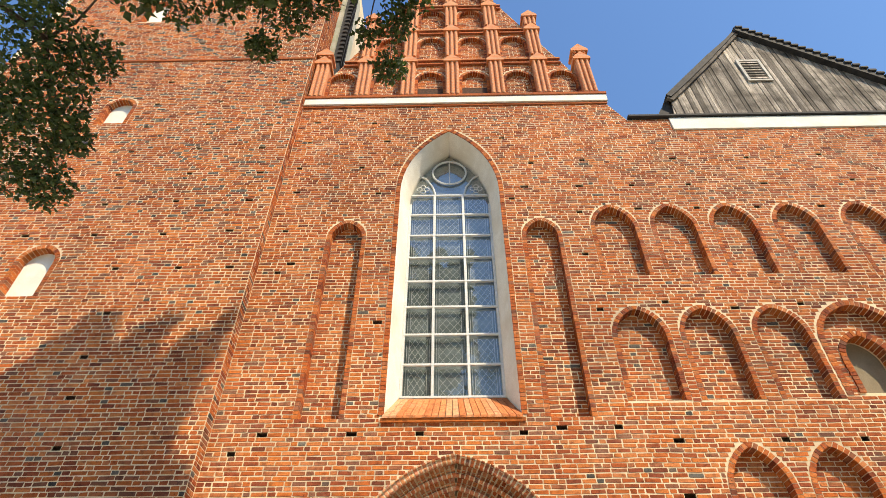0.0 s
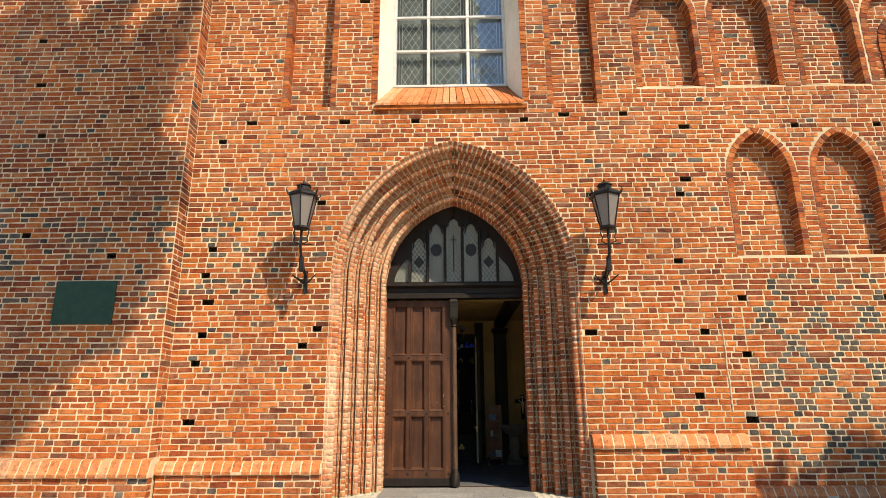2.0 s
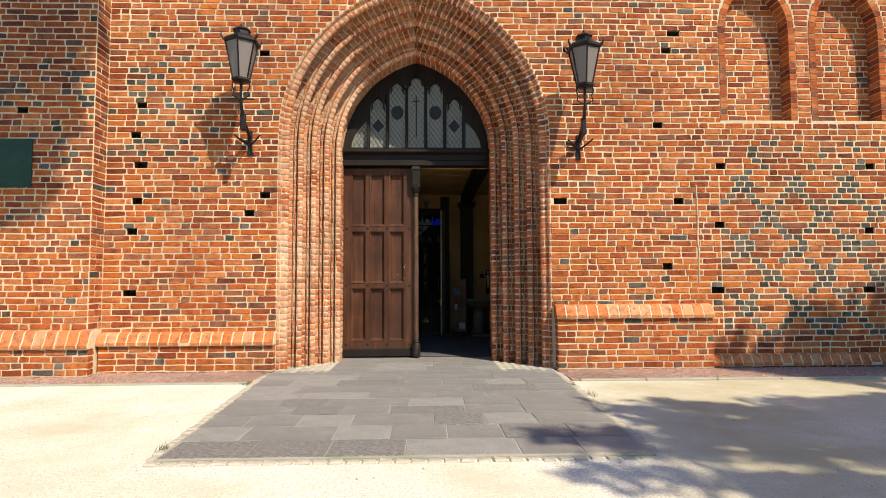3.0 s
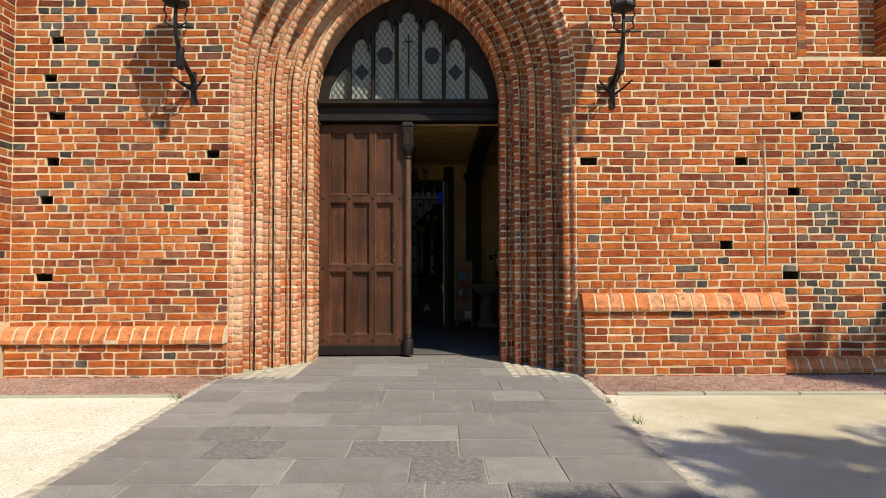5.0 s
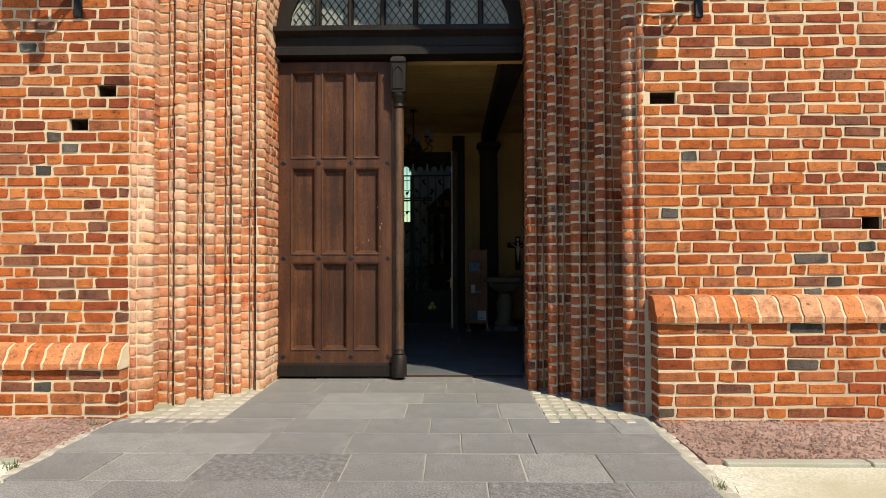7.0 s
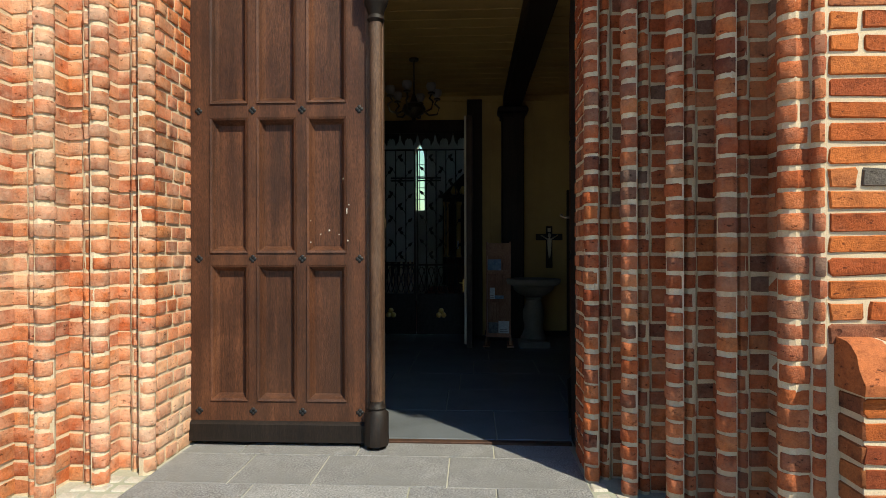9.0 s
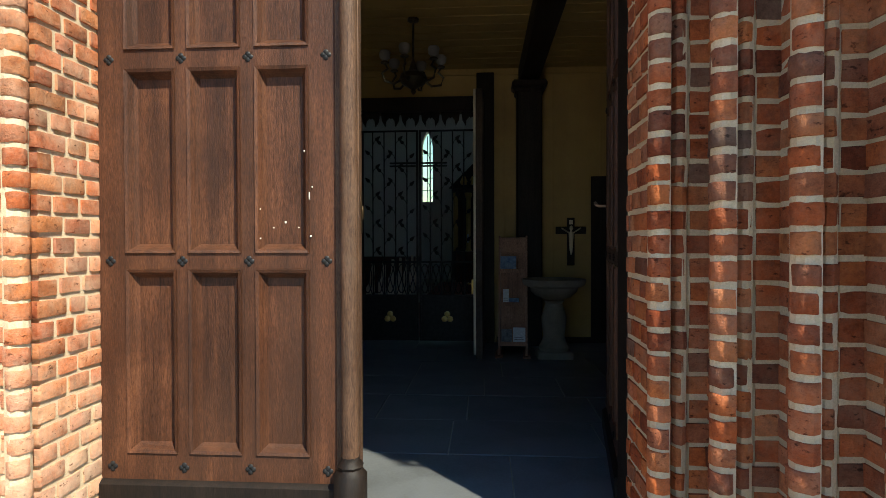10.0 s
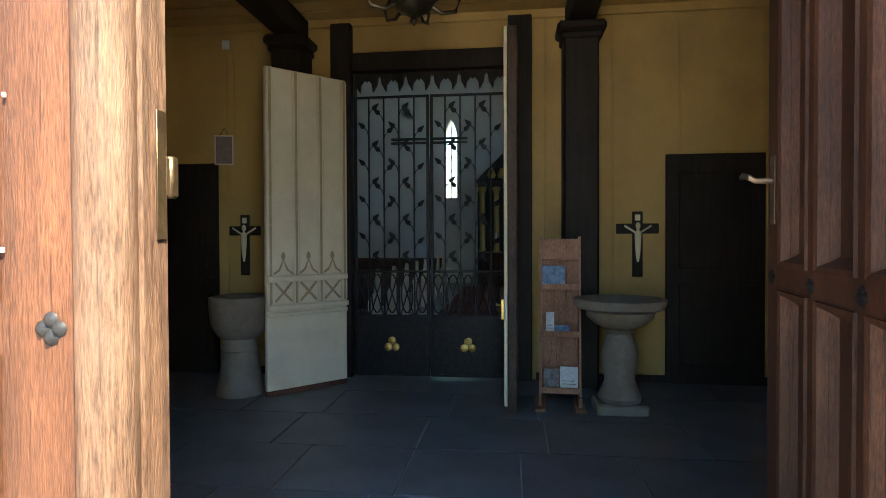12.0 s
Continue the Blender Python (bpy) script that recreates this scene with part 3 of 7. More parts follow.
_g = Geo()
_g.prism([(GX - GHALF, GBASE), (GX + GHALF, GBASE), (GX, GTOP)], GABLE_Y + 0.16, GABLE_Y + 0.7)
part("mortar_bed", _g, MORTAR, gable)
PINNACLES = [GX + 1.555 * i for i in range(-3, 4)]
ROWS_Z = [18.58, 21.1, 23.4, 25.5, 27.4]
ARCHES = []
for _r in range(4):
    for _i in range(6):
        xm = (PINNACLES[_i] + PINNACLES[_i + 1]) / 2
        if abs(xm - GX) + 0.35 < gable_half(ROWS_Z[_r] + 1.6):
            ARCHES.append(arch(xm, 0.45, ROWS_Z[_r] + 0.3, ROWS_Z[_r] + 1.25, 0.5, 5))
_g = Geo()
slab(_g, [(GX - GHALF, GBASE), (GX + GHALF, GBASE), (GX, GTOP)], ARCHES, GABLE_Y, GABLE_Y + 0.16)
part("mortar_bed", _g, MORTAR, gable, fix=False, smooth=0)
for _r in range(1, 5):
    hw = gable_half(ROWS_Z[_r]) + 0.05
    _g = Geo()
    _g.box(GX - hw, GX + hw, GABLE_Y - 0.09, GABLE_Y, ROWS_Z[_r] - 0.34, ROWS_Z[_r] - 0.24, 0.015)
    _g.box(GX - hw, GX + hw, GABLE_Y - 0.09, GABLE_Y, ROWS_Z[_r] - 0.06, ROWS_Z[_r] + 0.04, 0.015)
    part("ledge", _g, BRICK, gable)


# no opening is cut here: a dark plate carries its shade as colour
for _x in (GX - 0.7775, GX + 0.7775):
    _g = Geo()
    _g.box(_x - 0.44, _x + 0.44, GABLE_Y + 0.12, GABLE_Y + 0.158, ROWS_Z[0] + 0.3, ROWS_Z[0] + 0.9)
    part("dark_opening", _g, HOLE_SHADE, gable, "dark plate that stands for the shade of an opening in the blind arch")


def pinnacle(x, top):
    """A slim brick pier, ribbed, with a little gablet at each storey and a pointed cap."""
    g = Geo()
    z = GBASE
    for nxt in [r for r in ROWS_Z[1:] if r < top - 0.6] + [top - 0.35]:
        g.box(x - 0.24, x + 0.24, GABLE_Y - 0.17, GABLE_Y + 0.3, z, nxt - 0.3, 0.02)
        for dx in (-0.17, 0.0, 0.17):
            g.tube([(x + dx, GABLE_Y - 0.19, z + 0.05), (x + dx, GABLE_Y - 0.19, nxt - 0.32)], 0.06, None, 8)
        g.prism([(x - 0.31, nxt - 0.42), (x + 0.31, nxt - 0.42), (x + 0.31, nxt - 0.3), (x, nxt + 0.06), (x - 0.31, nxt - 0.3)], GABLE_Y - 0.28, GABLE_Y + 0.3)
        z = nxt
    return part("pinnacle", g, [PIN_BRICK], gable, "ribbed brick pinnacle with small gablets")


def shaded_courses(name):
    """Brickwork too far off to pick apart: courses and joints in the material."""
    m, nt, b = nodes_of(name)
    tc = nt.nodes.new("ShaderNodeTexCoord")
    sep = nt.nodes.new("ShaderNodeSeparateXYZ")
    link(nt, tc.outputs["Object"], sep.inputs[0])
    mod = nt.nodes.new("ShaderNodeMath")
    mod.operation = "MODULO"
    mod.inputs[1].default_value = COURSE
    link(nt, sep.outputs[2], mod.inputs[0])
    joint = ramp_node(nt, mod.outputs[0], [(0.018, (1, 1, 1)), (0.026, (0, 0, 0))])
    col = ramp_node(nt, noise_node(nt, 4.0, 5, 0.8, (1, 1, 2.5)), [(0.3, (0.38, 0.11, 0.045)), (0.5, (0.54, 0.18, 0.06)), (0.7, (0.60, 0.24, 0.09))])
    link(nt, mix_node(nt, joint, col, (0.42, 0.27, 0.17)), b.inputs["Base Color"])
    b.inputs["Roughness"].default_value = 0.85
    bump_node(nt, b, noise_node(nt, 40, 4, 0.7), 0.4, 0.01)
    return m


PIN_BRICK = shaded_courses("moulded_brick")
for _x in PINNACLES:
    pinnacle(_x, min(31.0, GTOP - (GTOP - GBASE) * abs(_x - GX) / GHALF + (2.7 if abs(_x - GX) > 4 else 1.9)))

# boarded gable of the roof over the aisle
BY = FACE + 0.5
_outline = [(7.5, 17.34), (7.72, 18.95), (8.5, 19.85), (9.9, 21.5), (11.5, 23.5), (18.0, 17.36), (18.0, 17.34)]
boarded_gable = tagged(new("boarded_gable"), "weathered grey vertical boards closing the roof end", "gable", kind="structure")
_g = Geo()
_g.prism([(x, z) for x, z in _outline], BY + 0.03, BY + 0.1)
part("backing", _g, ROOF_DARK, boarded_gable)
_x = 7.56
while _x < 17.6:
    _b = rng.uniform(0.11, 0.2)
    def _height(xq):
        best = 17.4
        for (xa, za), (xb, zb) in zip(_outline, _outline[1:]):
            if xa <= xq <= xb and xb > xa:
                best = za + (zb - za) * (xq - xa) / (xb - xa)
        return best
    _g = Geo()
    dy = rng.uniform(-0.012, 0.012)
    _g.prism([(_x, 17.34), (_x + _b - 0.018, 17.34), (_x + _b - 0.018, _height(_x + _b - 0.018)), (_x, _height(_x))], BY + dy, BY + 0.03 + dy)
    part("board", _g, BOARD_GREY, boarded_gable)
    _x += _b
_g = Geo()
for (xa, za), (xb, zb) in zip(_outline[1:4], _outline[2:5]):
    _g.prism([(xa - 0.16, za + 0.02), (xa + 0.02, za - 0.14), (xb + 0.02, zb - 0.14), (xb - 0.16, zb + 0.06)], BY - 0.1, BY + 0.02)
part("bargeboard", _g, BOARD_GREY, boarded_gable)
_g = Geo()
_g.prism([(11.4, 23.68), (11.4, 23.46), (18.2, 17.0), (18.3, 17.25)], BY - 0.22, BY + 7)
_g.prism([(11.55, 23.68), (11.5, 23.52), (9.9, 21.53), (8.5, 19.87), (7.7, 18.97), (7.55, 19.1), (8.35, 20.05), (9.75, 21.7)], BY - 0.14, BY + 7)
for _i in range(34):
    t = _i / 34
    _g.box(11.45 + 6.75 * t, 11.72 + 6.75 * t, BY - 0.28, BY + 0.2, 23.65 - 6.4 * t - 0.05, 23.7 - 6.4 * t, 0.01)
tagged(part("roof_aisle", _g, ROOF_DARK), "dark tiled pitched roof above the aisle", "roof", kind="structure")
_g = Geo()
_g.prism([(6.7, 17.34), (7.9, 17.34), (7.9, 18.9), (7.7, 19.2), (7.3, 18.6)], BY + 0.15, BY + 5)
tagged(part("roof_aisle", _g, ROOF_DARK), "dark lower slope of the aisle roof", "roof", kind="structure")
roof_vent = thing("louvred_vent", (11.2, BY - 0.015, 20.72), "small weathered louvred opening with pale frame in the boards", "vent")
_g = Geo()
for a in ((-0.45, 0.45, 0.62, 0.72), (-0.45, 0.45, -0.72, -0.62), (-0.45, -0.34, -0.62, 0.62), (0.34, 0.45, -0.62, 0.62)):
    _g.box(a[0], a[1], -0.06, 0.0, a[2], a[3], 0.008)
part("frame", _g, surface("pale_board", (0.4, 0.37, 0.33), (0.55, 0.52, 0.47), 4, 40, 0.9), roof_vent)
_g = Geo()
_g.box(-0.34, 0.34, -0.012, 0.0, -0.62, 0.62)
part("backing", _g, ROOF_DARK, roof_vent)
for _i in range(7):
    _g = Geo()
    _g.prism([(-0.05, -0.56 + 0.175 * _i), (-0.04, -0.56 + 0.175 * _i), (-0.015, -0.44 + 0.175 * _i), (-0.025, -0.44 + 0.175 * _i)], -0.33, 0.33, "x")
    part("slat", _g, BOARD_GREY, roof_vent)
# dark verge between tower and gable
_g = Geo()
_g.prism([(-4.95, 19.0), (-4.62, 19.0), (-4.35, 22.6), (-4.35, 32.0), (-4.62, 32.0)], FACE + 1.0, FACE + 1.6)
for _i in range(26):
    _g.box(-4.5, -4.28, FACE + 0.94, FACE + 1.4, 22.8 + 0.35 * _i, 22.9 + 0.35 * _i, 0.01)
tagged(part("roof_verge", _g, ROOF_DARK), "dark shingled roof edge between tower and gable", "roof", kind="structure")
_g = Geo()
_g.box(-4.818, -4.64, FACE + 0.85, FACE + 3.0, 18.6, 32.0)
tagged(part("trim", _g, KERB), "grey rendered strip on the tower side", "wall", kind="structure")

# ---- tall church window ----
window_1 = tagged(new("window_1"), "tall pointed church window in white splayed plaster with metal glazing bars", "window", kind="structure")
GY = FACE + 0.72
_g = Geo()
_n = len(WINDOW)
_g.add([(x, FACE + 0.012, z) for x, z in WINDOW] + [(x, GY, z) for x, z in WINDOW_GLAZED] + [(x, GY + 0.25, z) for x, z in WINDOW_GLAZED]
       + [(x * 1.03, GY + 0.25, z + (0.04 if z > 8 else -0.04)) for x, z in WINDOW],
       [(k * _n + i, k * _n + (i + 1) % _n, (k + 1) * _n + (i + 1) % _n, (k + 1) * _n + i) for k in range(3) for i in range(_n - (1 if k == 0 else 0))])
part("splay", _g, PLASTER, window_1, "white plastered splay", fix=False, smooth=0)
_g = Geo()
_g.add([(x, GY + 0.09, z) for x, z in WINDOW_GLAZED], [tuple(reversed(range(len(WINDOW_GLAZED))))])
part("protective_glass", _g, WINDOW_GLASS, window_1, "reflecting outer glass", fix=False, smooth=0)
BAR = surface("white_bar", (0.55, 0.56, 0.55), (0.68, 0.69, 0.68), 6, 60, 0.5, 0.2, 0.1)
ZS = [7.85 + 0.827 * i for i in range(9)]
_g = Geo()
for x in (-1.155, -0.447, 0.386, 1.155):
    top = 14.47 if abs(x) < 1 else 14.09
    _g.box(x - 0.035, x + 0.035, GY + 0.0, GY + 0.075, 7.83, top, 0.008)
for z in ZS:
    _g.box(-1.17, 1.17, GY - 0.006, GY + 0.06, z - 0.03, z + 0.03, 0.008)
part("glazing_bar", _g, BAR, window_1, "pale metal glazing bars")
_g = Geo()
ring = [(0.0 + 0.52 * math.cos(2 * math.pi * i / 28), GY + 0.03, 15.52 + 0.53 * math.sin(2 * math.pi * i / 28)) for i in range(29)]
_g.tube(ring, 0.035, None, 6)
_g.tube([(0, GY + 0.03, 15.02), (0, GY + 0.03, 16.05)], 0.02)
for s in (-1, 1):
    _g.tube([(s * 0.42, GY + 0.03, 14.47), (s * 0.5, GY + 0.03, 14.84), (s * 0.72, GY + 0.03, 15.25), (s * 0.98, GY + 0.03, 15.4)], 0.03)
    for k in range(4):
        a = math.pi / 2 * k
        rr = [(s * 0.8 + 0.11 * math.cos(a) + 0.075 * math.cos(2 * math.pi * i / 10), GY + 0.03, 14.77 + 0.11 * math.sin(a) + 0.075 * math.sin(2 * math.pi * i / 10)) for i in range(11)]
        _g.tube(rr, 0.014, None, 5)
part("tracery", _g, BAR, window_1, "round tracery of pale metal")
for c in range(3):
    xa, xb = (-1.125, -0.417, 0.416)[c] + 0.05, (-0.477, 0.356, 1.125)[c] - 0.05
    for r in range(8):
        _g = Geo()
        za, zb = ZS[r] + 0.06, ZS[r + 1] - 0.06
        for dx in (0.0, 0.06, xb - xa - 0.06, xb - xa):
            _g.box(xa + dx - 0.006, xa + dx + 0.006, GY + 0.125, GY + 0.14, za, zb)
        cells = 3
        wx, hz = (xb - xa - 0.12) / cells, (zb - za) / cells
        for i in range(-cells, cells):
            for sgn in (1, -1):
                pts = []
                for q in range(0, 2 * cells + 1):
                    px = i + q * 0.5 + 0.0
                    if 0 <= px <= cells:
                        pz = q * 0.5 if sgn > 0 else cells - q * 0.5
                        if 0 <= pz <= cells:
                            pts.append((xa + 0.06 + px * wx, GY + 0.132, za + pz * hz))
                if len(pts) > 1:
                    _g.tube([pts[0], pts[-1]], 0.007, None, 4)
        part("lead_came", _g, BAR, window_1)
_g = Geo()
_g.prism(WINDOW_GLAZED, GY + 0.16, GY + 0.18)
part("pane", _g, surface("old_glass", (0.14, 0.17, 0.165), (0.30, 0.335, 0.335), 1.3, 7, 0.3, 0, 0.2, 0.01), window_1, "dull old quarry glass")
_g = Geo()
_g.prism([(x, z) for x, z in WINDOW_GLAZED], GY + 0.3, GY + 0.32)
part("dark_backing", _g, ROOF_DARK, window_1)
_g = Geo()
_g.prism([(FACE - 0.06, 6.9), (FACE - 0.06, 6.98), (FACE + 0.05, 7.0), (FACE + 0.05, 7.06), (GY + 0.1, 7.06), (GY + 0.1, 6.9)], -1.46, 1.46, "x")
part("window_sill", _g, BRICK, window_1)

# ---- door: transom, tympanum, leaves ----
door_1 = tagged(new("door_1"), "heavy dark oak church door with one leaf closed and one open", "door", kind="structure")
_g = Geo()
_g.prism([(12.1, 3.50), (12.1, 3.58), (12.13, 3.6), (12.13, 3.70), (12.04, 3.74), (12.04, 3.79), (12.34, 3.79), (12.34, 3.50)], PX - PH + 0.004, PX + PH - 0.004, "x")
part("transom", _g, FRAME_WOOD, door_1, "dark moulded oak transom")
_inner = [portal_point(0.0, 1, PZ + (portal_top(0.0) - PZ) * i / 12) for i in range(13)]
_tymp = [(2 * PX - x, max(z, 3.79)) for x, z in _inner] + [(x, max(z, 3.79)) for x, z in reversed(_inner[:-1])]
_tymp = [p for i, p in enumerate(_tymp) if i == 0 or (abs(p[0] - _tymp[i - 1][0]) + abs(p[1] - _tymp[i - 1][1])) > 1e-4]
LIGHTS = []
for k in range(-3, 4):
    xm = PX + 0.352 * k
    if k == 0:
        LIGHTS.append(arch(xm, 0.148, 3.84, 4.95, 0.22, 4))
    elif abs(k) == 1:
        LIGHTS.append(arch(xm, 0.148, 3.84, 4.86, 0.2, 4))
    elif abs(k) == 2:
        LIGHTS.append(arch(xm, 0.148, 3.84, 4.58, 0.18, 4))
    else:
        s = 1 if k > 0 else -1
        LIGHTS.append([(xm - s * 0.148, 3.84), (xm - s * 0.148, 4.36), (xm + s * 0.03, 4.15), (xm + s * 0.115, 3.98), (xm + s * 0.14, 3.84)])
_extra = []
for dx, z in ((0.19, 5.0), (-0.19, 5.0), (0.55, 4.72), (-0.55, 4.72)):
    _extra.append([(PX + dx - 0.035, z - 0.03), (PX + dx + 0.035, z - 0.03), (PX + dx + (0.01 if dx > 0 else -0.01), z + 0.05)])
_g = Geo()
slab(_g, _tymp, LIGHTS + _extra, 12.15, 12.23)
part("tympanum_frame", _g, FRAME_WOOD, door_1, "dark carved oak tracery", fix=False, smooth=0)
for k in range(-3, 3):
    xm = PX + 0.352 * (k + 0.5)
    top = 3.79 + (1.0, 1.15, 1.3)[2 - int(abs(k + 0.5) - 0.5 + 0.01)] - (0.4 if abs(k + 0.5) > 2 else 0.0)
    _g = Geo()
    _g.box(xm - 0.026, xm + 0.026, 12.10, 12.15, 3.79, min(top, 4.95), 0.012)
    part("mullion", _g, FRAME_WOOD, door_1)
for k in (-2, -1, 0, 1, 2):
    xm, zt = PX + 0.352 * k, {0: 5.18, 1: 5.04, 2: 4.74}[abs(k)]
    _g = Geo()
    _g.tube([(xm - 0.12, 12.13, zt - 0.2), (xm - 0.1, 12.12, zt - 0.08), (xm - 0.03, 12.11, zt), (xm, 12.11, zt + 0.07), (xm + 0.03, 12.11, zt), (xm + 0.1, 12.12, zt - 0.08), (xm + 0.12, 12.13, zt - 0.2)], 0.016, None, 6)
    rr = [(xm + 0.032 * math.cos(2 * math.pi * i / 12), 12.11, zt + 0.11 + 0.032 * math.sin(2 * math.pi * i / 12)) for i in range(13)]
    _g.tube(rr, 0.011, None, 5)
    part("ogee_finial", _g, FRAME_WOOD, door_1)
for lt in LIGHTS:
    _g = Geo()
    _g.prism(lt, 12.195, 12.2)
    part("pane", _g, LEADED_GLASS, door_1, "diamond leaded glass")
    x0, x1 = min(p[0] for p in lt), max(p[0] for p in lt)
    zt = max(p[1] for p in lt)
    _g = Geo()
    pw, ph = 0.082, 0.115
    z = 3.86 - 0.4
    while z < zt:
        for sg in (1, -1):
            zz = z if sg > 0 else z + (x1 - x0) / pw * ph
            seg = []
            for q in range(9):
                xx = x0 + (x1 - x0) * q / 8
                hz = zz + sg * (xx - x0) / pw * ph
                sp = span(lt, hz)
                if sp and sp[0] <= xx <= sp[1]:
                    seg.append((xx, 12.188, hz))
            if len(seg) > 1:
                _g.tube([seg[0], seg[-1]], 0.005, None, 4)
        z += ph
    if _g.v:
        part("lead_came", _g, LEAD, door_1)
for dx, z, n in ((-0.352, 4.5, 20), (0.352, 4.5, 20), (-0.704, 4.25, 4), (0.704, 4.25, 4)):
    _g = Geo()
    _g.prism([(PX + dx + 0.112 * math.cos(2 * math.pi * i / n), z + 0.13 * math.sin(2 * math.pi * i / n)) for i in range(n)], 12.178, 12.187)
    part("emblem", _g, LEAD, door_1, "dark painted emblem in the glass")
_g = Geo()
_g.box(PX - 0.012, PX + 0.012, 12.178, 12.187, 4.05, 4.82)
_g.box(PX - 0.06, PX + 0.06, 12.178, 12.187, 4.7, 4.73)
part("emblem", _g, LEAD, door_1, "dark painted staff in the glass")

ROW_Z = ((0.31, 1.265), (1.35, 2.30), (2.40, 3.36))
COL_X = ((0.145, 0.415), (0.48, 0.76), (0.835, 1.115))
LEAF_W, LEAF_H = 1.27, 3.46


def stud(g, x, y, z, r=0.026):
    for dx, dz in ((r * 0.55, 0), (-r * 0.55, 0), (0, r * 0.55), (0, -r * 0.55)):
        vs = [(x + dx + r * 0.55 * math.cos(2 * math.pi * i / 8), y, z + dz + r * 0.55 * math.sin(2 * math.pi * i / 8)) for i in range(8)] + [(x + dx, y - 0.012, z + dz)]
        g.add(vs, [(i, (i + 1) % 8, 8) for i in range(8)])


def door_leaf(name, parent, mirror=1):
    """A leaf from its hinge at x = 0: frame with nine sunk panels, mouldings, plinth board and studs. Front is towards -y."""
    leaf = new(name)
    leaf.parent = parent
    g = Geo()
    holes = [[(mirror * a, z0), (mirror * a, z1), (mirror * b, z1), (mirror * b, z0)] for a, b in COL_X for z0, z1 in ROW_Z]
    slab(g, [(0, 0.03), (mirror * LEAF_W, 0.03), (mirror * LEAF_W, LEAF_H), (0, LEAF_H)], holes, 0.0, 0.07)
    part("leaf_frame", g, DOOR_WOOD, leaf, fix=False, smooth=0)
    for a, b in COL_X:
        for z0, z1 in ROW_Z:
            xa, xb = sorted((mirror * a, mirror * b))
            g = Geo()
            g.box(xa - 0.004, xb + 0.004, 0.045, 0.065, z0 - 0.004, z1 + 0.004)
            p = part("panel", g, DOOR_WOOD, leaf)
            g = Geo()
            w = 0.03
            for o1, o2, y1, y2 in ((0.0, 0.016, -0.010, -0.004), (0.016, w, -0.004, 0.022), (w, w + 0.016, 0.024, 0.046)):
                ring1 = [(xa + o1, y1, z0 + o1), (xb - o1, y1, z0 + o1), (xb - o1, y1, z1 - o1), (xa + o1, y1, z1 - o1)]
                ring2 = [(xa + o2, y2, z0 + o2), (xb - o2, y2, z0 + o2), (xb - o2, y2, z1 - o2), (xa + o2, y2, z1 - o2)]
                ring3 = [(x, 0.05, z) for x, y, z in ring1]
                ring4 = [(x, 0.05, z) for x, y, z in ring2]
                g.add(ring1 + ring2 + ring3 + ring4, [(i, (i + 1) % 4, 4 + (i + 1) % 4, 4 + i) for i in range(4)] + [(8 + i, 8 + (i + 1) % 4, (i + 1) % 4, i) for i in range(4)]
                      + [(4 + i, 4 + (i + 1) % 4, 12 + (i + 1) % 4, 12 + i) for i in range(4)] + [(12 + i, 12 + (i + 1) % 4, 8 + (i + 1) % 4, 8 + i) for i in range(4)])
            part("panel_moulding", g, DOOR_WOOD, p, smooth=20)
    g = Geo()
    xa, xb = sorted((0.0, mirror * LEAF_W))
    g.prism([(0.0, 0.03), (-0.03, 0.03), (-0.03, 0.15), (-0.012, 0.165), (0.0, 0.17)], xa, xb, "x")
    part("plinth_board", g, FRAME_WOOD, leaf)
    for z in (0.235, 1.307, 2.35):
        for x in (0.06, 0.447, 0.80, 1.205):
            g = Geo()
            stud(g, mirror * x, -0.001, z)
            part("stud", g, IRON, leaf, "quatrefoil iron stud", fix=False)
    return leaf


left_leaf = door_leaf("leaf_closed", door_1)
left_leaf.matrix_basis = pose(PX - PH + 0.006, LEAFY, 0)
post = new("meeting_post")
post.parent = door_1
post.matrix_basis = pose(0.035, LEAFY - 0.035, 0)
_g = Geo()
_g.lathe([(0.044, 0.3), (0.044, 2.95)], 14)
_g.box(-0.075, 0.045, 0.02, 0.09, 0.03, 3.46, 0.004)
part("shaft", _g, POST_WOOD, post)
_g = Geo()
_g.lathe([(0.085, 0.03), (0.085, 0.24), (0.06, 0.27), (0.068, 0.285), (0.05, 0.31), (0.046, 0.33)], 8, 0, 0, radians(22.5))
part("base", _g, FRAME_WOOD, post)
_g = Geo()
_g.lathe([(0.044, 2.93), (0.062, 2.95), (0.05, 2.98), (0.075, 3.05), (0.082, 3.06), (0.082, 3.09)], 12)
_g.box(-0.08, 0.08, -0.08, 0.06, 3.09, 3.42, 0.008)
_g.lathe([(0.115, 3.42), (0.115, 3.45), (0.07, 3.5)], 4, 0, -0.01, radians(45))
for dx in (-0.055, 0.045):
    _g.box(dx, dx + 0.01, -0.09, -0.08, 3.13, 3.37)
_g.box(-0.045, 0.045, -0.09, -0.08, 3.13, 3.14)
_g.tube([(-0.05, -0.083, 3.32), (-0.02, -0.083, 3.36), (0, -0.083, 3.375), (0.02, -0.083, 3.36), (0.05, -0.083, 3.32)], 0.007)
part("capital", _g, FRAME_WOOD, post)
_g = Geo()
_g.box(0.046, 0.049, 0.055, 0.08, 1.45, 1.66, 0.001)
_g.box(0.03, 0.052, 0.09, 0.112, 1.52, 1.59, 0.004)
part("lock", _g, surface("worn_brass", (0.06, 0.042, 0.025), (0.13, 0.09, 0.05), 20, 100, 0.4, 0.8), post, "worn metal lock and keeper")
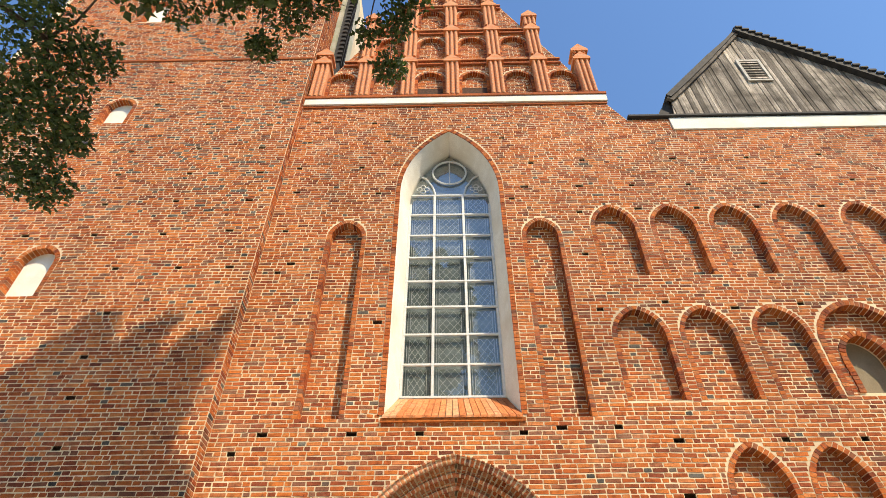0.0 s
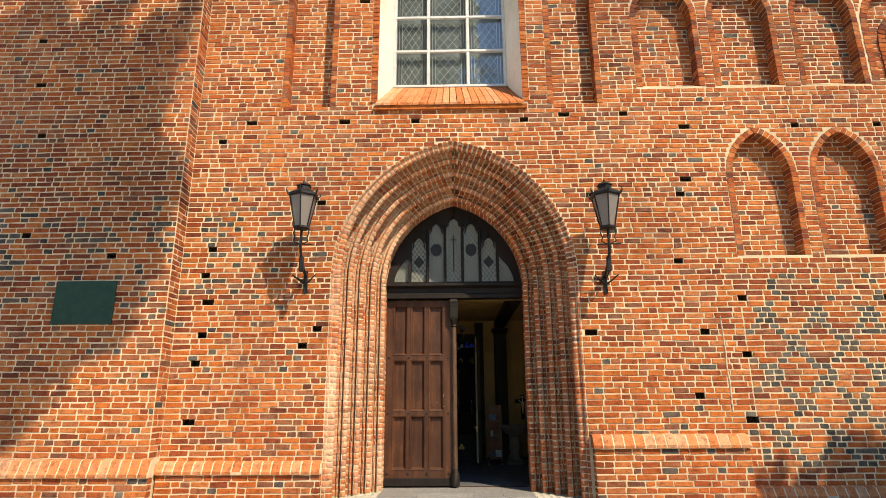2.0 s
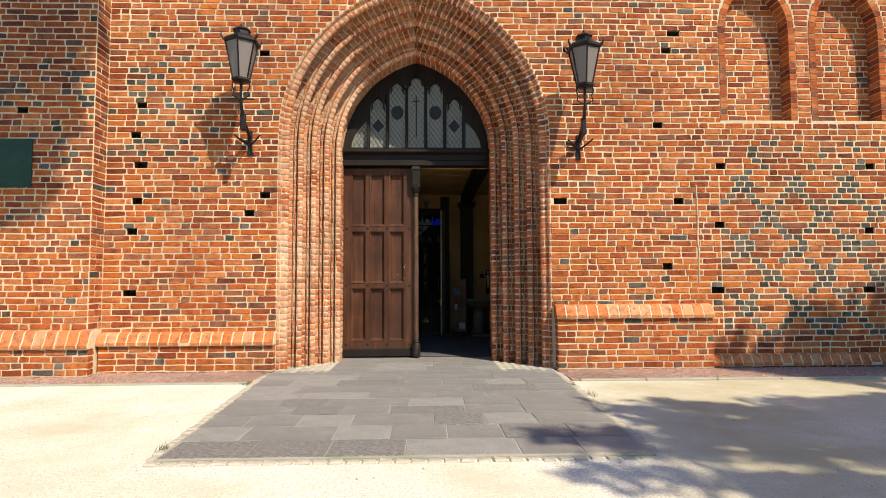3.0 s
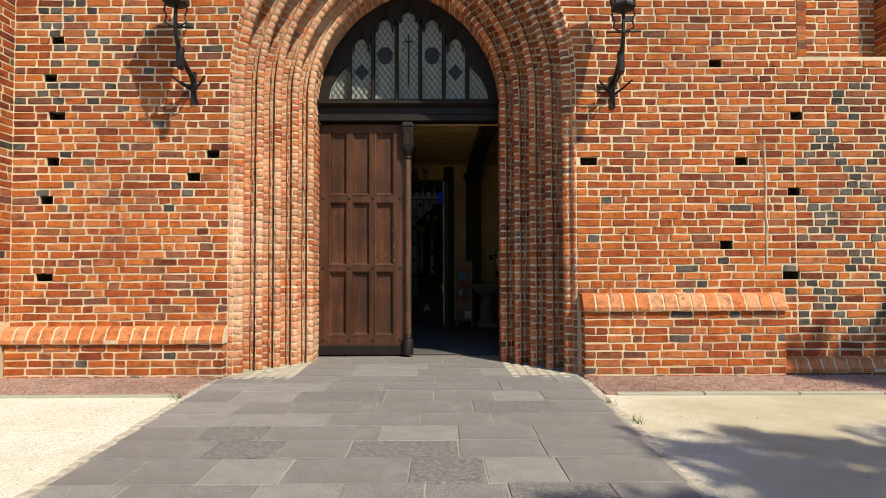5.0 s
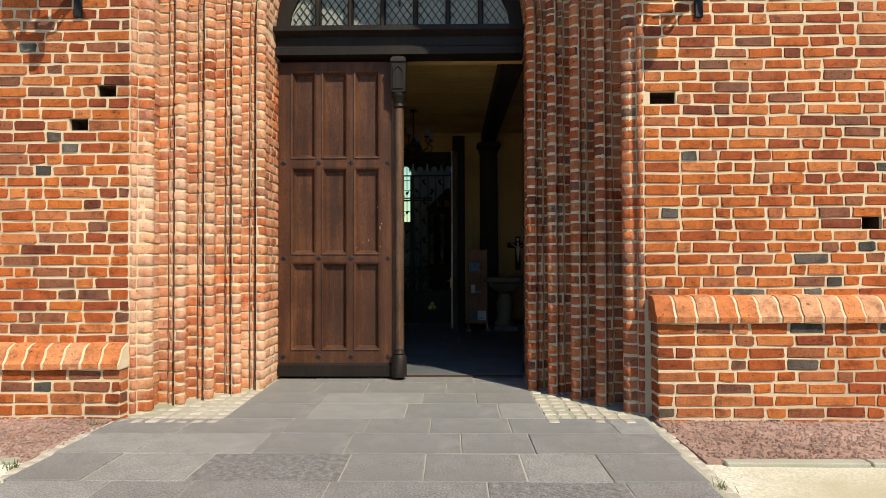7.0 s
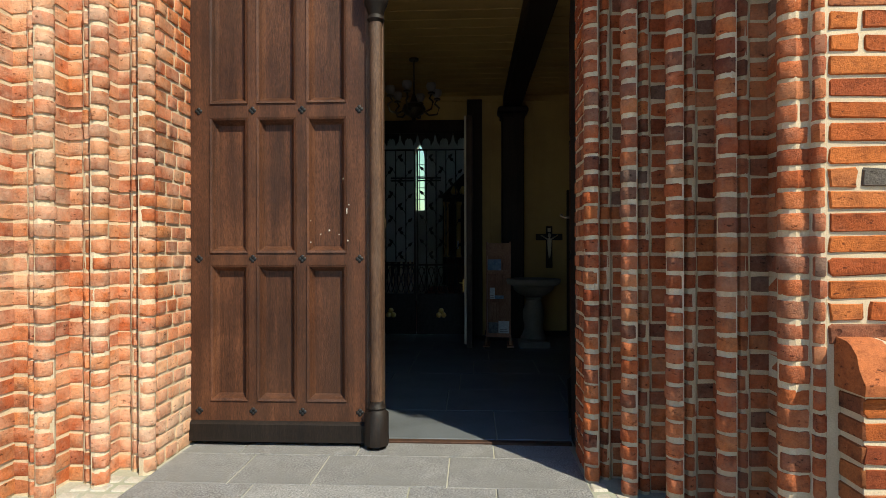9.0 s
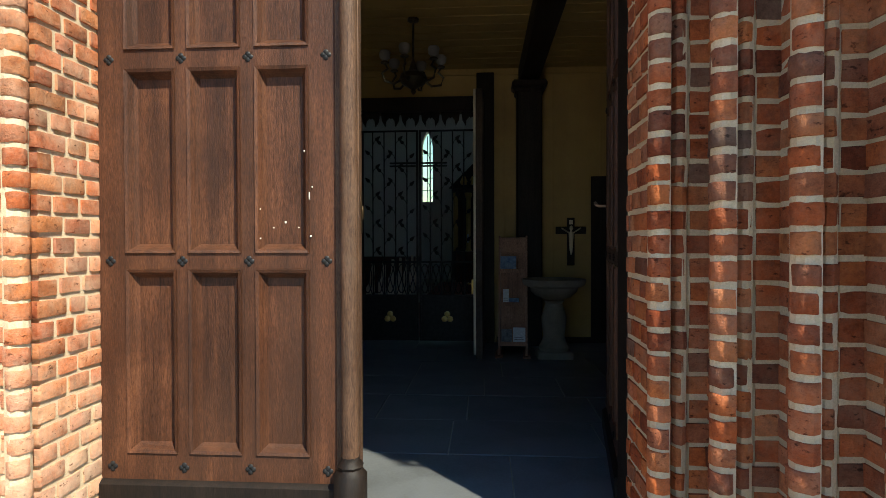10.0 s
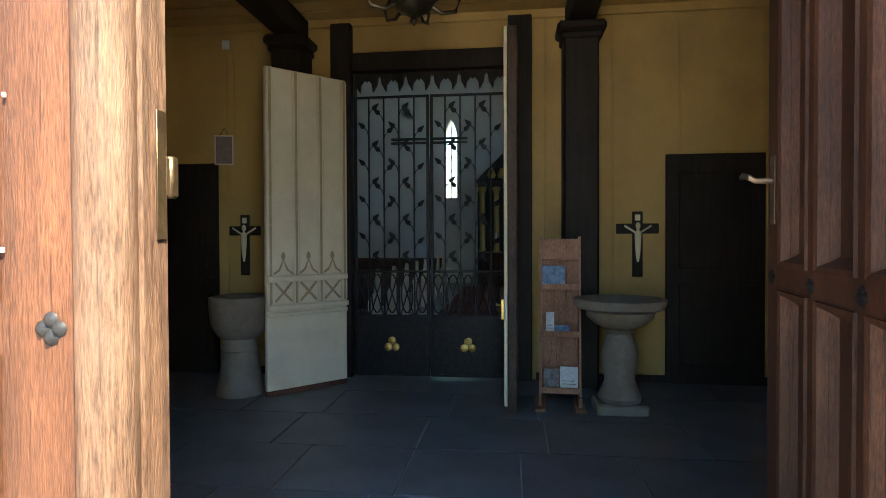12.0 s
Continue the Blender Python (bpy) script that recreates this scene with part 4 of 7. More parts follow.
PAINT = surface("white_fleck", (0.7, 0.68, 0.62), (0.8, 0.78, 0.72), 20, 100, 0.8)
for x, z, w, h in ((1.085, 1.62, 0.008, 0.05), (1.09, 1.43, 0.012, 0.012), (1.06, 1.86, 0.006, 0.014), (0.96, 1.5, 0.012, 0.014), (1.08, 1.55, 0.006, 0.02), (1.1, 1.68, 0.008, 0.01), (0.83, 1.42, 0.008, 0.01), (0.9, 1.475, 0.008, 0.008), (1.03, 1.475, 0.008, 0.008), (0.83, 1.57, 0.007, 0.009)):
    _g = Geo()
    _g.box(x + 0.03, x + 0.03 + 0.7 * w, -0.0085, -0.004, z, z + 0.75 * h, 0.001)
    part("paint_fleck", _g, PAINT, left_leaf, "stray fleck of white paint")

_g = Geo()
_g.box(PX + PH + 0.012, PX + PH + 0.075, 12.164, 12.41, 0.0, 3.5, 0.008)
part("door_jamb", _g, FRAME_WOOD, door_1, "dark oak jamb of the open leaf")
right_leaf = door_leaf("leaf_open", door_1, -1)
_e = Vector((1.60, 13.72, 0)) - Vector((1.40, 12.42, 0))
right_leaf.matrix_basis = pose(1.42, 12.42, 0, 0, 0, math.degrees(math.atan2(_e.y, _e.x)) + 180)
_g = Geo()
_g.tube([(-1.2, -0.005, 1.66), (-1.2, -0.06, 1.66), (-1.2, -0.075, 1.67), (-1.3, -0.08, 1.69), (-1.33, -0.078, 1.685)], 0.011, None, 8)
_g.box(-1.225, -1.175, -0.006, 0.0, 1.5, 1.75, 0.002)
part("door_handle", _g, surface("old_handle", (0.2, 0.13, 0.09), (0.3, 0.2, 0.14), 20, 100, 0.4, 0.7), right_leaf, "worn metal lever handle")
_g = Geo()
_g.box(PX - PH, PX + PH, 12.3, 12.355, -0.06, 0.012, 0.004)
part("threshold", _g, surface("rusty_strip", (0.05, 0.028, 0.02), (0.10, 0.05, 0.03), 12, 90, 0.7, 0.3), door_1, "worn rusty threshold strip")


# ---- wall lanterns ----
def lantern(at, turn, label):
    top = thing("wall_lantern", at, label, "lantern", "lanterns beside the portal", turn=turn)
    y = -0.6
    def hexa(r0, z0, r1, z1, g, n=6):
        g.lathe([(r0, z0), (r1, z1)], n, 0, y, radians(30))
    g = Geo()
    hexa(0.115, 0.58, 0.235, 1.12, g)
    part("panes", g, LAMP_GLASS, top, "frosted lantern glass")
    g = Geo()
    for i in range(6):
        a = radians(30 + 60 * i)
        gb_ = Geo()
        gb_.tube([(0.12 * math.cos(a), y + 0.12 * math.sin(a), 0.56), (0.245 * math.cos(a), y + 0.245 * math.sin(a), 1.14)], 0.012, None, 5)
        part("cage_bar", gb_, IRON, top)
    g.lathe([(0.1, 0.53), (0.145, 0.545), (0.145, 0.575), (0.1, 0.59)], 6, 0, y, radians(30))
    part("lower_ring", g, IRON, top)
    g = Geo()
    g.lathe([(0.25, 1.10), (0.272, 1.12), (0.272, 1.155), (0.22, 1.165)], 6, 0, y, radians(30))
    part("upper_ring", g, IRON, top)
    g = Geo()
    g.lathe([(0.262, 1.155), (0.2, 1.2), (0.12, 1.25), (0.12, 1.3), (0.14, 1.31), (0.1, 1.35), (0.03, 1.38), (0.025, 1.41), (0.005, 1.43)], 6, 0, y, radians(30))
    part("roof", g, IRON, top)
    for i in range(6):
        a = radians(30 + 60 * i)
        ca, sa = math.cos(a), math.sin(a)
        g = Geo()
        g.tube([(0.26 * ca, y + 0.26 * sa, 1.13), (0.3 * ca, y + 0.3 * sa, 1.19), (0.29 * ca, y + 0.29 * sa, 1.25)], 0.022, 0.004, 5)
        part("crest", g, IRON, top)
    g = Geo()
    for s in (-1, 1):
        g.tube([(s * 0.11, y, 0.56), (s * 0.13, y, 0.47), (s * 0.1, y, 0.40), (s * 0.12, y, 0.33), (s * 0.06, y, 0.29), (0, y, 0.28)], 0.011)
    g.tube([(-0.2, y, 0.275), (0.2, y, 0.275)], 0.011)
    g.tube([(0, y, 0.56), (0, y, 0.26)], 0.022)
    part("yoke", g, IRON, top)
    g = Geo()
    g.tube([(0, y, 0.27), (0, y + 0.04, 0.16), (0, y + 0.16, 0.02), (0, y + 0.3, -0.05), (0, y + 0.42, -0.1), (0, -0.02, -0.14)], 0.024, 0.03, 6)
    g.box(-0.035, 0.035, y + 0.1, y + 0.2, -0.16, 0.1, 0.01)
    g.tube([(0, y + 0.2, 0.0), (0.03, y + 0.3, -0.12), (0.0, -0.06, -0.22), (0, -0.02, -0.32)], 0.013)
    part("bracket_arm", g, IRON, top)
    g = Geo()
    g.box(-0.035, 0.035, -0.025, 0.0, -0.46, -0.05, 0.008)
    for s in (-1, 1):
        g.tube([(0, -0.03, -0.3), (s * 0.1, -0.12, -0.24), (s * 0.2, -0.2, -0.16)], 0.016, 0.012)
    g.tube([(0, -0.03, -0.28), (-0.12, -0.04, -0.2), (-0.2, -0.03, -0.17)], 0.014)
    part("wall_plate", g, IRON, top)
    return top


lantern((-2.57, FACE - 0.008, 3.82), 3, "black iron wall lantern with frosted glass on a bracket")
lantern((2.68, FACE - 0.008, 3.77), -4, "black iron wall lantern with frosted glass on a bracket")
_g = Geo()
_g.box(-0.52, 0.52, -0.03, 0.0, -0.37, 0.37, 0.008)
_plaque = thing("memorial_plaque", (-6.23, TOWER_Y - 0.008, 3.17), "dark green metal memorial plaque on the tower wall", "plaque")
part("plate", _g, BRONZE, _plaque)
for sx in (-1, 1):
    for sz in (-1, 1):
        _g = Geo()
        _g.lathe([(0.018, -0.012), (0.018, 0.0), (0.008, 0.008)], 8)
        _g.v = [(x + sx * 0.47, -0.03 - z, y + sz * 0.32) for x, y, z in _g.v]
        part("bolt", _g, BRONZE, _plaque)

# ---- vestibule ----
YELLOW = surface("yellow_boards", (0.46, 0.295, 0.095), (0.56, 0.37, 0.13), 1.5, 40, 0.6, 0, 0.08, 0.002, (1, 1, 0.3), (0.38, 0.245, 0.09), 0.8, 0.3, 0.2)
CREAM = surface("cream_paint", (0.78, 0.68, 0.49), (0.85, 0.76, 0.57), 2, 40, 0.5, 0, 0.05, 0.002, None, (0.68, 0.58, 0.42), 1.2, 0.3, 0.15)
TIMBER = wood("black_timber", (0.012, 0.008, 0.006), (0.03, 0.02, 0.014), 0.6)
SLATE = surface("floor_slate", (0.085, 0.091, 0.097), (0.15, 0.16, 0.17), 2.5, 60, 0.38, 0, 0.15, 0.002, None, (0.13, 0.14, 0.15), 1.0, 0.5)
STONE = surface("font_stone", (0.19, 0.15, 0.11), (0.30, 0.25, 0.19), 6, 90, 0.85, 0, 0.5, 0.008, None, (0.22, 0.2, 0.17), 2.0)
RACK = wood("rack_beech", (0.30, 0.15, 0.09), (0.40, 0.21, 0.13), 0.5)
GOLD = surface("gilding", (0.55, 0.36, 0.10), (0.75, 0.52, 0.18), 20, 90, 0.35, 0.9, 0.2)
WHITEWASH = surface("whitewash", (0.70, 0.69, 0.66), (0.78, 0.77, 0.74), 1.0, 30, 0.9, 0, 0.2)
PAPER = surface("paper", (0.68, 0.68, 0.68), (0.78, 0.78, 0.78), 10, 60, 0.7, 0, 0)
BACK_Y, GATE_Y, CEIL = 17.3, 17.12, 3.78

_g = Geo()
slab(_g, [(-3.9, 0.0), (-1.0, 0.0), (-1.0, 3.19), (0.62, 3.19), (0.62, 0.0), (3.9, 0.0), (3.9, CEIL), (-3.9, CEIL)], [], BACK_Y, BACK_Y + 0.14)
wall_north = tagged(part("wall_north", _g, YELLOW, fix=False, smooth=0), "ochre yellow boarded partition of the vestibule", "wall", kind="structure")
for x in (-3.35, -2.4, -1.95, 1.0, 1.66, 2.3, 3.1):
    _g = Geo()
    z0 = 2.3 if (x < -2.45 or x > 2.2) else 0.09
    _g.box(x - 0.012, x + 0.012, BACK_Y - 0.008, BACK_Y, z0, 3.68, 0.003)
    part("cover_strip", _g, YELLOW, wall_north)
_g = Geo()
_g.box(-3.9, 3.9, BACK_Y - 0.03, BACK_Y, 3.68, CEIL, 0.008)
part("cornice", _g, YELLOW, wall_north)
_g = Geo()
for a, b in ((-3.9, -1.25), (0.9, 3.9)):
    _g.box(a, b, BACK_Y - 0.025, BACK_Y, 0.0, 0.09, 0.004)
tagged(part("baseboard", _g, TIMBER), "dark baseboard of the vestibule", "baseboard", kind="structure")
for nm, a, b in (("wall_west", -4.05, -3.9), ("wall_east", 3.9, 4.05)):
    _g = Geo()
    _g.box(a, b, 12.15, BACK_Y + 0.14, 0.0, CEIL)
    tagged(part(nm, _g, YELLOW, smooth=0), "ochre yellow vestibule wall", "wall", kind="structure")
_g = Geo()
slab(_g, [(-4.05, 0.0), (-2.35, 0.0), (-2.35, 6.4), (2.45, 6.4), (2.45, 0.0), (4.05, 0.0), (4.05, 6.6), (-4.05, 6.6)], [], 12.12, 12.16)
tagged(part("wall_south", _g, YELLOW, fix=False, smooth=0), "inner face of the front wall beside the doorway", "wall", kind="structure")
_g = Geo()
_g.box(-2.4, 2.5, 12.36, 12.45, 3.5, 6.6)
tagged(part("wall_south_upper", _g, YELLOW, smooth=0), "inner wall above the door", "wall", kind="structure")
_g = Geo()
_g.box(-4.05, 4.05, 12.36, BACK_Y + 0.14, CEIL, CEIL + 0.15)
for i in range(20):
    _g.box(-3.9, 3.9, 12.6 + 0.235 * i, 12.812 + 0.235 * i, CEIL - 0.014, CEIL, 0.004)
tagged(part("ceiling", _g, YELLOW, smooth=0), "ochre boarded ceiling of the vestibule", "ceiling", kind="structure")
_g = Geo()
_g.box(-8, 8, 12.36, 33, -0.2, 0.0)
floor = tagged(part("floor", _g, KERB, smooth=0), "dark slate flagstone floor of the vestibule", "floor", kind="structure")

for x in (1.32, -1.60):
    p = thing("timber_post", (x, 17.12, 0), "black timber post with moulded capital against the yellow partition", "post", "timber posts")
    g = Geo()
    g.box(-0.165, 0.165, -0.14, 0.17, 0.0, 3.40, 0.02)
    part("shaft", g, TIMBER, p)
    g = Geo()
    g.box(-0.19, 0.19, -0.165, 0.17, 3.36, 3.42, 0.015)
    g.box(-0.23, 0.23, -0.205, 0.17, 3.42, 3.52, 0.03)
    part("capital", g, TIMBER, p)
    b = thing("ceiling_beam", (x, 0, 0), "black timber beam under the boarded ceiling", "beam", "ceiling beams")
    g = Geo()
    g.box(-0.13, 0.13, 12.46, 17.28, 3.525, CEIL - 0.016, 0.015)
    part("timber", g, TIMBER, b)

doorframe = thing("inner_doorway", (0, 0, 0), "dark timber frame of the inner doorway", "doorway", kind="structure")
for nm, a in (("jamb", (-1.22, -1.0, 0.0, 3.7)), ("jamb", (0.62, 0.86, 0.0, 3.7)), ("lintel", (-1.0, 0.62, 3.19, 3.385))):
    g = Geo()
    g.box(a[0], a[1], BACK_Y - 0.09, BACK_Y + 0.16, a[2], a[3], 0.01)
    part(nm, g, TIMBER, doorframe)
for x in range(6):
    g = Geo()
    xm = -0.86 + 0.28 * x
    g.prism([(xm - 0.13, 3.19), (xm - 0.115, 3.08), (xm - 0.07, 3.0), (xm - 0.06, 3.08), (xm - 0.02, 3.13), (xm, 3.11), (xm + 0.02, 3.13), (xm + 0.06, 3.08), (xm + 0.07, 3.0), (xm + 0.115, 3.08), (xm + 0.13, 3.19)], BACK_Y, BACK_Y + 0.05)
    part("carved_cusp", g, TIMBER, doorframe)


def side_door(xa, xb):
    d = thing("side_door", ((xa + xb) / 2, BACK_Y, 0), "plain dark brown door in the yellow partition", "door", "dark side doors")
    w = (xb - xa) / 2
    g = Geo()
    g.box(-w, w, -0.035, -0.001, 0.01, 2.28, 0.006)
    part("leaf", g, TIMBER, d)
    for z0, z1 in ((0.2, 1.0), (1.15, 2.1)):
        g = Geo()
        g.box(-w + 0.12, w - 0.12, -0.046, -0.035, z0, z1, 0.008)
        part("panel", g, TIMBER, d)
    g = Geo()
    g.tube([(w - 0.07, -0.04, 1.05), (w - 0.07, -0.09, 1.05), (w - 0.17, -0.095, 1.05)], 0.01)
    part("handle", g, IRON, d)


side_door(2.17, 3.1)
side_door(-3.4, -2.5)


# wrought iron gate
def gate_leaf(x0, x1):
    gate = thing("iron_gate", ((x0 + x1) / 2, GATE_Y + 0.1, 0), "black wrought iron gate with vine leaves and gilt trefoil", "gate", "gate leaves")
    w = (x1 - x0) / 2
    g = Geo()
    for x in (-w + 0.015, w - 0.015):
        g.box(x - 0.015, x + 0.015, -0.015, 0.015, 0.04, 2.93, 0.003)
    for z, h in ((0.05, w), (0.66, w), (1.12, w), (2.44, 0.0), (2.48, 0.0), (2.92, w)):
        g.box(*((-w, w) if h else (0, w) if x0 < -0.5 else (-w, 0)), -0.012, 0.012, z - 0.012, z + 0.012, 0.003)
    part("gate_frame", g, IRON, gate)
    g = Geo()
    g.box(-w + 0.02, w - 0.02, -0.006, 0.006, 0.05, 0.66)
    part("kick_plate", g, IRON, gate)
    n = 4
    for i in range(1, n + 1):
        x = -w + 2 * w * i / (n + 1)
        g = Geo()
        g.tube([(x, 0, 0.66), (x, 0, 2.92)], 0.009, None, 6)
        bar = part("bar", g, IRON, gate)
        g = Geo()
        for k in range(9):
            z = 1.18 + 0.19 * k + 0.05 * (i % 2)
            s = 1 if (k + i) % 2 else -1
            dx, dz = s * 0.075, 0.075
            q = Vector((dx, 0, dz)).normalized()
            t = Vector((-q.z, 0, q.x))
            a = Vector((x, -0.012, z))
            g.tube([tuple(a - Vector((0, 0, 0.04))), tuple(a + q * 0.025), tuple(a + q * 0.06)], 0.005, None, 4)
            pts = [a + q * 0.055, a + q * 0.08 + t * 0.026, a + q * 0.115 + t * 0.018, a + q * 0.155, a + q * 0.115 - t * 0.018, a + q * 0.08 - t * 0.026]
            g.add([tuple(p) for p in pts] + [tuple(a + q * 0.08 + Vector((0, -0.012, 0)))], [(j, (j + 1) % 6, 6) for j in range(6)])
        part("vine_leaves", g, IRON, bar, fix=False)
    for i in range(5):
        x = -w + 2 * w * (i + 0.5) / 5
        g = Geo()
        rr = [(x + 0.06 * math.cos(2 * math.pi * j / 14), 0, 0.89 + 0.2 * math.sin(2 * math.pi * j / 14)) for j in range(15)]
        g.tube(rr, 0.008, None, 5)
        g.tube([(x - 0.07, 0, 0.66), (x + 0.07, 0, 1.12)], 0.007, None, 5)
        g.tube([(x + 0.07, 0, 0.66), (x - 0.07, 0, 1.12)], 0.007, None, 5)
        part("scroll", g, IRON, gate)
    g = Geo()
    for k in range(3):
        a = radians(90 + 120 * k)
        g.lathe([(0.012, -0.02), (0.04, -0.01), (0.042, 0.0)], 10, 0.045 * math.cos(a), 0.045 * math.sin(a))
    g.v = [(x, -0.012 + z, y + 0.36) for x, y, z in g.v]
    part("gilt_trefoil", g, GOLD, gate, "gilded trefoil boss")


gate_leaf(-0.97, -0.18)
gate_leaf(-0.17, 0.60)

# white panelled leaf folded back into the vestibule
TAN_PAINT = surface("tan_paint", (0.46, 0.34, 0.19), (0.58, 0.45, 0.27), 3, 40, 0.55)
_leaf = thing("white_door_leaf", (-1.0, 16.98, 0), "tall cream painted door leaf with carved panels, standing open", "door", turn=math.degrees(math.atan2(16.38 - 16.98, -1.58 + 1.0)))
W_ = 0.83
g = Geo()
g.box(0, W_, -0.025, 0.025, 0.06, 3.03, 0.006)
part("board", g, CREAM, _leaf)
g = Geo()
g.box(0, W_, -0.03, 0.03, 0.0, 0.06, 0.004)
part("bottom_rail", g, wood("red_rail", (0.12, 0.05, 0.03), (0.18, 0.08, 0.05)), _leaf, "brown bottom rail")
for i in range(4):
    g = Geo()
    x = 0.035 + i * (W_ - 0.07) / 3
    for z0, z1 in ((0.86, 1.06), (1.12, 3.01)):
        g.box(x - 0.035, x + 0.035, 0.025, 0.043, z0, z1, 0.008)
    stile = part("stile", g, CREAM, _leaf)
    g = Geo()
    for z0, z1 in ((0.86, 1.06), (1.12, 3.01)):
        g.box(x - 0.012, x + 0.012, 0.043, 0.052, z0, z1, 0.004)
    part("bead", g, TAN_PAINT, stile, "darker tan bead")
for z, d, h in ((0.74, 0.03, 0.04), (0.80, 0.045, 0.05), (1.06, 0.035, 0.06)):
    g = Geo()
    g.box(0, W_, 0.025, 0.025 + d, z, z + h, 0.01)
    part("moulding", g, CREAM, _leaf)
for i in range(3):
    xm = 0.035 + (i + 0.5) * (W_ - 0.07) / 3
    g = Geo()
    g.tube([(xm - 0.08, 0.03, 0.88), (xm, 0.034, 0.96), (xm + 0.08, 0.03, 1.05)], 0.012, None, 5)
    g.tube([(xm + 0.08, 0.03, 0.88), (xm, 0.034, 0.96), (xm - 0.08, 0.03, 1.05)], 0.012, None, 5)
    part("carved_cross", g, TAN_PAINT, _leaf)
    g = Geo()
    g.tube([(xm - 0.1, 0.03, 1.13), (xm - 0.04, 0.032, 1.17), (xm, 0.034, 1.27), (xm + 0.04, 0.032, 1.17), (xm + 0.1, 0.03, 1.13)], 0.01, None, 5)
    g.lathe([(0.004, 1.26), (0.022, 1.29), (0.016, 1.32), (0.003, 1.34)], 8, xm, 0.03)
    part("carved_ogee", g, TAN_PAINT, _leaf)
_leaf2 = thing("white_door_leaf", (0.66, 16.98, 0), "tall door leaf standing open, seen edge on, brown outside", "door", turn=math.degrees(math.atan2(16.12 - 16.98, 0.64 - 0.66)))
g = Geo()
g.box(0, 0.84, -0.05, -0.02, 0.06, 3.2, 0.006)
part("board", g, CREAM, _leaf2)
g = Geo()
g.box(0, 0.85, -0.02, 0.06, 0.0, 3.2, 0.008)
part("outer_board", g, wood("leaf_brown", (0.06, 0.04, 0.03), (0.10, 0.07, 0.05)), _leaf2)
g = Geo()
g.box(0.78, 0.815, -0.075, -0.05, 0.78, 0.95, 0.004)
g.tube([(0.8, -0.075, 0.9), (0.8, -0.11, 0.9), (0.72, -0.115, 0.9)], 0.01)
part("handle", g, GOLD, _leaf2)

# brochure rack
rack = thing("brochure_rack", (1.07, 16.42, 0), "narrow reddish wooden brochure rack with leaflets", "rack", turn=-4)
for s in (-1, 1):
    g = Geo()
    g.prism([(-0.14, 0.06), (0.12, 0.06), (0.12, 1.46), (0.02, 1.47)], s * 0.165 - 0.01, s * 0.165 + 0.01, "x")
    part("side_panel", g, RACK, rack)
    g = Geo()
    g.box(s * 0.165 - 0.045, s * 0.165 + 0.045, -0.24, 0.2, 0.0, 0.035, 0.006)
    g.box(s * 0.165 - 0.016, s * 0.165 + 0.016, -0.16, 0.16, 0.03, 0.12, 0.006)
    part("foot", g, RACK, rack)
g = Geo()
g.box(-0.155, 0.155, 0.095, 0.108, 0.1, 1.45, 0.002)
part("back_panel", g, RACK, rack)
g = Geo()
g.box(-0.155, 0.155, -0.0, 0.01, 1.27, 1.45, 0.003)
part("header_board", g, RACK, rack)
for z in (0.14, 0.62, 1.02):
    g = Geo()
    g.box(-0.155, 0.155, -0.12, 0.095, z, z + 0.014, 0.003)
    g.box(-0.155, 0.155, -0.125, -0.113, z, z + 0.05, 0.002)
    part("shelf", g, RACK, rack)
PRINT = [surface("print_blue", (0.10, 0.17, 0.32), (0.35, 0.42, 0.5), 14, 60, 0.5, 0, 0), surface("print_dark", (0.05, 0.05, 0.06), (0.35, 0.3, 0.28), 18, 60, 0.5, 0, 0), PAPER]
for x, z, w, h, m in ((-0.06, 1.05, 0.19, 0.17, 0), (-0.09, 0.65, 0.07, 0.17, 2), (-0.01, 0.66, 0.16, 0.05, 0), (-0.08, 0.17, 0.13, 0.16, 1), (0.07, 0.17, 0.15, 0.18, 2), (-0.03, 0.64, 0.1, 0.03, 2)):
    t = thing("leaflet", (1.07 + x, 16.345, z), "printed leaflet leaning in the wooden rack", "leaflet", "leaflets in the rack", turn=-4)
    g = Geo()
    g.prism([(0.0, 0.0), (0.004, 0.0), (0.05, h), (0.046, h)], -w / 2, w / 2, "x")
    part("sheet", g, PRINT[m], t)
    if m == 0:
        g = Geo()
        g.prism([(0.040, h * 0.84), (0.041, h * 0.84), (0.045, h * 0.95), (0.044, h * 0.95)], -w * 0.42, w * 0.42, "x")
        part("title_bar", g, PRINT[2], t)
    if m == 2 and h > 0.1:
        for k in range(5):
            g = Geo()
            z0 = h * (0.2 + 0.14 * k)
            y0 = 0.05 * z0 / h
            g.prism([(y0 - 0.0015, z0), (y0 - 0.0005, z0), (y0 + 0.0012, z0 + 0.006), (y0 + 0.0002, z0 + 0.006)], -w * 0.38, w * (0.38 - 0.1 * (k % 2)), "x")
            part("text_line", g, PRINT[1], t)

# stone fonts
font = thing("stone_font", (1.55, 16.3, 0), "carved stone holy water font on a baluster foot", "font")
g = Geo()
g.box(-0.21, 0.21, -0.17, 0.17, 0.0, 0.1, 0.02)
part("plinth", g, STONE, font)
g = Geo()
g.lathe([(0.17, 0.1), (0.185, 0.14), (0.15, 0.2), (0.125, 0.28), (0.145, 0.4), (0.15, 0.5), (0.12, 0.6), (0.1, 0.66), (0.125, 0.69), (0.1, 0.72)], 12)
part("baluster", g, STONE, font)
g = Geo()
prof = [(0.1, 0.7), (0.2, 0.74), (0.27, 0.8), (0.285, 0.85), (0.36, 0.88), (0.375, 0.92), (0.375, 0.95), (0.33, 0.955), (0.29, 0.9), (0.18, 0.86), (0.02, 0.85)]
g.lathe(prof, 32)
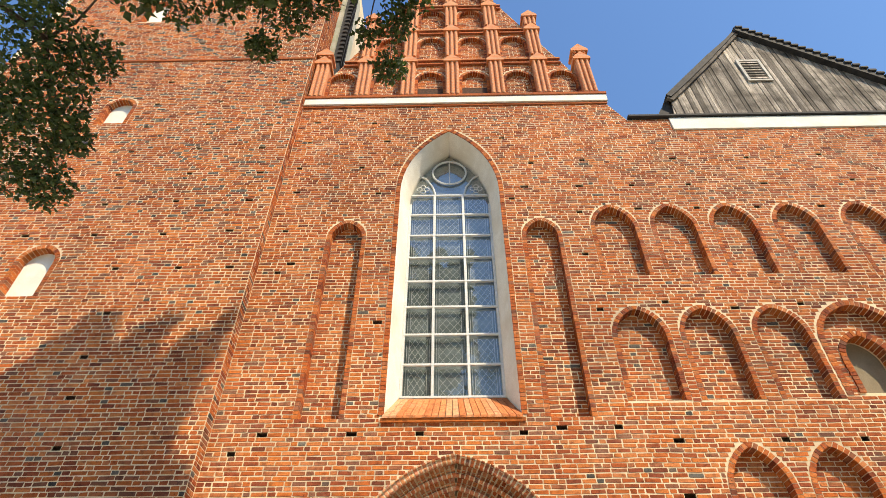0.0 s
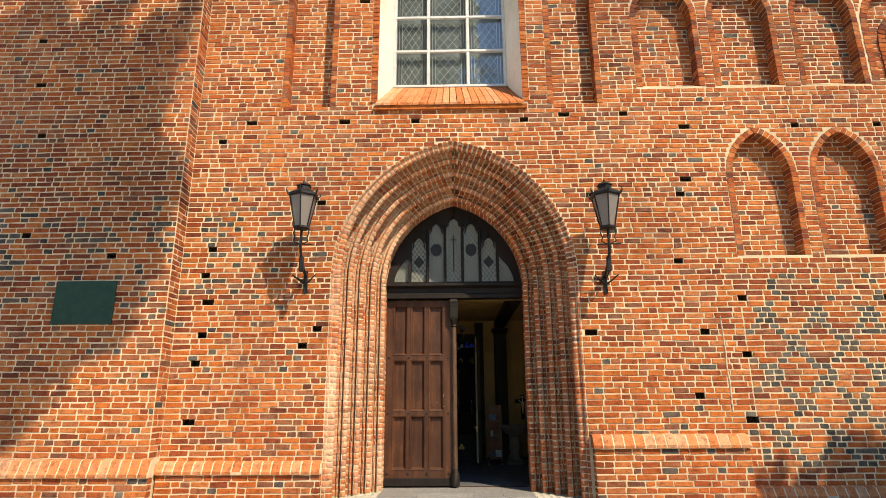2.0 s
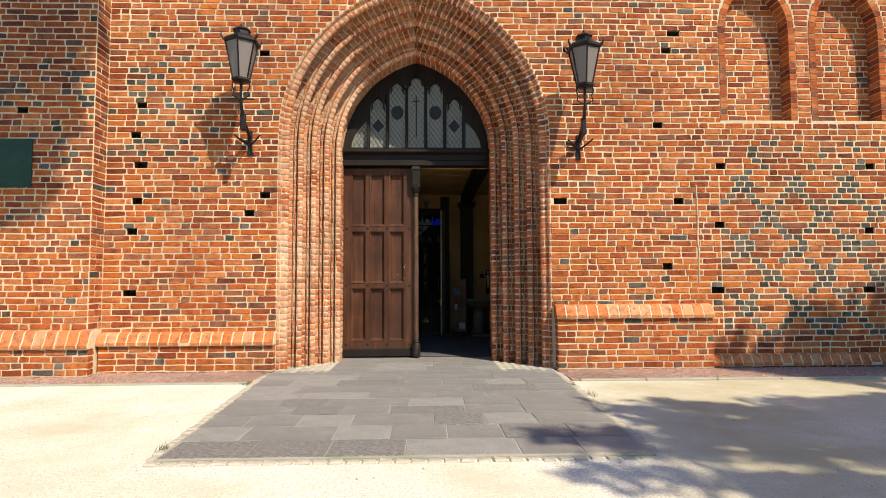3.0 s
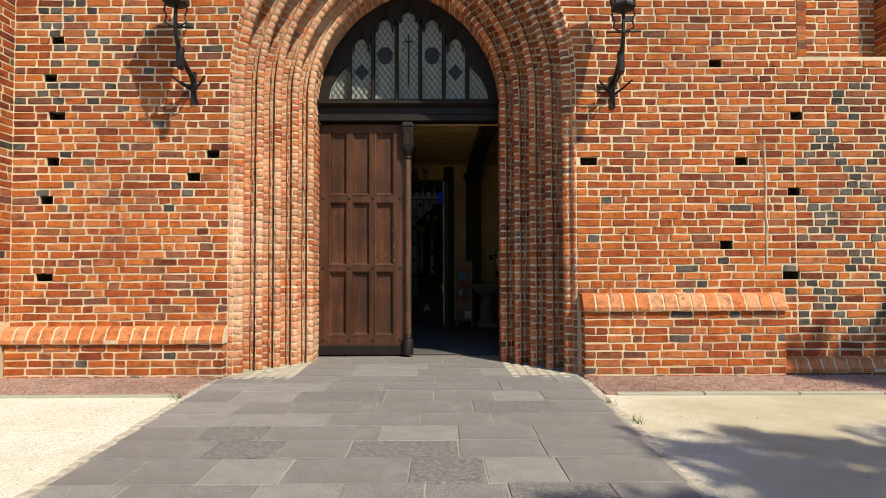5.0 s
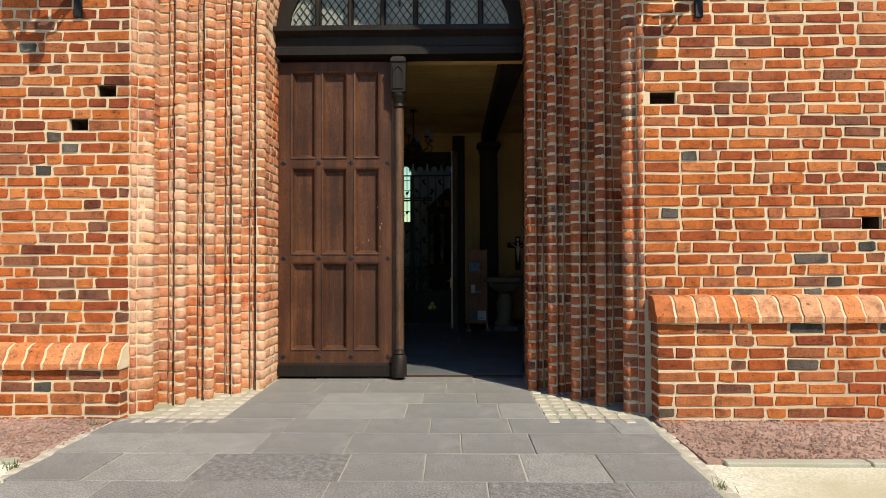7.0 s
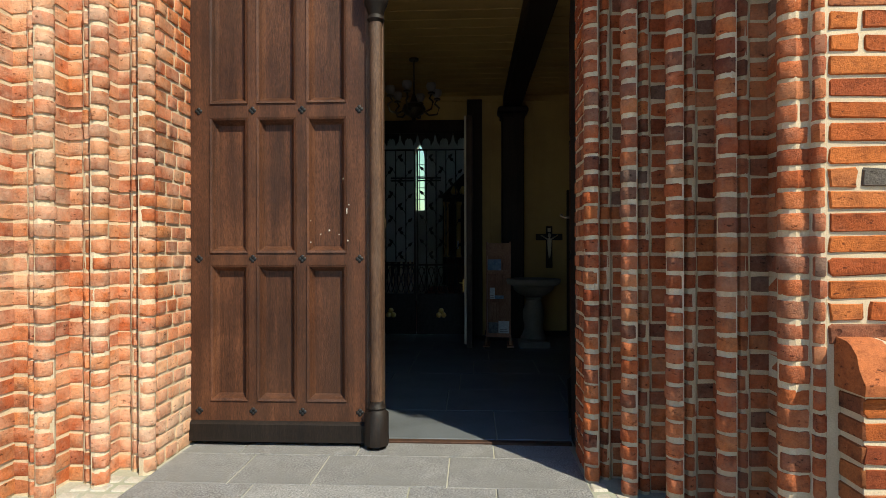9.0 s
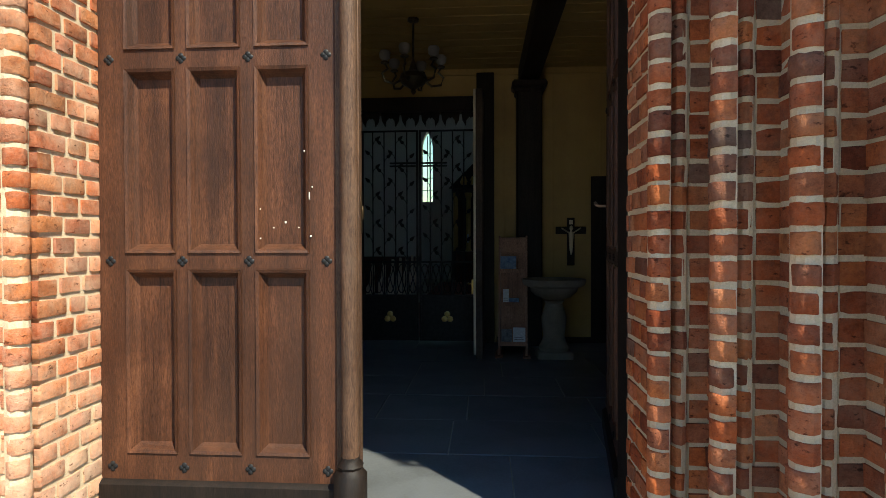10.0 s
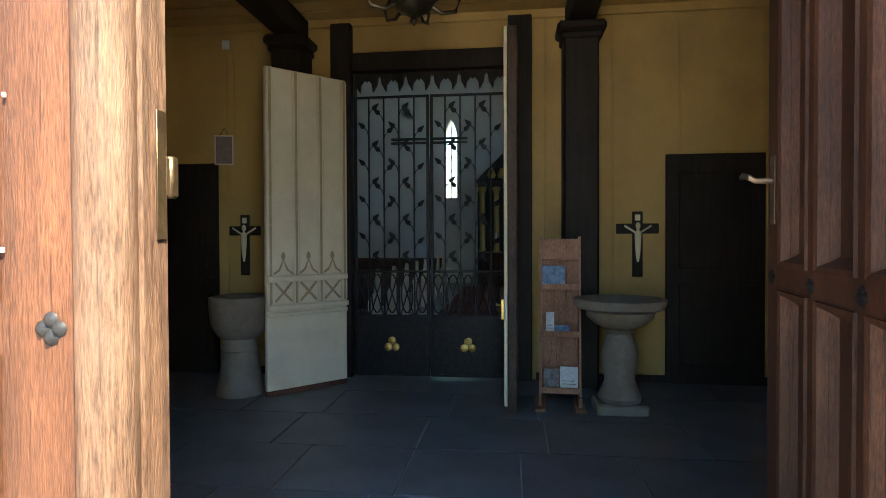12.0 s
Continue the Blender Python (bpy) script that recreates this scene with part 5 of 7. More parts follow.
g.v = [(x * (1 + 0.03 * math.sin(16 * math.atan2(y, x)) if 0.74 <= z <= 0.86 else x and 1), y * (1 + 0.03 * math.sin(16 * math.atan2(y, x)) if 0.74 <= z <= 0.86 else 1), z) for x, y, z in g.v]
part("bowl", g, STONE, font)
font2 = thing("stone_font", (-1.88, 16.5, 0), "plain granite tub font on a tapered foot", "font")
g = Geo()
g.lathe([(0.215, 0.0), (0.215, 0.05), (0.175, 0.3), (0.16, 0.42), (0.17, 0.43), (0.15, 0.5), (0.14, 0.56)], 24)
part("foot", g, STONE, font2)
g = Geo()
g.lathe([(0.14, 0.53), (0.2, 0.56), (0.26, 0.66), (0.275, 0.8), (0.275, 0.92), (0.25, 0.93), (0.235, 0.92), (0.23, 0.75), (0.02, 0.7)], 24)
part("bowl", g, STONE, font2)


def crucifix(x, w, label):
    c = thing("crucifix", (x, BACK_Y - 0.001, 0), label, "crucifix", "wall crucifixes")
    g = Geo()
    g.box(-0.05, 0.05, -0.025, 0.0, 1.07, 1.72, 0.005)
    g.box(-w, w, -0.026, 0.0, 1.50, 1.6, 0.005)
    part("cross", g, TIMBER, c)
    g = Geo()
    g.lathe([(0.01, 1.22), (0.022, 1.3), (0.03, 1.42), (0.034, 1.5), (0.012, 1.54), (0.024, 1.57), (0.02, 1.6), (0.004, 1.615)], 8, 0, -0.045)
    g.tube([(-0.13, -0.04, 1.58), (-0.02, -0.045, 1.51), (0.02, -0.045, 1.51), (0.13, -0.04, 1.58)], 0.011, None, 6)
    part("pale_figure", g, CREAM, c, "pale carved shape")
    g = Geo()
    g.box(-0.025, 0.025, -0.032, -0.025, 1.63, 1.69, 0.003)
    part("plate", g, CREAM, c)


crucifix(1.9, 0.205, "black wooden crucifix with pale shape on the yellow wall")
crucifix(-2.2, 0.175, "black wooden crucifix with pale shape on the yellow wall")
notice = thing("framed_notice", (-2.42, BACK_Y - 0.03, 2.42), "small pale framed notice hanging by a string", "picture", turn=12)
g = Geo()
g.box(-0.1, 0.1, -0.012, 0.02, -0.16, 0.16, 0.004)
part("frame", g, CREAM, notice)
g = Geo()
g.box(-0.085, 0.085, -0.016, -0.012, -0.145, 0.145)
part("sheet", g, surface("faded_print", (0.25, 0.18, 0.18), (0.32, 0.24, 0.24), 6, 40, 0.7, 0, 0), notice)
g = Geo()
g.tube([(-0.05, 0.0, 0.15), (0.0, 0.01, 0.24), (0.05, 0.0, 0.15)], 0.004)
part("string", g, TIMBER, notice)
g = Geo()
g.box(-0.04, 0.04, -0.03, 0.0, -0.05, 0.05, 0.006)
_j = thing("junction_box", (-2.4, BACK_Y - 0.001, 3.55), "small white electrical junction box with cable", "electrical box")
part("box", g, PAPER, _j)
g = Geo()
g.tube([(0.0, -0.006, -0.05), (0.07, -0.006, -0.06), (0.09, -0.006, -0.3), (0.09, -0.006, -1.0)], 0.006)
g.tube([(-0.04, -0.006, 0.0), (-0.6, -0.006, -0.02), (-1.3, -0.006, -0.01)], 0.006)
part("cable", g, YELLOW, _j)

# chandelier
ch = thing("chandelier", (-0.02, 15.35, 2.94), "dark brass chandelier with frosted cup shades hanging from the ceiling", "chandelier")
BRASS = surface("dark_brass", (0.06, 0.05, 0.035), (0.13, 0.1, 0.06), 16, 90, 0.35, 0.8, 0.1)
g = Geo()
g.lathe([(0.005, 0.0), (0.03, 0.03), (0.02, 0.05), (0.05, 0.07), (0.12, 0.11), (0.15, 0.16), (0.13, 0.21), (0.05, 0.25), (0.035, 0.3), (0.02, 0.34), (0.012, 0.36), (0.012, 0.76), (0.06, 0.765), (0.06, 0.79)], 16)
part("body", g, BRASS, ch)
for i in range(6):
    a = radians(60 * i + 20)
    ca, sa = math.cos(a), math.sin(a)
    g = Geo()
    g.tube([(0.12 * ca, 0.12 * sa, 0.15), (0.2 * ca, 0.2 * sa, 0.1), (0.3 * ca, 0.3 * sa, 0.12), (0.33 * ca, 0.33 * sa, 0.2), (0.27 * ca, 0.27 * sa, 0.25), (0.3 * ca, 0.3 * sa, 0.3)], 0.013, None, 6)
    g.lathe([(0.04, 0.3), (0.045, 0.315), (0.02, 0.33)], 8, 0.3 * ca, 0.3 * sa)
    arm = part("arm", g, BRASS, ch)
    g = Geo()
    g.lathe([(0.025, 0.33), (0.055, 0.36), (0.06, 0.41), (0.05, 0.43), (0.052, 0.405), (0.02, 0.345)], 12, 0.3 * ca, 0.3 * sa)
    part("shade", g, LAMP_GLASS, arm, "frosted glass cup shade")

# ---- church hall beyond the gate ----
_g = Geo()
for s in (-1, 1):
    outline = [(17.44, 0.0), (33.0, 0.0), (33.0, 11.0), (17.44, 11.0)]
    # openings out of view, added and sized to light the hall
    holes = [[(y, 4.6), (y, 7.4), (y + 0.85, 7.4), (y + 0.85, 4.6)] for y in (20.5, 25.0)]
    gg = Geo()
    slab(gg, outline, holes, 0.0, 0.4)
    gg.v = [(s * 6.0 + (y if s > 0 else -y), x, z) for x, y, z in gg.v]
    _g.add(gg.v, gg.f)
tagged(part("wall_nave", _g, WHITEWASH, smooth=0), "whitewashed side walls of the church hall with unseen openings for sky light", "wall", kind="structure")
_g = Geo()
NAVE_WIN = arch(-1.33, 0.2, 2.85, 4.85, 0.6, 6)
slab(_g, [(-6.4, 0.0), (6.4, 0.0), (6.4, 11.0), (-6.4, 11.0)], [NAVE_WIN, arch(0.75, 0.24, 4.3, 4.9, 0.4, 5)], 30.5, 30.9)
tagged(part("wall_chancel", _g, WHITEWASH, fix=False, smooth=0), "whitewashed far wall with narrow stained windows", "wall", kind="structure")
_g = Geo()
_g.box(-6.4, 6.4, 17.44, 33, 11.0, 11.2)
tagged(part("ceiling", _g, WHITEWASH, smooth=0), "plain white church ceiling", "ceiling", kind="structure")
_g = Geo()
slab(_g, [(-6.4, 0.0), (-1.2, 0.0), (-1.2, 3.75), (0.86, 3.75), (0.86, 0.0), (6.4, 0.0), (6.4, 11.2), (-6.4, 11.2)], [], 17.46, 17.6)
tagged(part("wall_screen", _g, WHITEWASH, fix=False, smooth=0), "plain wall between vestibule and hall", "wall", kind="structure")


def tinted(name, colour):
    m, nt, b = nodes_of(name)
    t = nt.nodes.new("ShaderNodeBsdfTransparent")
    t.inputs[0].default_value = (*colour, 1)
    link(nt, t.outputs[0], nt.nodes["Material Output"].inputs[0])
    return m


_g = Geo()
_g.prism(NAVE_WIN, 30.7, 30.71)
tagged(part("window_3", _g, tinted("pale_stained", (1.0, 0.95, 0.72))), "narrow pale yellow stained glass window", "window", kind="structure")
_g = Geo()
_g.prism(arch(0.75, 0.24, 4.3, 4.9, 0.4, 5), 30.7, 30.71)
tagged(part("window_4", _g, tinted("blue_stained", (0.02, 0.06, 0.25))), "deep blue stained glass window", "window", kind="structure")
_g = Geo()
for z in (3.3, 3.75, 4.2, 4.65):
    _g.box(-1.53, -1.13, 30.66, 30.69, z - 0.012, z + 0.012)
_g.box(-1.345, -1.315, 30.66, 30.69, 2.85, 5.3)
part("lead_bar", _g, IRON, bpy.data.objects["window_3"])
CARPET = surface("red_carpet", (0.13, 0.04, 0.025), (0.19, 0.06, 0.035), 6, 90, 0.95)
_g = Geo()
_g.box(-0.75, 0.45, 17.7, 29.0, 0.004, 0.012)
tagged(part("carpet", _g, CARPET), "worn reddish brown carpet runner down the aisle", "carpet")


def pew(x0, x1, y):
    p = thing("pew", ((x0 + x1) / 2, y, 0), "dark wooden pew with pale carved end panels", "pew", "rows of pews")
    w = (x1 - x0) / 2
    g = Geo()
    g.box(-w, w, -0.2, 0.2, 0.42, 0.46, 0.006)
    part("seat", g, DOOR_WOOD, p)
    g = Geo()
    g.prism([(0.2, 0.42), (0.24, 0.42), (0.3, 0.92), (0.26, 0.92)], -w, w, "x")
    part("backrest", g, DOOR_WOOD, p)
    for s in (-1, 1):
        g = Geo()
        g.prism([(-0.26, 0.0), (0.3, 0.0), (0.33, 0.6), (0.34, 0.98), (0.24, 1.02), (0.1, 0.7), (-0.22, 0.62)], s * w - 0.025, s * w + 0.025, "x")
        part("end_panel", g, CREAM if s > 0 else WHITEWASH, p, "pale painted end panel")


for i in range(8):
    pew(-4.6, -1.25, 19.2 + 1.15 * i)
    pew(1.0, 4.4, 19.2 + 1.15 * i)
altar = thing("altar", (0.9, 29.4, 0), "dark gilded altar with columns at the end of the church", "altar")
g = Geo()
g.box(-1.1, 1.1, -0.5, 0.5, 0.0, 1.05, 0.02)
part("table", g, DOOR_WOOD, altar)
g = Geo()
g.box(-1.3, 1.3, 0.5, 0.8, 0.0, 3.3, 0.02)
g.prism([(-1.4, 3.3), (1.4, 3.3), (1.0, 3.7), (0.5, 4.2), (-0.5, 4.2), (-1.0, 3.7)], 0.5, 0.85)
part("retable", g, TIMBER, altar)
for x in (-1.15, -0.7, 0.7, 1.15):
    g = Geo()
    g.lathe([(0.12, 1.05), (0.09, 1.15), (0.085, 2.9), (0.13, 3.05), (0.13, 3.12)], 10, x, 0.4)
    part("column", g, GOLD, altar)
g = Geo()
g.box(-0.5, 0.5, 0.46, 0.5, 1.4, 2.8, 0.02)
part("painting", g, FRAME_WOOD, altar)
g = Geo()
for i in range(5):
    a = radians(36 * i + 18)
    g.lathe([(0.1, 3.4), (0.14, 3.5), (0.05, 3.7)], 8, 0.9 * math.cos(a), 0.35)
part("gilt_ornament", g, GOLD, altar)
for x in (0.2, 0.85):
    c = thing("candlestick", (x, 29.1, 1.05), "pale candle in a gilt candlestick on the altar", "candlestick", "altar candles")
    g = Geo()
    g.lathe([(0.07, 0.0), (0.02, 0.05), (0.025, 0.25), (0.05, 0.3)], 10)
    part("stick", g, GOLD, c)
    g = Geo()
    g.lathe([(0.025, 0.3), (0.025, 0.6)], 8)
    part("candle", g, PAPER, c)

# ---- trees ----
def leaf_clump(g, c, r, n, size, r_):
    for _ in range(n):
        d = Vector((r_.gauss(0, 1), r_.gauss(0, 1), r_.gauss(0, 0.8))).normalized() * r * r_.random() ** 0.45
        p = Vector(c) + d
        q = Vector((r_.uniform(-1, 1), r_.uniform(-1, 1), r_.uniform(-0.9, 0.3))).normalized()
        t = q.cross(Vector((r_.uniform(-1, 1), r_.uniform(-1, 1), r_.uniform(-1, 1)))).normalized()
        s = size * r_.uniform(0.6, 1.2)
        up = q.cross(t) * 0.12 * s
        vs = [p, p + q * 0.35 * s + t * 0.36 * s, p + q * 0.62 * s + t * 0.2 * s, p + q * s, p + q * 0.62 * s - t * 0.2 * s, p + q * 0.35 * s - t * 0.36 * s, p + q * 0.5 * s + up]
        g.add([tuple(v) for v in vs], [(0, 1, 6), (1, 2, 6), (2, 3, 6), (3, 4, 6), (4, 5, 6), (5, 0, 6)])


def bent(a, b, r_, n=5, sway=0.35):
    a, b = Vector(a), Vector(b)
    return [tuple(a.lerp(b, k / n) + (Vector((r_.uniform(-sway, sway), r_.uniform(-sway, sway), r_.uniform(-sway, sway) + 0.5 * math.sin(math.pi * k / n))) if 0 < k < n else Vector())) for k in range(n + 1)]


def tree(name, base, fork, limbs, clumps, label, seed, size=0.2):
    r_ = random.Random(seed)
    t = thing(name, base, label, "tree", "trees in front of the church")
    inv = Vector(base)
    g = Geo()
    g.tube([(0, 0, -0.2), (0.05, 0.0, 0.5), (0.0, 0.1, 2.5), tuple(Vector(fork) - inv)], 0.42, 0.26, 12)
    part("trunk", g, BARK, t)
    ends = []
    for e in limbs:
        g = Geo()
        pts = bent(Vector(fork) - inv, Vector(e) - inv, r_, 6)
        g.tube(pts, 0.16, 0.04, 8)
        part("limb", g, BARK, t)
        ends += [Vector(p) for p in pts[2:]]
    g, tw = Geo(), Geo()
    for c, r, n in clumps:
        lc = Vector(c) - inv
        near = min(ends, key=lambda p: (p - lc).length)
        tw.tube(bent(near, lc, r_, 4, 0.15), 0.03, 0.008, 5)
        fine = c[1] > 3.9
        leaf_clump(g, lc, r, int(n * 2.1) if fine else n, size * 0.62 if fine else size, r_)
    part("twigs", tw, BARK, t)
    crown = part("crown", g, LEAF, t, fix=False, smooth=0)
    tagged(crown, "many small dark green leaves", kind="stuff")
    return t


_r = random.Random(21)
SHOWN = [((-6.9, 4.3, 10.6), 0.75, 300), ((-6.5, 5.1, 10.2), 0.6, 240), ((-7.2, 5.6, 9.9), 0.8, 330), ((-7.0, 6.3, 9.2), 0.55, 230), ((-6.1, 4.9, 10.8), 0.5, 200), ((-6.45, 5.75, 9.75), 0.42, 150),
         ((-7.6, 5.0, 10.1), 0.7, 260), ((-7.9, 6.0, 9.4), 0.6, 210), ((-6.6, 4.0, 11.1), 0.55, 190),
         ((-3.0, 4.75, 12.25), 0.6, 230), ((-3.5, 5.35, 11.9), 0.35, 110), ((-4.7, 4.45, 11.9), 0.5, 130), ((-2.4, 4.6, 12.5), 0.5, 150), ((-4.0, 4.5, 12.1), 0.45, 130),
         ((-1.0, 5.2, 12.5), 0.42, 140), ((-1.15, 5.9, 12.05), 0.36, 120), ((-0.65, 4.8, 12.75), 0.4, 120), ((-1.55, 5.3, 12.3), 0.3, 60)]
OVER = []


def spray(bag, foot, along, count, k, r0, leaves):
    """A leafy branch whose shade starts at foot on a surface and runs along; k is its distance up the sun's ray."""
    for q in range(count):
        p = Vector(foot) + Vector(along) * (q / max(1, count - 1)) + Vector((_r.gauss(0, 0.1), 0, _r.gauss(0, 0.1)))
        bag.append((tuple(p + SUN * k), r0 * _r.uniform(0.75, 1.2) * (1.15 - 0.45 * q / count), leaves))


for _ in range(58):
    z = _r.uniform(0.6, 7.4)
    edge = -5.75 - max(0.0, (3.6 - z) * 0.62)
    x = edge - 4.6 * _r.random() ** 1.25
    spray(OVER, (x - 0.3, TOWER_Y, z - 0.3), (_r.uniform(0.2, 0.75), 0, _r.uniform(0.6, 1.5)), 5, _r.uniform(13.0, 15.5), 0.38, 105)
for _ in range(28):
    z = _r.uniform(2.8, 6.6)
    spray(OVER, (-5.35 - 2.2 * _r.random(), TOWER_Y, z - 0.4), (_r.uniform(0.0, 0.3), 0, _r.uniform(0.5, 1.2)), 4, _r.uniform(13.0, 15.5), 0.36, 120)
for _ in range(7):
    spray(OVER, (-9.3 + 0.62 * _, TOWER_Y, 7.2 + _r.uniform(-0.3, 0.2)), (0.45, 0, _r.uniform(1.0, 1.9)), 5, 14.0, 0.27, 100)
# unseen rear of the crown, added to cut the sky light
for _ in range(120):
    OVER.append(((_r.uniform(-8.5, 2.5), _r.uniform(-7.5, 0.0), _r.uniform(11.5, 17.5)), _r.uniform(0.6, 1.0), 40))
tree("tree", (-9.0, -6.0, 0), (-8.5, -4.5, 6.0), [(-6.8, 4.6, 10.9), (-3.2, 3.6, 12.8), (-0.9, 4.0, 13.2), (1.2, 1.6, 15.0), (-0.4, 1.5, 17.5), (0.9, 1.2, 13.0), (0.2, 2.0, 12.5), (-5.5, -3.0, 13.5), (-2.0, -5.0, 15.0), (-7.0, -0.5, 12.0)],
     SHOWN + OVER, "tall broadleaf tree whose branches hang before the church", 4)
SIDE = []
for gx, gy, ax, ay, n in ((1.35, 6.85, 1.3, -0.1, 4), (2.2, 8.0, 1.1, -0.8, 5), (2.6, 7.5, 1.3, -0.5, 5), (3.0, 8.0, 1.2, -0.5, 5), (3.6, 7.6, 1.5, 0.1, 6), (3.9, 7.2, 1.6, -0.2, 6), (3.1, 6.9, 1.8, -0.3, 6),
                          (2.2, 6.3, 1.6, -0.2, 5), (1.6, 5.7, 1.7, -0.3, 5), (2.6, 5.5, 1.9, -0.1, 6), (4.4, 8.1, 1.2, 0.1, 5), (5.0, 7.7, 1.6, 0.2, 6), (5.4, 7.0, 1.6, -0.2, 6),
                          (2.9, 6.6, 1.5, 0.3, 5), (3.4, 7.9, 1.3, -0.5, 5), (4.1, 6.6, 1.6, 0.2, 6), (4.6, 7.5, 1.4, 0.4, 6), (5.6, 7.5, 1.5, 0.4, 6), (4.9, 8.0, 1.5, 0.5, 5), (2.5, 7.2, 1.2, 0.1, 5), (3.7, 6.2, 1.7, 0.1, 6)):
    spray(SIDE, (gx, gy, 0), (ax, ay, 0), n, _r.uniform(13.0, 15.0), 0.3, 85)
for _ in range(32):
    gx, gy = _r.uniform(3.2, 11.5), _r.uniform(2.0, 8.3)
    if gx - 3.0 > gy - 6.9:
        spray(SIDE, (gx, gy, 0), (_r.uniform(0.6, 1.4), _r.uniform(-0.5, 0.3), 0), 4, _r.uniform(13.0, 15.5), 0.36, 70)
for _ in range(55):
    z = _r.uniform(-1.2, 2.4)
    x = 5.5 + 1.9 * max(z, -0.3) + 3.6 * _r.random()
    spray(SIDE, (x, FACE, z - 0.3), (_r.uniform(-0.5, 0.1), 0, _r.uniform(0.2, 0.7)), 4, _r.uniform(13.0, 15.5), 0.36, 75)
tree("tree", (15.5, -6.0, 0), (15.0, -4.8, 6.0), [(11.5, -3.0, 10.0), (13.5, -0.5, 10.5), (17.0, -1.0, 11.0), (15.0, -3.0, 12.0), (19.0, 1.0, 11.0)],
     SIDE, "broadleaf tree that shades the ground beside the path", 9)

# unseen trees behind the walk, added to hold back sky light and for reflections
def unseen_tree(x, y, h, seed):
    r_ = random.Random(seed)
    t = thing("tree", (x, y, 0), "unseen leafy tree behind the walk, added to block sky light", "tree", "trees of the churchyard")
    g = Geo()
    g.tube([(0, 0, -0.2), (0.1, 0.0, 1.5), (0.0, 0.2, h * 0.5), (0.1, 0.1, h * 0.85)], 0.4, 0.08, 9)
    for _ in range(7):
        a, z = r_.uniform(0, 6.28), r_.uniform(0.25, 0.6) * h
        g.tube(bent((0, 0.1, z), (math.cos(a) * h * 0.22, math.sin(a) * h * 0.22, z + h * 0.18), r_, 4, 0.2), 0.14, 0.03, 6)
    part("trunk", g, BARK, t)
    g = Geo()
    for _ in range(70):
        a, q = r_.uniform(0, 6.28), r_.random() ** 0.5
        z = r_.uniform(0.16, 1.0)
        wide = h * 0.34 * math.sin(math.pi * min(1.0, 0.15 + 0.85 * z)) + 0.6
        leaf_clump(g, (wide * q * math.cos(a), wide * q * math.sin(a), z * h), r_.uniform(0.8, 1.4), 34, 0.55, r_)
    tagged(part("crown", g, LEAF, t, fix=False, smooth=0), "dense green crown", kind="stuff")


for _i, (_x, _y, _h) in enumerate(((-24, -6, 15), (-18, -13, 17), (-10, -17, 16), (-2, -19, 18), (6, -20, 16), (14, -21, 15), (23, -16, 14), (28, -8, 15), (-29, 3, 15), (31, 1, 15))):
    unseen_tree(_x, _y, _h, 40 + _i)

# ---- pieces: bricks, caps, pavers, setts, flagstones ----
def brick(g, to, u0, u1, v0, v1, mi, proud=0.0):
    """One worn brick standing out of the mortar; to() maps (u, v, out) into the place."""
    j = lambda s: rng.uniform(-s, s)
    p = 0.0075 + proud + j(0.0025)
    def sag(u, v):
        return v + 0.013 * noise.noise((u * 0.45, v * 0.5, 3.1)) + 0.005 * noise.noise((u * 2.1, v * 2.0, 7.7))
    r = 0.008 * rng.uniform(0.4, 1.5)
    outline = ((u0 + r, v0), (u1 - r, v0), (u1, v0 + 0.8 * r), (u1, v1 - 0.8 * r), (u1 - r, v1), (u0 + r, v1), (u0, v1 - 0.8 * r), (u0, v0 + 0.8 * r))
    um, vm = (u0 + u1) / 2, (v0 + v1) / 2
    base = [(u + j(0.006), sag(u, v) + j(0.006)) for u, v in outline]
    vs = [to(u, v, -0.004) for u, v in base]
    tilt = j(0.002)
    for (u, v), (a, b) in zip(base, outline):
        su, sv = (1 if a < um else -1), (1 if b < vm else -1)
        vs.append(to(u + su * (0.004 + abs(j(0.005))), v + sv * (0.004 + abs(j(0.004))), p + tilt * su + j(0.0015)))
    g.add(vs, [tuple(range(8, 16))] + [(i, (i + 1) % 8, 8 + (i + 1) % 8, 8 + i) for i in range(8)], mi)


JOINT = 0.0168


def lattice_lines(lo, hi, z):
    """Where the two families of slanting lines of the diaper cross a course."""
    out = []
    for sgn in (1, -1):
        first = 5.33 + sgn * 0.88 * (z - 2.92)
        k = math.ceil((lo - first) / 0.88)
        while first + 0.88 * k < hi:
            out.append(first + 0.88 * k)
            k += 1
    return sorted(out)


def lattice_run(lo, hi, z, row):
    """A course across the diaper field: burnt headers where the lines cross it, common bricks between."""
    out, x = [], lo
    for c in lattice_lines(lo + 0.08, hi - 0.08, z):
        a = max(x, c - 0.08)
        if a + 0.1 > hi:
            break
        if a - x < 0.1:
            a = x
        else:
            n = max(1, round((a - x) / 0.315)) if a - x > 0.2 else 1
            cuts = [x + (a - x) * q / n + (rng.uniform(-0.05, 0.05) if 0 < q < n else 0.0) for q in range(n + 1)]
            out += [(p + JOINT / 2, q - JOINT / 2, False) for p, q in zip(cuts, cuts[1:])]
        out.append((a + JOINT / 2, a + 0.16 - JOINT / 2, True))
        x = a + 0.16
    return out + [(p, q, False) for p, q in (run(x, hi, row) if hi - x > 0.06 else [])]


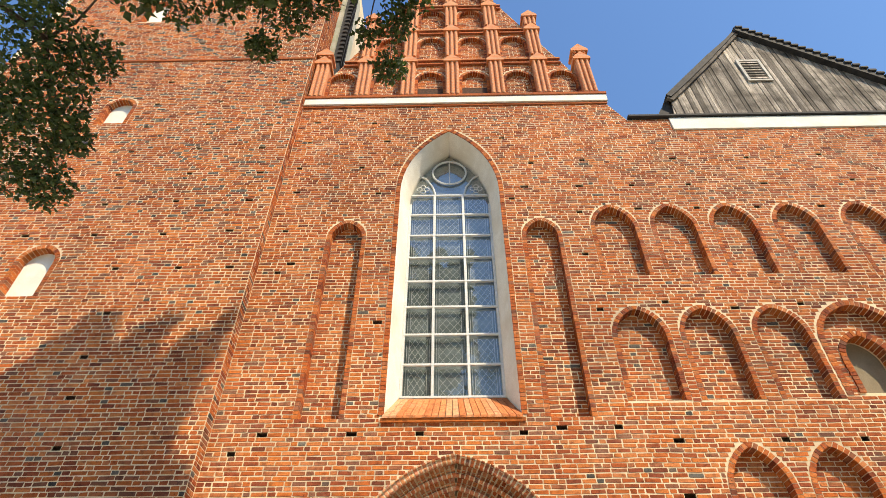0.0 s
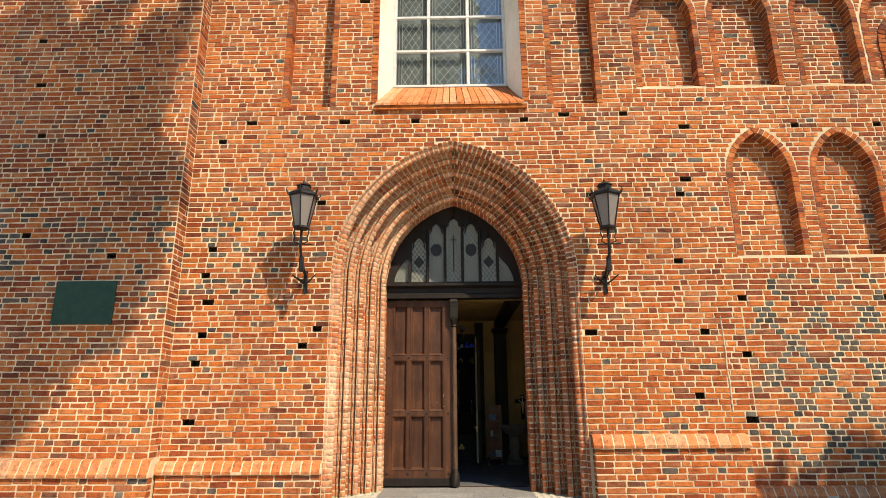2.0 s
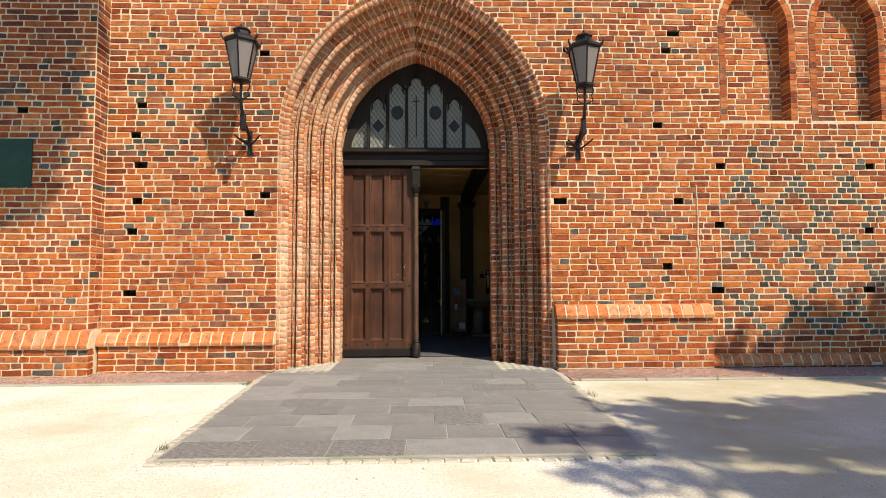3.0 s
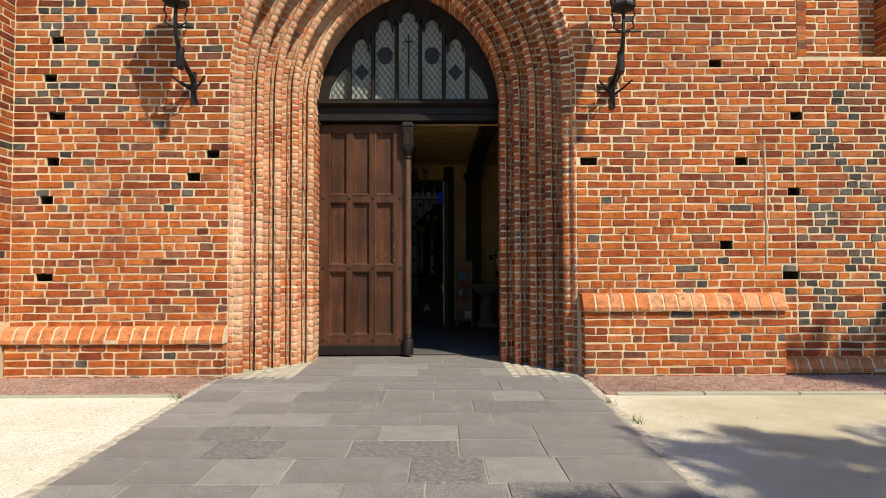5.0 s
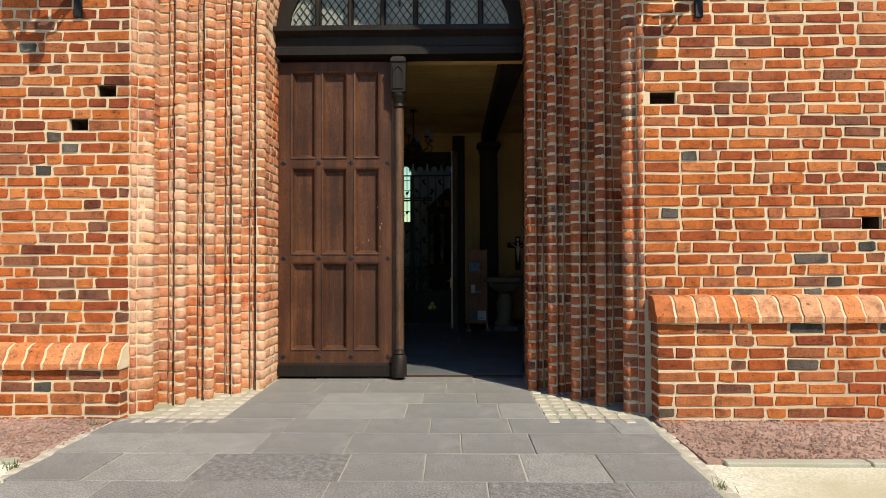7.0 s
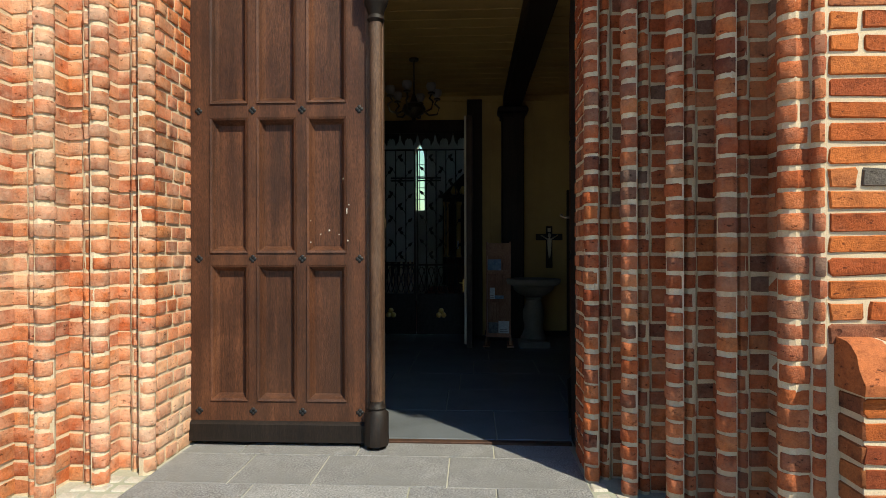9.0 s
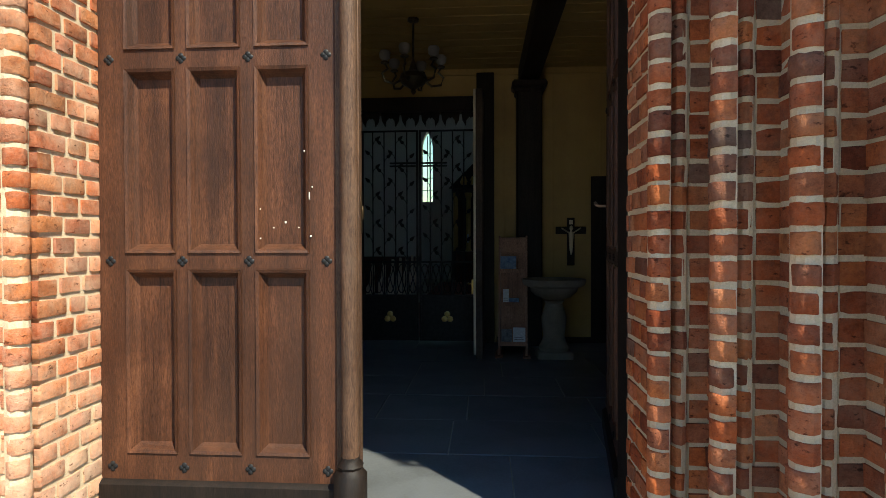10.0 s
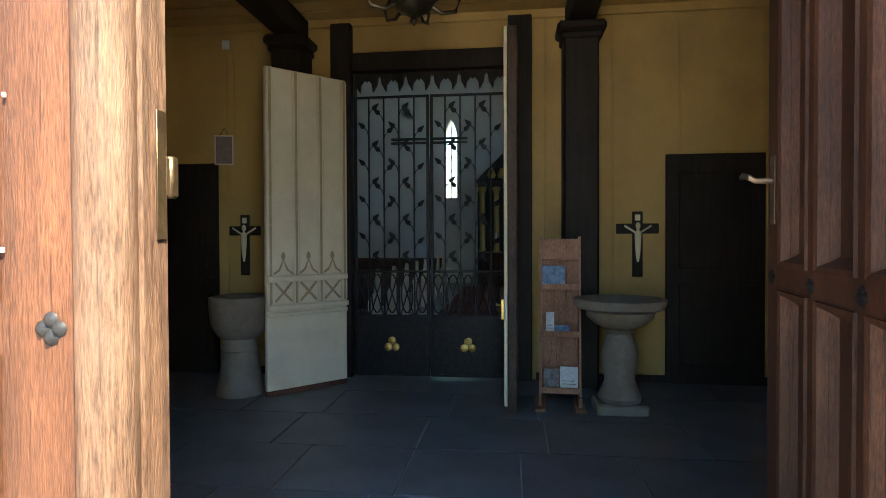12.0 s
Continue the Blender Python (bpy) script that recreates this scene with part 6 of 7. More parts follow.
def run(lo, hi, row):
    """Lengths of one course between lo and hi, two stretchers to a header."""
    out, x, k = [], lo, row % 3 + rng.randint(0, 1)
    while x < hi - 0.05:
        w = (0.282 if (k % 3 if rng.random() < 0.6 else k % 2) else 0.14) * rng.uniform(0.86, 1.1)
        if hi - x - w < 0.09:
            w = hi - x - JOINT if hi - x < 0.36 else (hi - x) / 2 - JOINT
        out.append((x + JOINT / 2, x + JOINT / 2 + w))
        x += w + JOINT
        k += 1
    return out


def courses(z0, z1, x0, x1, cut, keep, field=False):
    """Every brick of a wall: rows from z0 to z1 between x0 and x1 (functions of z), leaving out what cut(z) spans."""
    for row in range(int(round(z0 / COURSE)), int(round(z1 / COURSE))):
        zb = row * COURSE
        zm = zb + COURSE / 2
        gaps = sorted(c for c in cut(zm) if c)
        lo, end = x0(zm), x1(zm)
        for a, b in gaps + [(end, end)]:
            a2 = min(a, end)
            if a2 - lo > 0.06:
                mid = max(lo, min(a2, 4.98)) if field and 0.5 < zm < 3.1 else a2
                far = min(a2, 9.6) if field and 0.5 < zm < 3.1 else a2
                spans = [(p, q, None) for p, q in (run(lo, mid, row) if mid - lo > 0.06 else [])] + (lattice_run(mid, far, zm, row) if far - mid > 0.1 else [])
                spans += [(p, q, None) for p, q in (run(far, a2, row) if a2 - far > 0.06 else [])]
                for u0, u1, dark in spans:
                    keep(u0, u1, zb + JOINT / 2, zb + COURSE - JOINT / 2, row, *(() if dark is None else (dark,)))
            lo = max(lo, b)
            if lo >= end:
                break


def grown(poly, d, xc=None):
    xc = (min(p[0] for p in poly) + max(p[0] for p in poly)) / 2 if xc is None else xc
    zc = min(p[1] for p in poly)
    return [(x + (d if x > xc + 1e-6 else -d if x < xc - 1e-6 else 0), z + (d * 1.15 if z > zc + 1e-6 else 0)) for x, z in poly]


def burnt_front(u0, u1, z):
    x, short = (u0 + u1) / 2, u1 - u0 < 0.2
    p = 0.03 if short else 0.003
    if x < -3.0 and 2.9 < z < 4.9:
        p = 0.5 if short else 0.05
    elif x < -2.3 and 1.9 < z < 5.4 and short:
        p = 0.14
    elif x > 4.9 and 3.1 <= z < 3.6 and short:
        p = 0.5
    elif 1.7 < x < 5 and 0.6 < z < 1.4:
        p = 0.2 if short else 0.02
    return rng.random() < p


front = Geo()
singles = []
to_front = lambda u, v, w: (u, FACE - w, v)
_cut_front = [grown(WINDOW, 0.12), grown(RECESS, 0.13)] + [grown(p, 0.105) for p in NICHES] + FRONT_HOLES
BENCH = (2.26, 4.74)


def cut_front(z):
    c = [span(p, z) for p in _cut_front] + [span(PORTAL, z)]
    if z < 0.96:
        c.append((BENCH[0], BENCH[1]))
    if z < 0.58:
        c.append((-4.9, -2.12))
    if 6.9 < z < 7.32:
        c.append((-1.48, 1.48))
    return c


def keep_front(u0, u1, v0, v1, row, laid=None):
    dark = burnt_front(u0, u1, v0) if laid is None else laid and rng.random() < 0.93 or rng.random() < 0.03
    if v0 < 2.35 and (-3.75 < u0 < -2.1 or 2.1 < u0 < 3.75):
        singles.append((u0, u1, v0, v1, dark))
    else:
        brick(front, to_front, u0, u1, v0, v1, 1 if dark else 0)


def right_end(z):
    return 5.2 + 0.52 * (18.02 - z) if z > 17.1 else 17.0


courses(0.0, 18.0, lambda z: TOWER_X, right_end, cut_front, keep_front, True)
tagged(part("bricks", front, [BRICK, BURNT_BRICK], wall_front, fix=False, smooth=0), "weathered red bricks", kind="stuff")
niche = Geo()
for poly in NICHES:
    z0, z1 = min(p[1] for p in poly), max(p[1] for p in poly)
    def inside(z, poly=poly):
        return span(poly, z) or (0, 0)
    courses(z0, z1, lambda z, f=inside: f(z)[0] + 0.0, lambda z, f=inside: f(z)[1], lambda z: [], lambda u0, u1, v0, v1, row: brick(niche, lambda u, v, w: (u, FACE + 0.24 - w, v), u0, u1, v0, v1, 1 if rng.random() < 0.03 else 0))
_rz = arch(9.12, 0.6, 7.4, 8.4, 0.74, 6)
courses(7.4, 9.7, lambda z: (span(RECESS, z) or (0, 0))[0], lambda z: (span(RECESS, z) or (0, 0))[1], lambda z: [span(_rz, z)], lambda u0, u1, v0, v1, row: brick(niche, lambda u, v, w: (u, FACE + 0.24 - w, v), u0, u1, v0, v1, 0))
tagged(part("niche_bricks", niche, [BRICK, BURNT_BRICK], wall_front, fix=False, smooth=0), "red bricks at the back of the blind arches", kind="stuff")


def ring_blocks(g, poly, width, y0, y1, pitch=COURSE, closed=False, lip=0.008):
    """Blocks set along an outline, standing outwards from it by width and running from y0 back to y1."""
    pts = [Vector((x, z)) for x, z in poly]
    length = [0.0]
    for a, b in zip(pts, pts[1:]):
        length.append(length[-1] + (b - a).length)
    n = int(length[-1] / pitch)
    def at(d):
        d = min(max(d, 0.0), length[-1] - 1e-6)
        for k in range(len(pts) - 1):
            if length[k + 1] >= d:
                a, b = pts[k], pts[k + 1]
                t = (d - length[k]) / max(1e-9, length[k + 1] - length[k])
                dirn = (b - a).normalized()
                return a.lerp(b, t), Vector((-dirn.y, dirn.x))
    step = length[-1] / n
    for i in range(n):
        j = lambda s: rng.uniform(-s, s)
        (p0, n0), (p1, n1) = at(i * step + 0.008), at((i + 1) * step - 0.008)
        w = width * rng.uniform(0.93, 1.05)
        ya = y0 + j(0.003)
        q = [p0 - n0 * (lip + j(0.002)), p0 + n0 * w, p1 + n1 * w, p1 - n1 * (lip + j(0.002))]
        vs = [(a.x, ya, a.y) for a in q] + [(a.x, y1, a.y) for a in q]
        g.add(vs, [(0, 3, 2, 1), (0, 1, 5, 4), (1, 2, 6, 5), (2, 3, 7, 6), (3, 0, 4, 7)])


rings = Geo()
for poly in NICHES:
    ring_blocks(rings, poly, 0.105, FACE - 0.010, FACE + 0.24)
ring_blocks(rings, WINDOW, 0.115, FACE - 0.02, FACE + 0.012)
ring_blocks(rings, RECESS, 0.13, FACE - 0.012, FACE + 0.24)
ring_blocks(rings, arch(9.12, 0.47, 7.58, 8.4, 0.6, 6), 0.13, FACE + 0.2, FACE + 0.5)
tagged(part("arch_bricks", rings, BRICK, wall_front, smooth=0), "brick edging of the niches and the window", kind="stuff")
for _i in range(20):
    _g = Geo()
    xa, xb = -1.42 + 0.142 * _i, -1.42 + 0.142 * (_i + 1) - 0.014
    f = lambda x, y: x * (1 - 0.16 * (y - FACE) / 0.72)
    _g.add([(xa, FACE - 0.09, 7.02), (xb, FACE - 0.09, 7.02), (f(xb, GY), GY, 7.81), (f(xa, GY), GY, 7.81), (xa, FACE - 0.09, 6.97), (xb, FACE - 0.09, 6.97), (f(xb, GY), GY, 7.69), (f(xa, GY), GY, 7.69)],
           [(0, 1, 2, 3), (4, 5, 1, 0), (5, 6, 2, 1), (7, 4, 0, 3), (6, 7, 3, 2), (7, 6, 5, 4)])
    part("brick", _g, CAP, bpy.data.objects["window_1"], smooth=0)

# tower bricks
tower = Geo()
to_tower = lambda u, v, w: (u, TOWER_Y - w, v)
_cut_tower = [grown(p, 0.11) for p in TOWER_WINDOWS] + TOWER_HOLES


def keep_tower(u0, u1, v0, v1, row):
    p = 0.06 if u1 - u0 < 0.2 else 0.006
    if 2.9 < v0 < 4.9:
        p = 0.5 if u1 - u0 < 0.2 else 0.08
    elif v0 > 12.5:
        p = 0.2 if u1 - u0 < 0.2 else 0.05
    if 20.2 < v0 < 24 and -11 < u0 < -8 and abs((u0 + v0 * 0.9) % 1.6 - 0.8) < 0.09:
        p = 0.9
    brick(tower, to_tower, u0, u1, v0, v1, 1 if rng.random() < p else 0)


courses(0.7, 33.6, lambda z: -15.8, lambda z: TOWER_X, lambda z: [span(p, z) for p in _cut_tower], keep_tower)
courses(0.7, 28.0, lambda z: TOWER_Y, lambda z: FACE if z < 18.0 else 13.5, lambda z: [],
        lambda u0, u1, v0, v1, row: brick(tower, lambda u, v, w: (TOWER_X + w, u, v), u0, u1, v0, v1, 1 if rng.random() < 0.06 else 0))
for p in TOWER_WINDOWS:
    ring_blocks(tower, p, 0.11, TOWER_Y - 0.012, TOWER_Y + 0.2)
tagged(part("bricks", tower, [BRICK, BURNT_BRICK], wall_tower, fix=False, smooth=0), "weathered red and burnt dark bricks", kind="stuff")

# gable bricks
gb = Geo()
_cut_gable = [grown(p, 0.1) for p in ARCHES]
courses(18.6, 29.5, lambda z: GX - gable_half(z), lambda z: GX + gable_half(z), lambda z: [span(p, z) for p in _cut_gable],
        lambda u0, u1, v0, v1, row: brick(gb, lambda u, v, w: (u, GABLE_Y - w, v), u0, u1, v0, v1, 0))
for poly in ARCHES:
    courses(min(p[1] for p in poly), max(p[1] for p in poly), lambda z, q=poly: (span(q, z) or (0, 0))[0], lambda z, q=poly: (span(q, z) or (0, 0))[1], lambda z: [],
            lambda u0, u1, v0, v1, row: brick(gb, lambda u, v, w: (u, GABLE_Y + 0.16 - w, v), u0, u1, v0, v1, 0))
    ring_blocks(gb, poly, 0.1, GABLE_Y - 0.012, GABLE_Y + 0.16)
tagged(part("bricks", gb, BRICK, gable, fix=False, smooth=0), "red gable bricks", kind="stuff")

# plinths: a brick bench on one side, low plinths elsewhere
def plinth(x0, x1, y_front, y_back, z_cap, z_top, parent, first_u=None):
    core = Geo()
    core.box(x0 + 0.012, x1 - 0.012, y_front + 0.012, y_back, -0.4, z_cap)
    part("mortar_bed", core, MORTAR, parent, smooth=0)
    many = Geo()
    for row in range(0, int(z_cap / COURSE) + 1):
        zb = z_cap - (row + 1) * COURSE
        if zb < -0.12:
            break
        for u0, u1 in run(x0, x1, row):
            brick(many, lambda u, v, w: (u, y_front + 0.012 - w, v), u0, u1, zb + JOINT / 2, zb + COURSE - JOINT / 2, 1 if rng.random() < (0.2 if u1 - u0 < 0.2 else 0.03) else 0)
        for side, xs in ((-1, x0 + 0.012), (1, x1 - 0.012)):
            for u0, u1 in run(y_front, y_back, row):
                if side < 0:
                    brick(many, lambda u, v, w: (xs - w, y_front + y_back - u, v), u0, u1, zb + JOINT / 2, zb + COURSE - JOINT / 2, 0)
                else:
                    brick(many, lambda u, v, w: (xs + w, u, v), u0, u1, zb + JOINT / 2, zb + COURSE - JOINT / 2, 0)
    tagged(part("bricks", many, [BRICK, BURNT_BRICK], parent, fix=False, smooth=0), kind="stuff")
    n = max(1, int((x1 - x0) / 0.157))
    step = (x1 - x0 + 0.03) / n
    prof = [(y_front - 0.035, z_cap + 0.005), (y_front - 0.04, z_cap + 0.05), (y_front - 0.02, z_cap + 0.075), (y_front + 0.0, z_cap + 0.11), (y_front + 0.015, z_cap + 0.16),
            (y_front + 0.05, z_top - 0.015), (y_front + 0.08, z_top), (y_back, z_top + 0.01), (y_back, z_cap + 0.005)]
    g = Geo()
    g.prism(prof, 0.0, step - 0.024, "x")
    me = make_mesh("cap", g, CAP, True, 30)
    for i in range(n):
        ob = new("brick", me)
        ob.parent = parent
        ob.matrix_basis = pose(x0 - 0.015 + i * step + rng.uniform(-0.003, 0.003), rng.uniform(-0.004, 0.004), rng.uniform(-0.004, 0.004), 0, 0, 0)
    g = Geo()
    g.prism([(y + 0.004 if y < y_back else y, z - 0.004) for y, z in prof], x0 - 0.005, x1 + 0.005, "x")
    part("mortar_bed", g, MORTAR, parent, smooth=0)


bench = tagged(new("plinth_bench"), "projecting brick plinth with moulded orange cap bricks", "plinth", kind="structure")
plinth(BENCH[0], BENCH[1], FACE - 0.16, FACE + 0.02, 0.78, 0.99, bench)
low_left = tagged(new("plinth_low"), "low brick plinth with sloping orange cap bricks", "plinth", kind="structure")
plinth(TOWER_X + 0.02, -2.13, FACE - 0.12, FACE + 0.02, 0.40, 0.60, low_left)
low_right = tagged(new("plinth_low"), "low moulded brick course at the foot of the aisle wall", "plinth", kind="structure")
plinth(BENCH[1] + 0.01, 16.5, FACE - 0.10, FACE + 0.02, 0.02, 0.20, low_right)
low_tower = tagged(new("plinth_tower"), "brick plinth round the foot of the tower", "plinth", kind="structure")
plinth(-15.0, TOWER_X + 0.1, TOWER_Y - 0.14, TOWER_Y + 0.02, 0.40, 0.66, low_tower)

_g = Geo()
_g.tube([(4.60 + 0.03 * noise.noise((0.0, 1.9 * q, 5.0)), FACE - 0.008, 1.35 + 0.12 * q) for q in range(14)], 0.014, 0.012, 5)
part("repair_joint", _g, MORTAR, wall_front, "pale mortar line of an old repair")

# single bricks beside the portal, within reach of the path
for u0, u1, v0, v1, dark in singles:
    g = Geo()
    w, h = (u1 - u0) / 2, (v1 - v0) / 2
    brick(g, lambda u, v, q: (u, -q, v), -w, w, -h, h, 0, 0.002)
    ob = part("brick", g, BURNT_ONE if dark else BRICK_ONE, wall_front, fix=False, smooth=0)
    ob.matrix_basis = pose((u0 + u1) / 2, FACE, (v0 + v1) / 2, 0, rng.uniform(-0.6, 0.6), 0)

# moulded bricks of the portal
def worn_brick(g, prof, s, a0, a1, wob):
    """One moulded brick between two heights or angles, its ends rounded and its face uneven."""
    mu, my = sum(p[0] for p in prof) / len(prof), sum(p[1] for p in prof) / len(prof)
    n, vs, fs, d = len(prof), [], [], 0.09 * (a1 - a0)
    lump = [(rng.uniform(-wob, wob), rng.uniform(-wob, wob)) for _ in prof]
    for a, inset in ((a0, 0.035), (a0 + d, 0.0), (a1 - d, 0.0), (a1, 0.035)):
        for (u, y), (du, dy) in zip(prof, lump):
            x, z = portal_point(u + (mu - u) * inset + du + rng.uniform(-0.0015, 0.0015), s, a)
            vs.append((x, y + (my - y) * inset + dy + rng.uniform(-0.0015, 0.0015), z + rng.uniform(-0.003, 0.003)))
    for k in range(3):
        fs += [(k * n + i, k * n + (i + 1) % n, (k + 1) * n + (i + 1) % n, (k + 1) * n + i) for i in range(n)]
    fs += [tuple(range(n)), tuple(range(3 * n, 4 * n))]
    g.add(vs, fs, 0)


for s in (-1, 1):
    joined = Geo()
    for k in range(5):
        prof = order_profile(k)
        u0, y0 = ORDERS[k]
        if k < 4:
            inner = prof[:19] + [(u0 + 0.132, y0 + 0.27)]
            outer = [(u0 + 0.146, y0 + 0.27), (u0 + 0.146, y0 + 0.055)] + prof[20:]
        else:
            inner = prof[:13] + [(u0 + 0.072, y0 + 0.27)]
            outer = [(u0 + 0.080, y0 + 0.27), (u0 + 0.080, y0 - 0.034)] + prof[13:]
        whole, short = [], []
        # left side gets the copy with sunlight in its colour, right the plain brick
        for q in range(6):
            for shape, bag in ((prof, whole), (inner, short)):
                g = Geo()
                worn_brick(g, shape, s, 0.0, COURSE - rng.uniform(0.019, 0.029), 0.0045)
                bag.append(make_mesh("moulded_brick", g, PORTAL_ONE if s > 0 else LIMED_SUNLIT_ONE, True, 50))
        for row in range(int(PZ / COURSE)):
            split = (row + k) % 2 or rng.random() < 0.6
            if row < 29:
                ob = new("brick", (short if split else whole)[rng.randint(0, 5)])
                ob.parent = portal
                ob.matrix_basis = pose(rng.uniform(-0.004, 0.004), rng.uniform(-0.005, 0.003), row * COURSE + 0.012 + rng.uniform(-0.004, 0.004))
            else:
                worn_brick(joined, inner if split else prof, s, row * COURSE + rng.uniform(0.008, 0.015), (row + 1) * COURSE - rng.uniform(0.009, 0.016), 0.005)
            if split:
                worn_brick(joined, outer, s, row * COURSE + rng.uniform(0.005, 0.011), (row + 1) * COURSE - rng.uniform(0.006, 0.012), 0.003)
        u_mid = ORDERS[k][0] + 0.06
        start = int(PZ / COURSE) * COURSE
        worn_brick(joined, prof, s, start + 0.008, PZ - 0.004, 0.004)
        ang = portal_top(u_mid) - PZ
        n = int(ang * (PH + PC + u_mid) / COURSE)
        for i in range(n):
            a0, a1 = PZ + ang * i / n + rng.uniform(0.004, 0.0075), PZ + ang * (i + 1) / n - rng.uniform(0.004, 0.0075)
            if (i + k) % 2:
                worn_brick(joined, inner, s, a0, a1, 0.0045)
                worn_brick(joined, outer, s, a0 + 0.001, a1, 0.0045)
            else:
                worn_brick(joined, prof, s, a0, a1, 0.0045)
    # plain bricks of the inner reveal
    def reveal(a0, a1, row, back):
        d1, d2 = rng.uniform(-0.025, 0.025), rng.uniform(-0.03, 0.03)
        cuts = (11.785, 11.99 + d1, 12.14 + d2, back) if row % 2 else (11.785, 11.91 + d1, 12.06 + d2, back)
        for ya, yb in zip(cuts, cuts[1:]):
            if yb - ya > 0.04:
                sh = rng.uniform(-0.0025, 0.0025) if a1 <= PZ else 0.0
                worn_brick(joined, [(-0.005, yb - 0.013), (-0.008, yb - 0.02), (-0.008, ya + 0.02), (-0.005, ya + 0.013), (0.12, ya + 0.011), (0.12, yb - 0.011)], s, a0 + sh, a1 + sh, 0.003)
    for row in range(int(PZ / COURSE)):
        reveal(row * COURSE + 0.012, (row + 1) * COURSE - 0.013, row, 12.3 if s < 0 else 12.155)
    ang = portal_top(0.05) - PZ
    n = int(ang * (PH + PC) / COURSE)
    for i in range(n):
        reveal(PZ + ang * i / n + 0.007, PZ + ang * (i + 1) / n - 0.007, i, 12.16)
    tagged(part("arch_bricks", joined, PORTAL_BRICK if s > 0 else LIMED_SUNLIT_BRICK, portal, smooth=50), "moulded bricks of the pointed arch", kind="stuff")

# paving slabs
PAVE = bpy.data.objects["pavement"]


def edge_l(y):
    return -1.84 - 0.07 * (y - 6.3) / 1.0 if y < 10.7 else -2.12


def edge_r(y):
    return 1.97 + 0.045 * (y - 6.3)


y, row = 6.24, 0
while y < 12.28:
    h = rng.choice((0.40, 0.44, 0.48))
    if y + h > 12.15:
        h = 12.3 - y
    ym = y + h / 2
    lo, hi = edge_l(ym), edge_r(ym)
    if y + h > 10.78:
        lo, hi = -1.28, 1.37
    x = lo
    first = rng.uniform(0.3, 0.8)
    while x < hi - 0.05:
        w = first if x == lo else rng.choice((0.5, 0.62, 0.8, 0.92))
        if hi - x - w < 0.25:
            w = hi - x
        g = Geo()
        g.box(-w / 2 + 0.004, w / 2 - 0.004, -h / 2 + 0.004, h / 2 - 0.004, -0.06, 0.0, 0.004)
        ob = part("slab", g, rng.choices(PAVERS, (7, 1.3, 2))[0], PAVE, smooth=0)
        ob.matrix_basis = pose(x + w / 2, ym, rng.uniform(-0.004, 0.003), rng.uniform(-0.12, 0.12), rng.uniform(-0.12, 0.12), 0)
        x += w
    y += h
    row += 1


def sett(x, y, w, d, turn=0.0, z=0.0):
    g = Geo()
    g.box(-w / 2, w / 2, -d / 2, d / 2, -0.08, 0.0, min(w, d) * 0.14)
    g.v = [(a + rng.uniform(-0.006, 0.006), b + rng.uniform(-0.006, 0.006), c + rng.uniform(-0.004, 0.004)) for a, b, c in g.v]
    ob = part("sett", g, SETT, PAVE, smooth=0)
    ob.matrix_basis = pose(x, y, z + rng.uniform(-0.006, 0.004), rng.uniform(-2, 2), rng.uniform(-2, 2), turn)


y = 6.3
while y < 10.45:
    d = rng.uniform(0.1, 0.16)
    sett(edge_l(y) - 0.06, y, rng.uniform(0.08, 0.11), d - 0.015, rng.uniform(-4, 4), -0.01)
    sett(edge_r(y) + 0.06, y, rng.uniform(0.08, 0.11), d - 0.015, rng.uniform(-4, 4), -0.01)
    y += d
x = -1.85
while x < 2.0:
    sett(x, 6.16, 0.11, 0.09, rng.uniform(-4, 4), -0.012)
    x += 0.125
for s in (-1, 1):
    for j in range(10):
        y = 10.60 + 0.125 * j
        reach = 2.1 - max(0.0, y - 10.85) * 0.78 - (0.0 if s > 0 else 0.04)
        x = 1.42 if s > 0 else 1.33
        while x < reach:
            sett(s * x, y, 0.105, 0.108, rng.uniform(-6, 6), 0.0)
            x += 0.12
KX = bpy.data.objects["pavement"]
for s, a, b in ((-1, -15.0, -2.25), (1, 2.35, 16.0)):
    x = a
    while x < b:
        w = min(rng.uniform(0.9, 1.05), b - x)
        g = Geo()
        g.box(-w / 2 + 0.006, w / 2 - 0.006, -0.04, 0.04, -0.15, 0.0, 0.008)
        ob = part("kerbstone", g, KERB, KX, smooth=0)
        ob.matrix_basis = pose(x + w / 2, 9.72, -0.004 + rng.uniform(-0.004, 0.003), 0, 0, rng.uniform(-0.4, 0.4))
        x += w

# gravel grains and stray pebbles
grains = Geo()
for _ in range(9000):
    left = rng.random() < 0.42
    x = rng.uniform(-6.5, -2.15) if left else rng.uniform(2.25, 8.5)
    y = rng.uniform(9.77, 10.68 if not left else 10.7)
    s = rng.uniform(0.006, 0.016)
    a = rng.uniform(0, 6.28)
    ca, sa = math.cos(a) * s, math.sin(a) * s
    grains.add([(x + ca, y + sa, -0.008), (x - sa, y + ca, -0.008), (x - ca, y - sa, -0.008), (x + sa, y - ca, -0.008), (x, y, -0.008 + s * rng.uniform(0.6, 1.0))],
               [(0, 1, 4), (1, 2, 4), (2, 3, 4), (3, 0, 4)])
tagged(part("gravel", grains, PEBBLE, fix=False, smooth=0), "pinkish granite gravel by the wall", "gravel", kind="stuff")
litter = Geo()
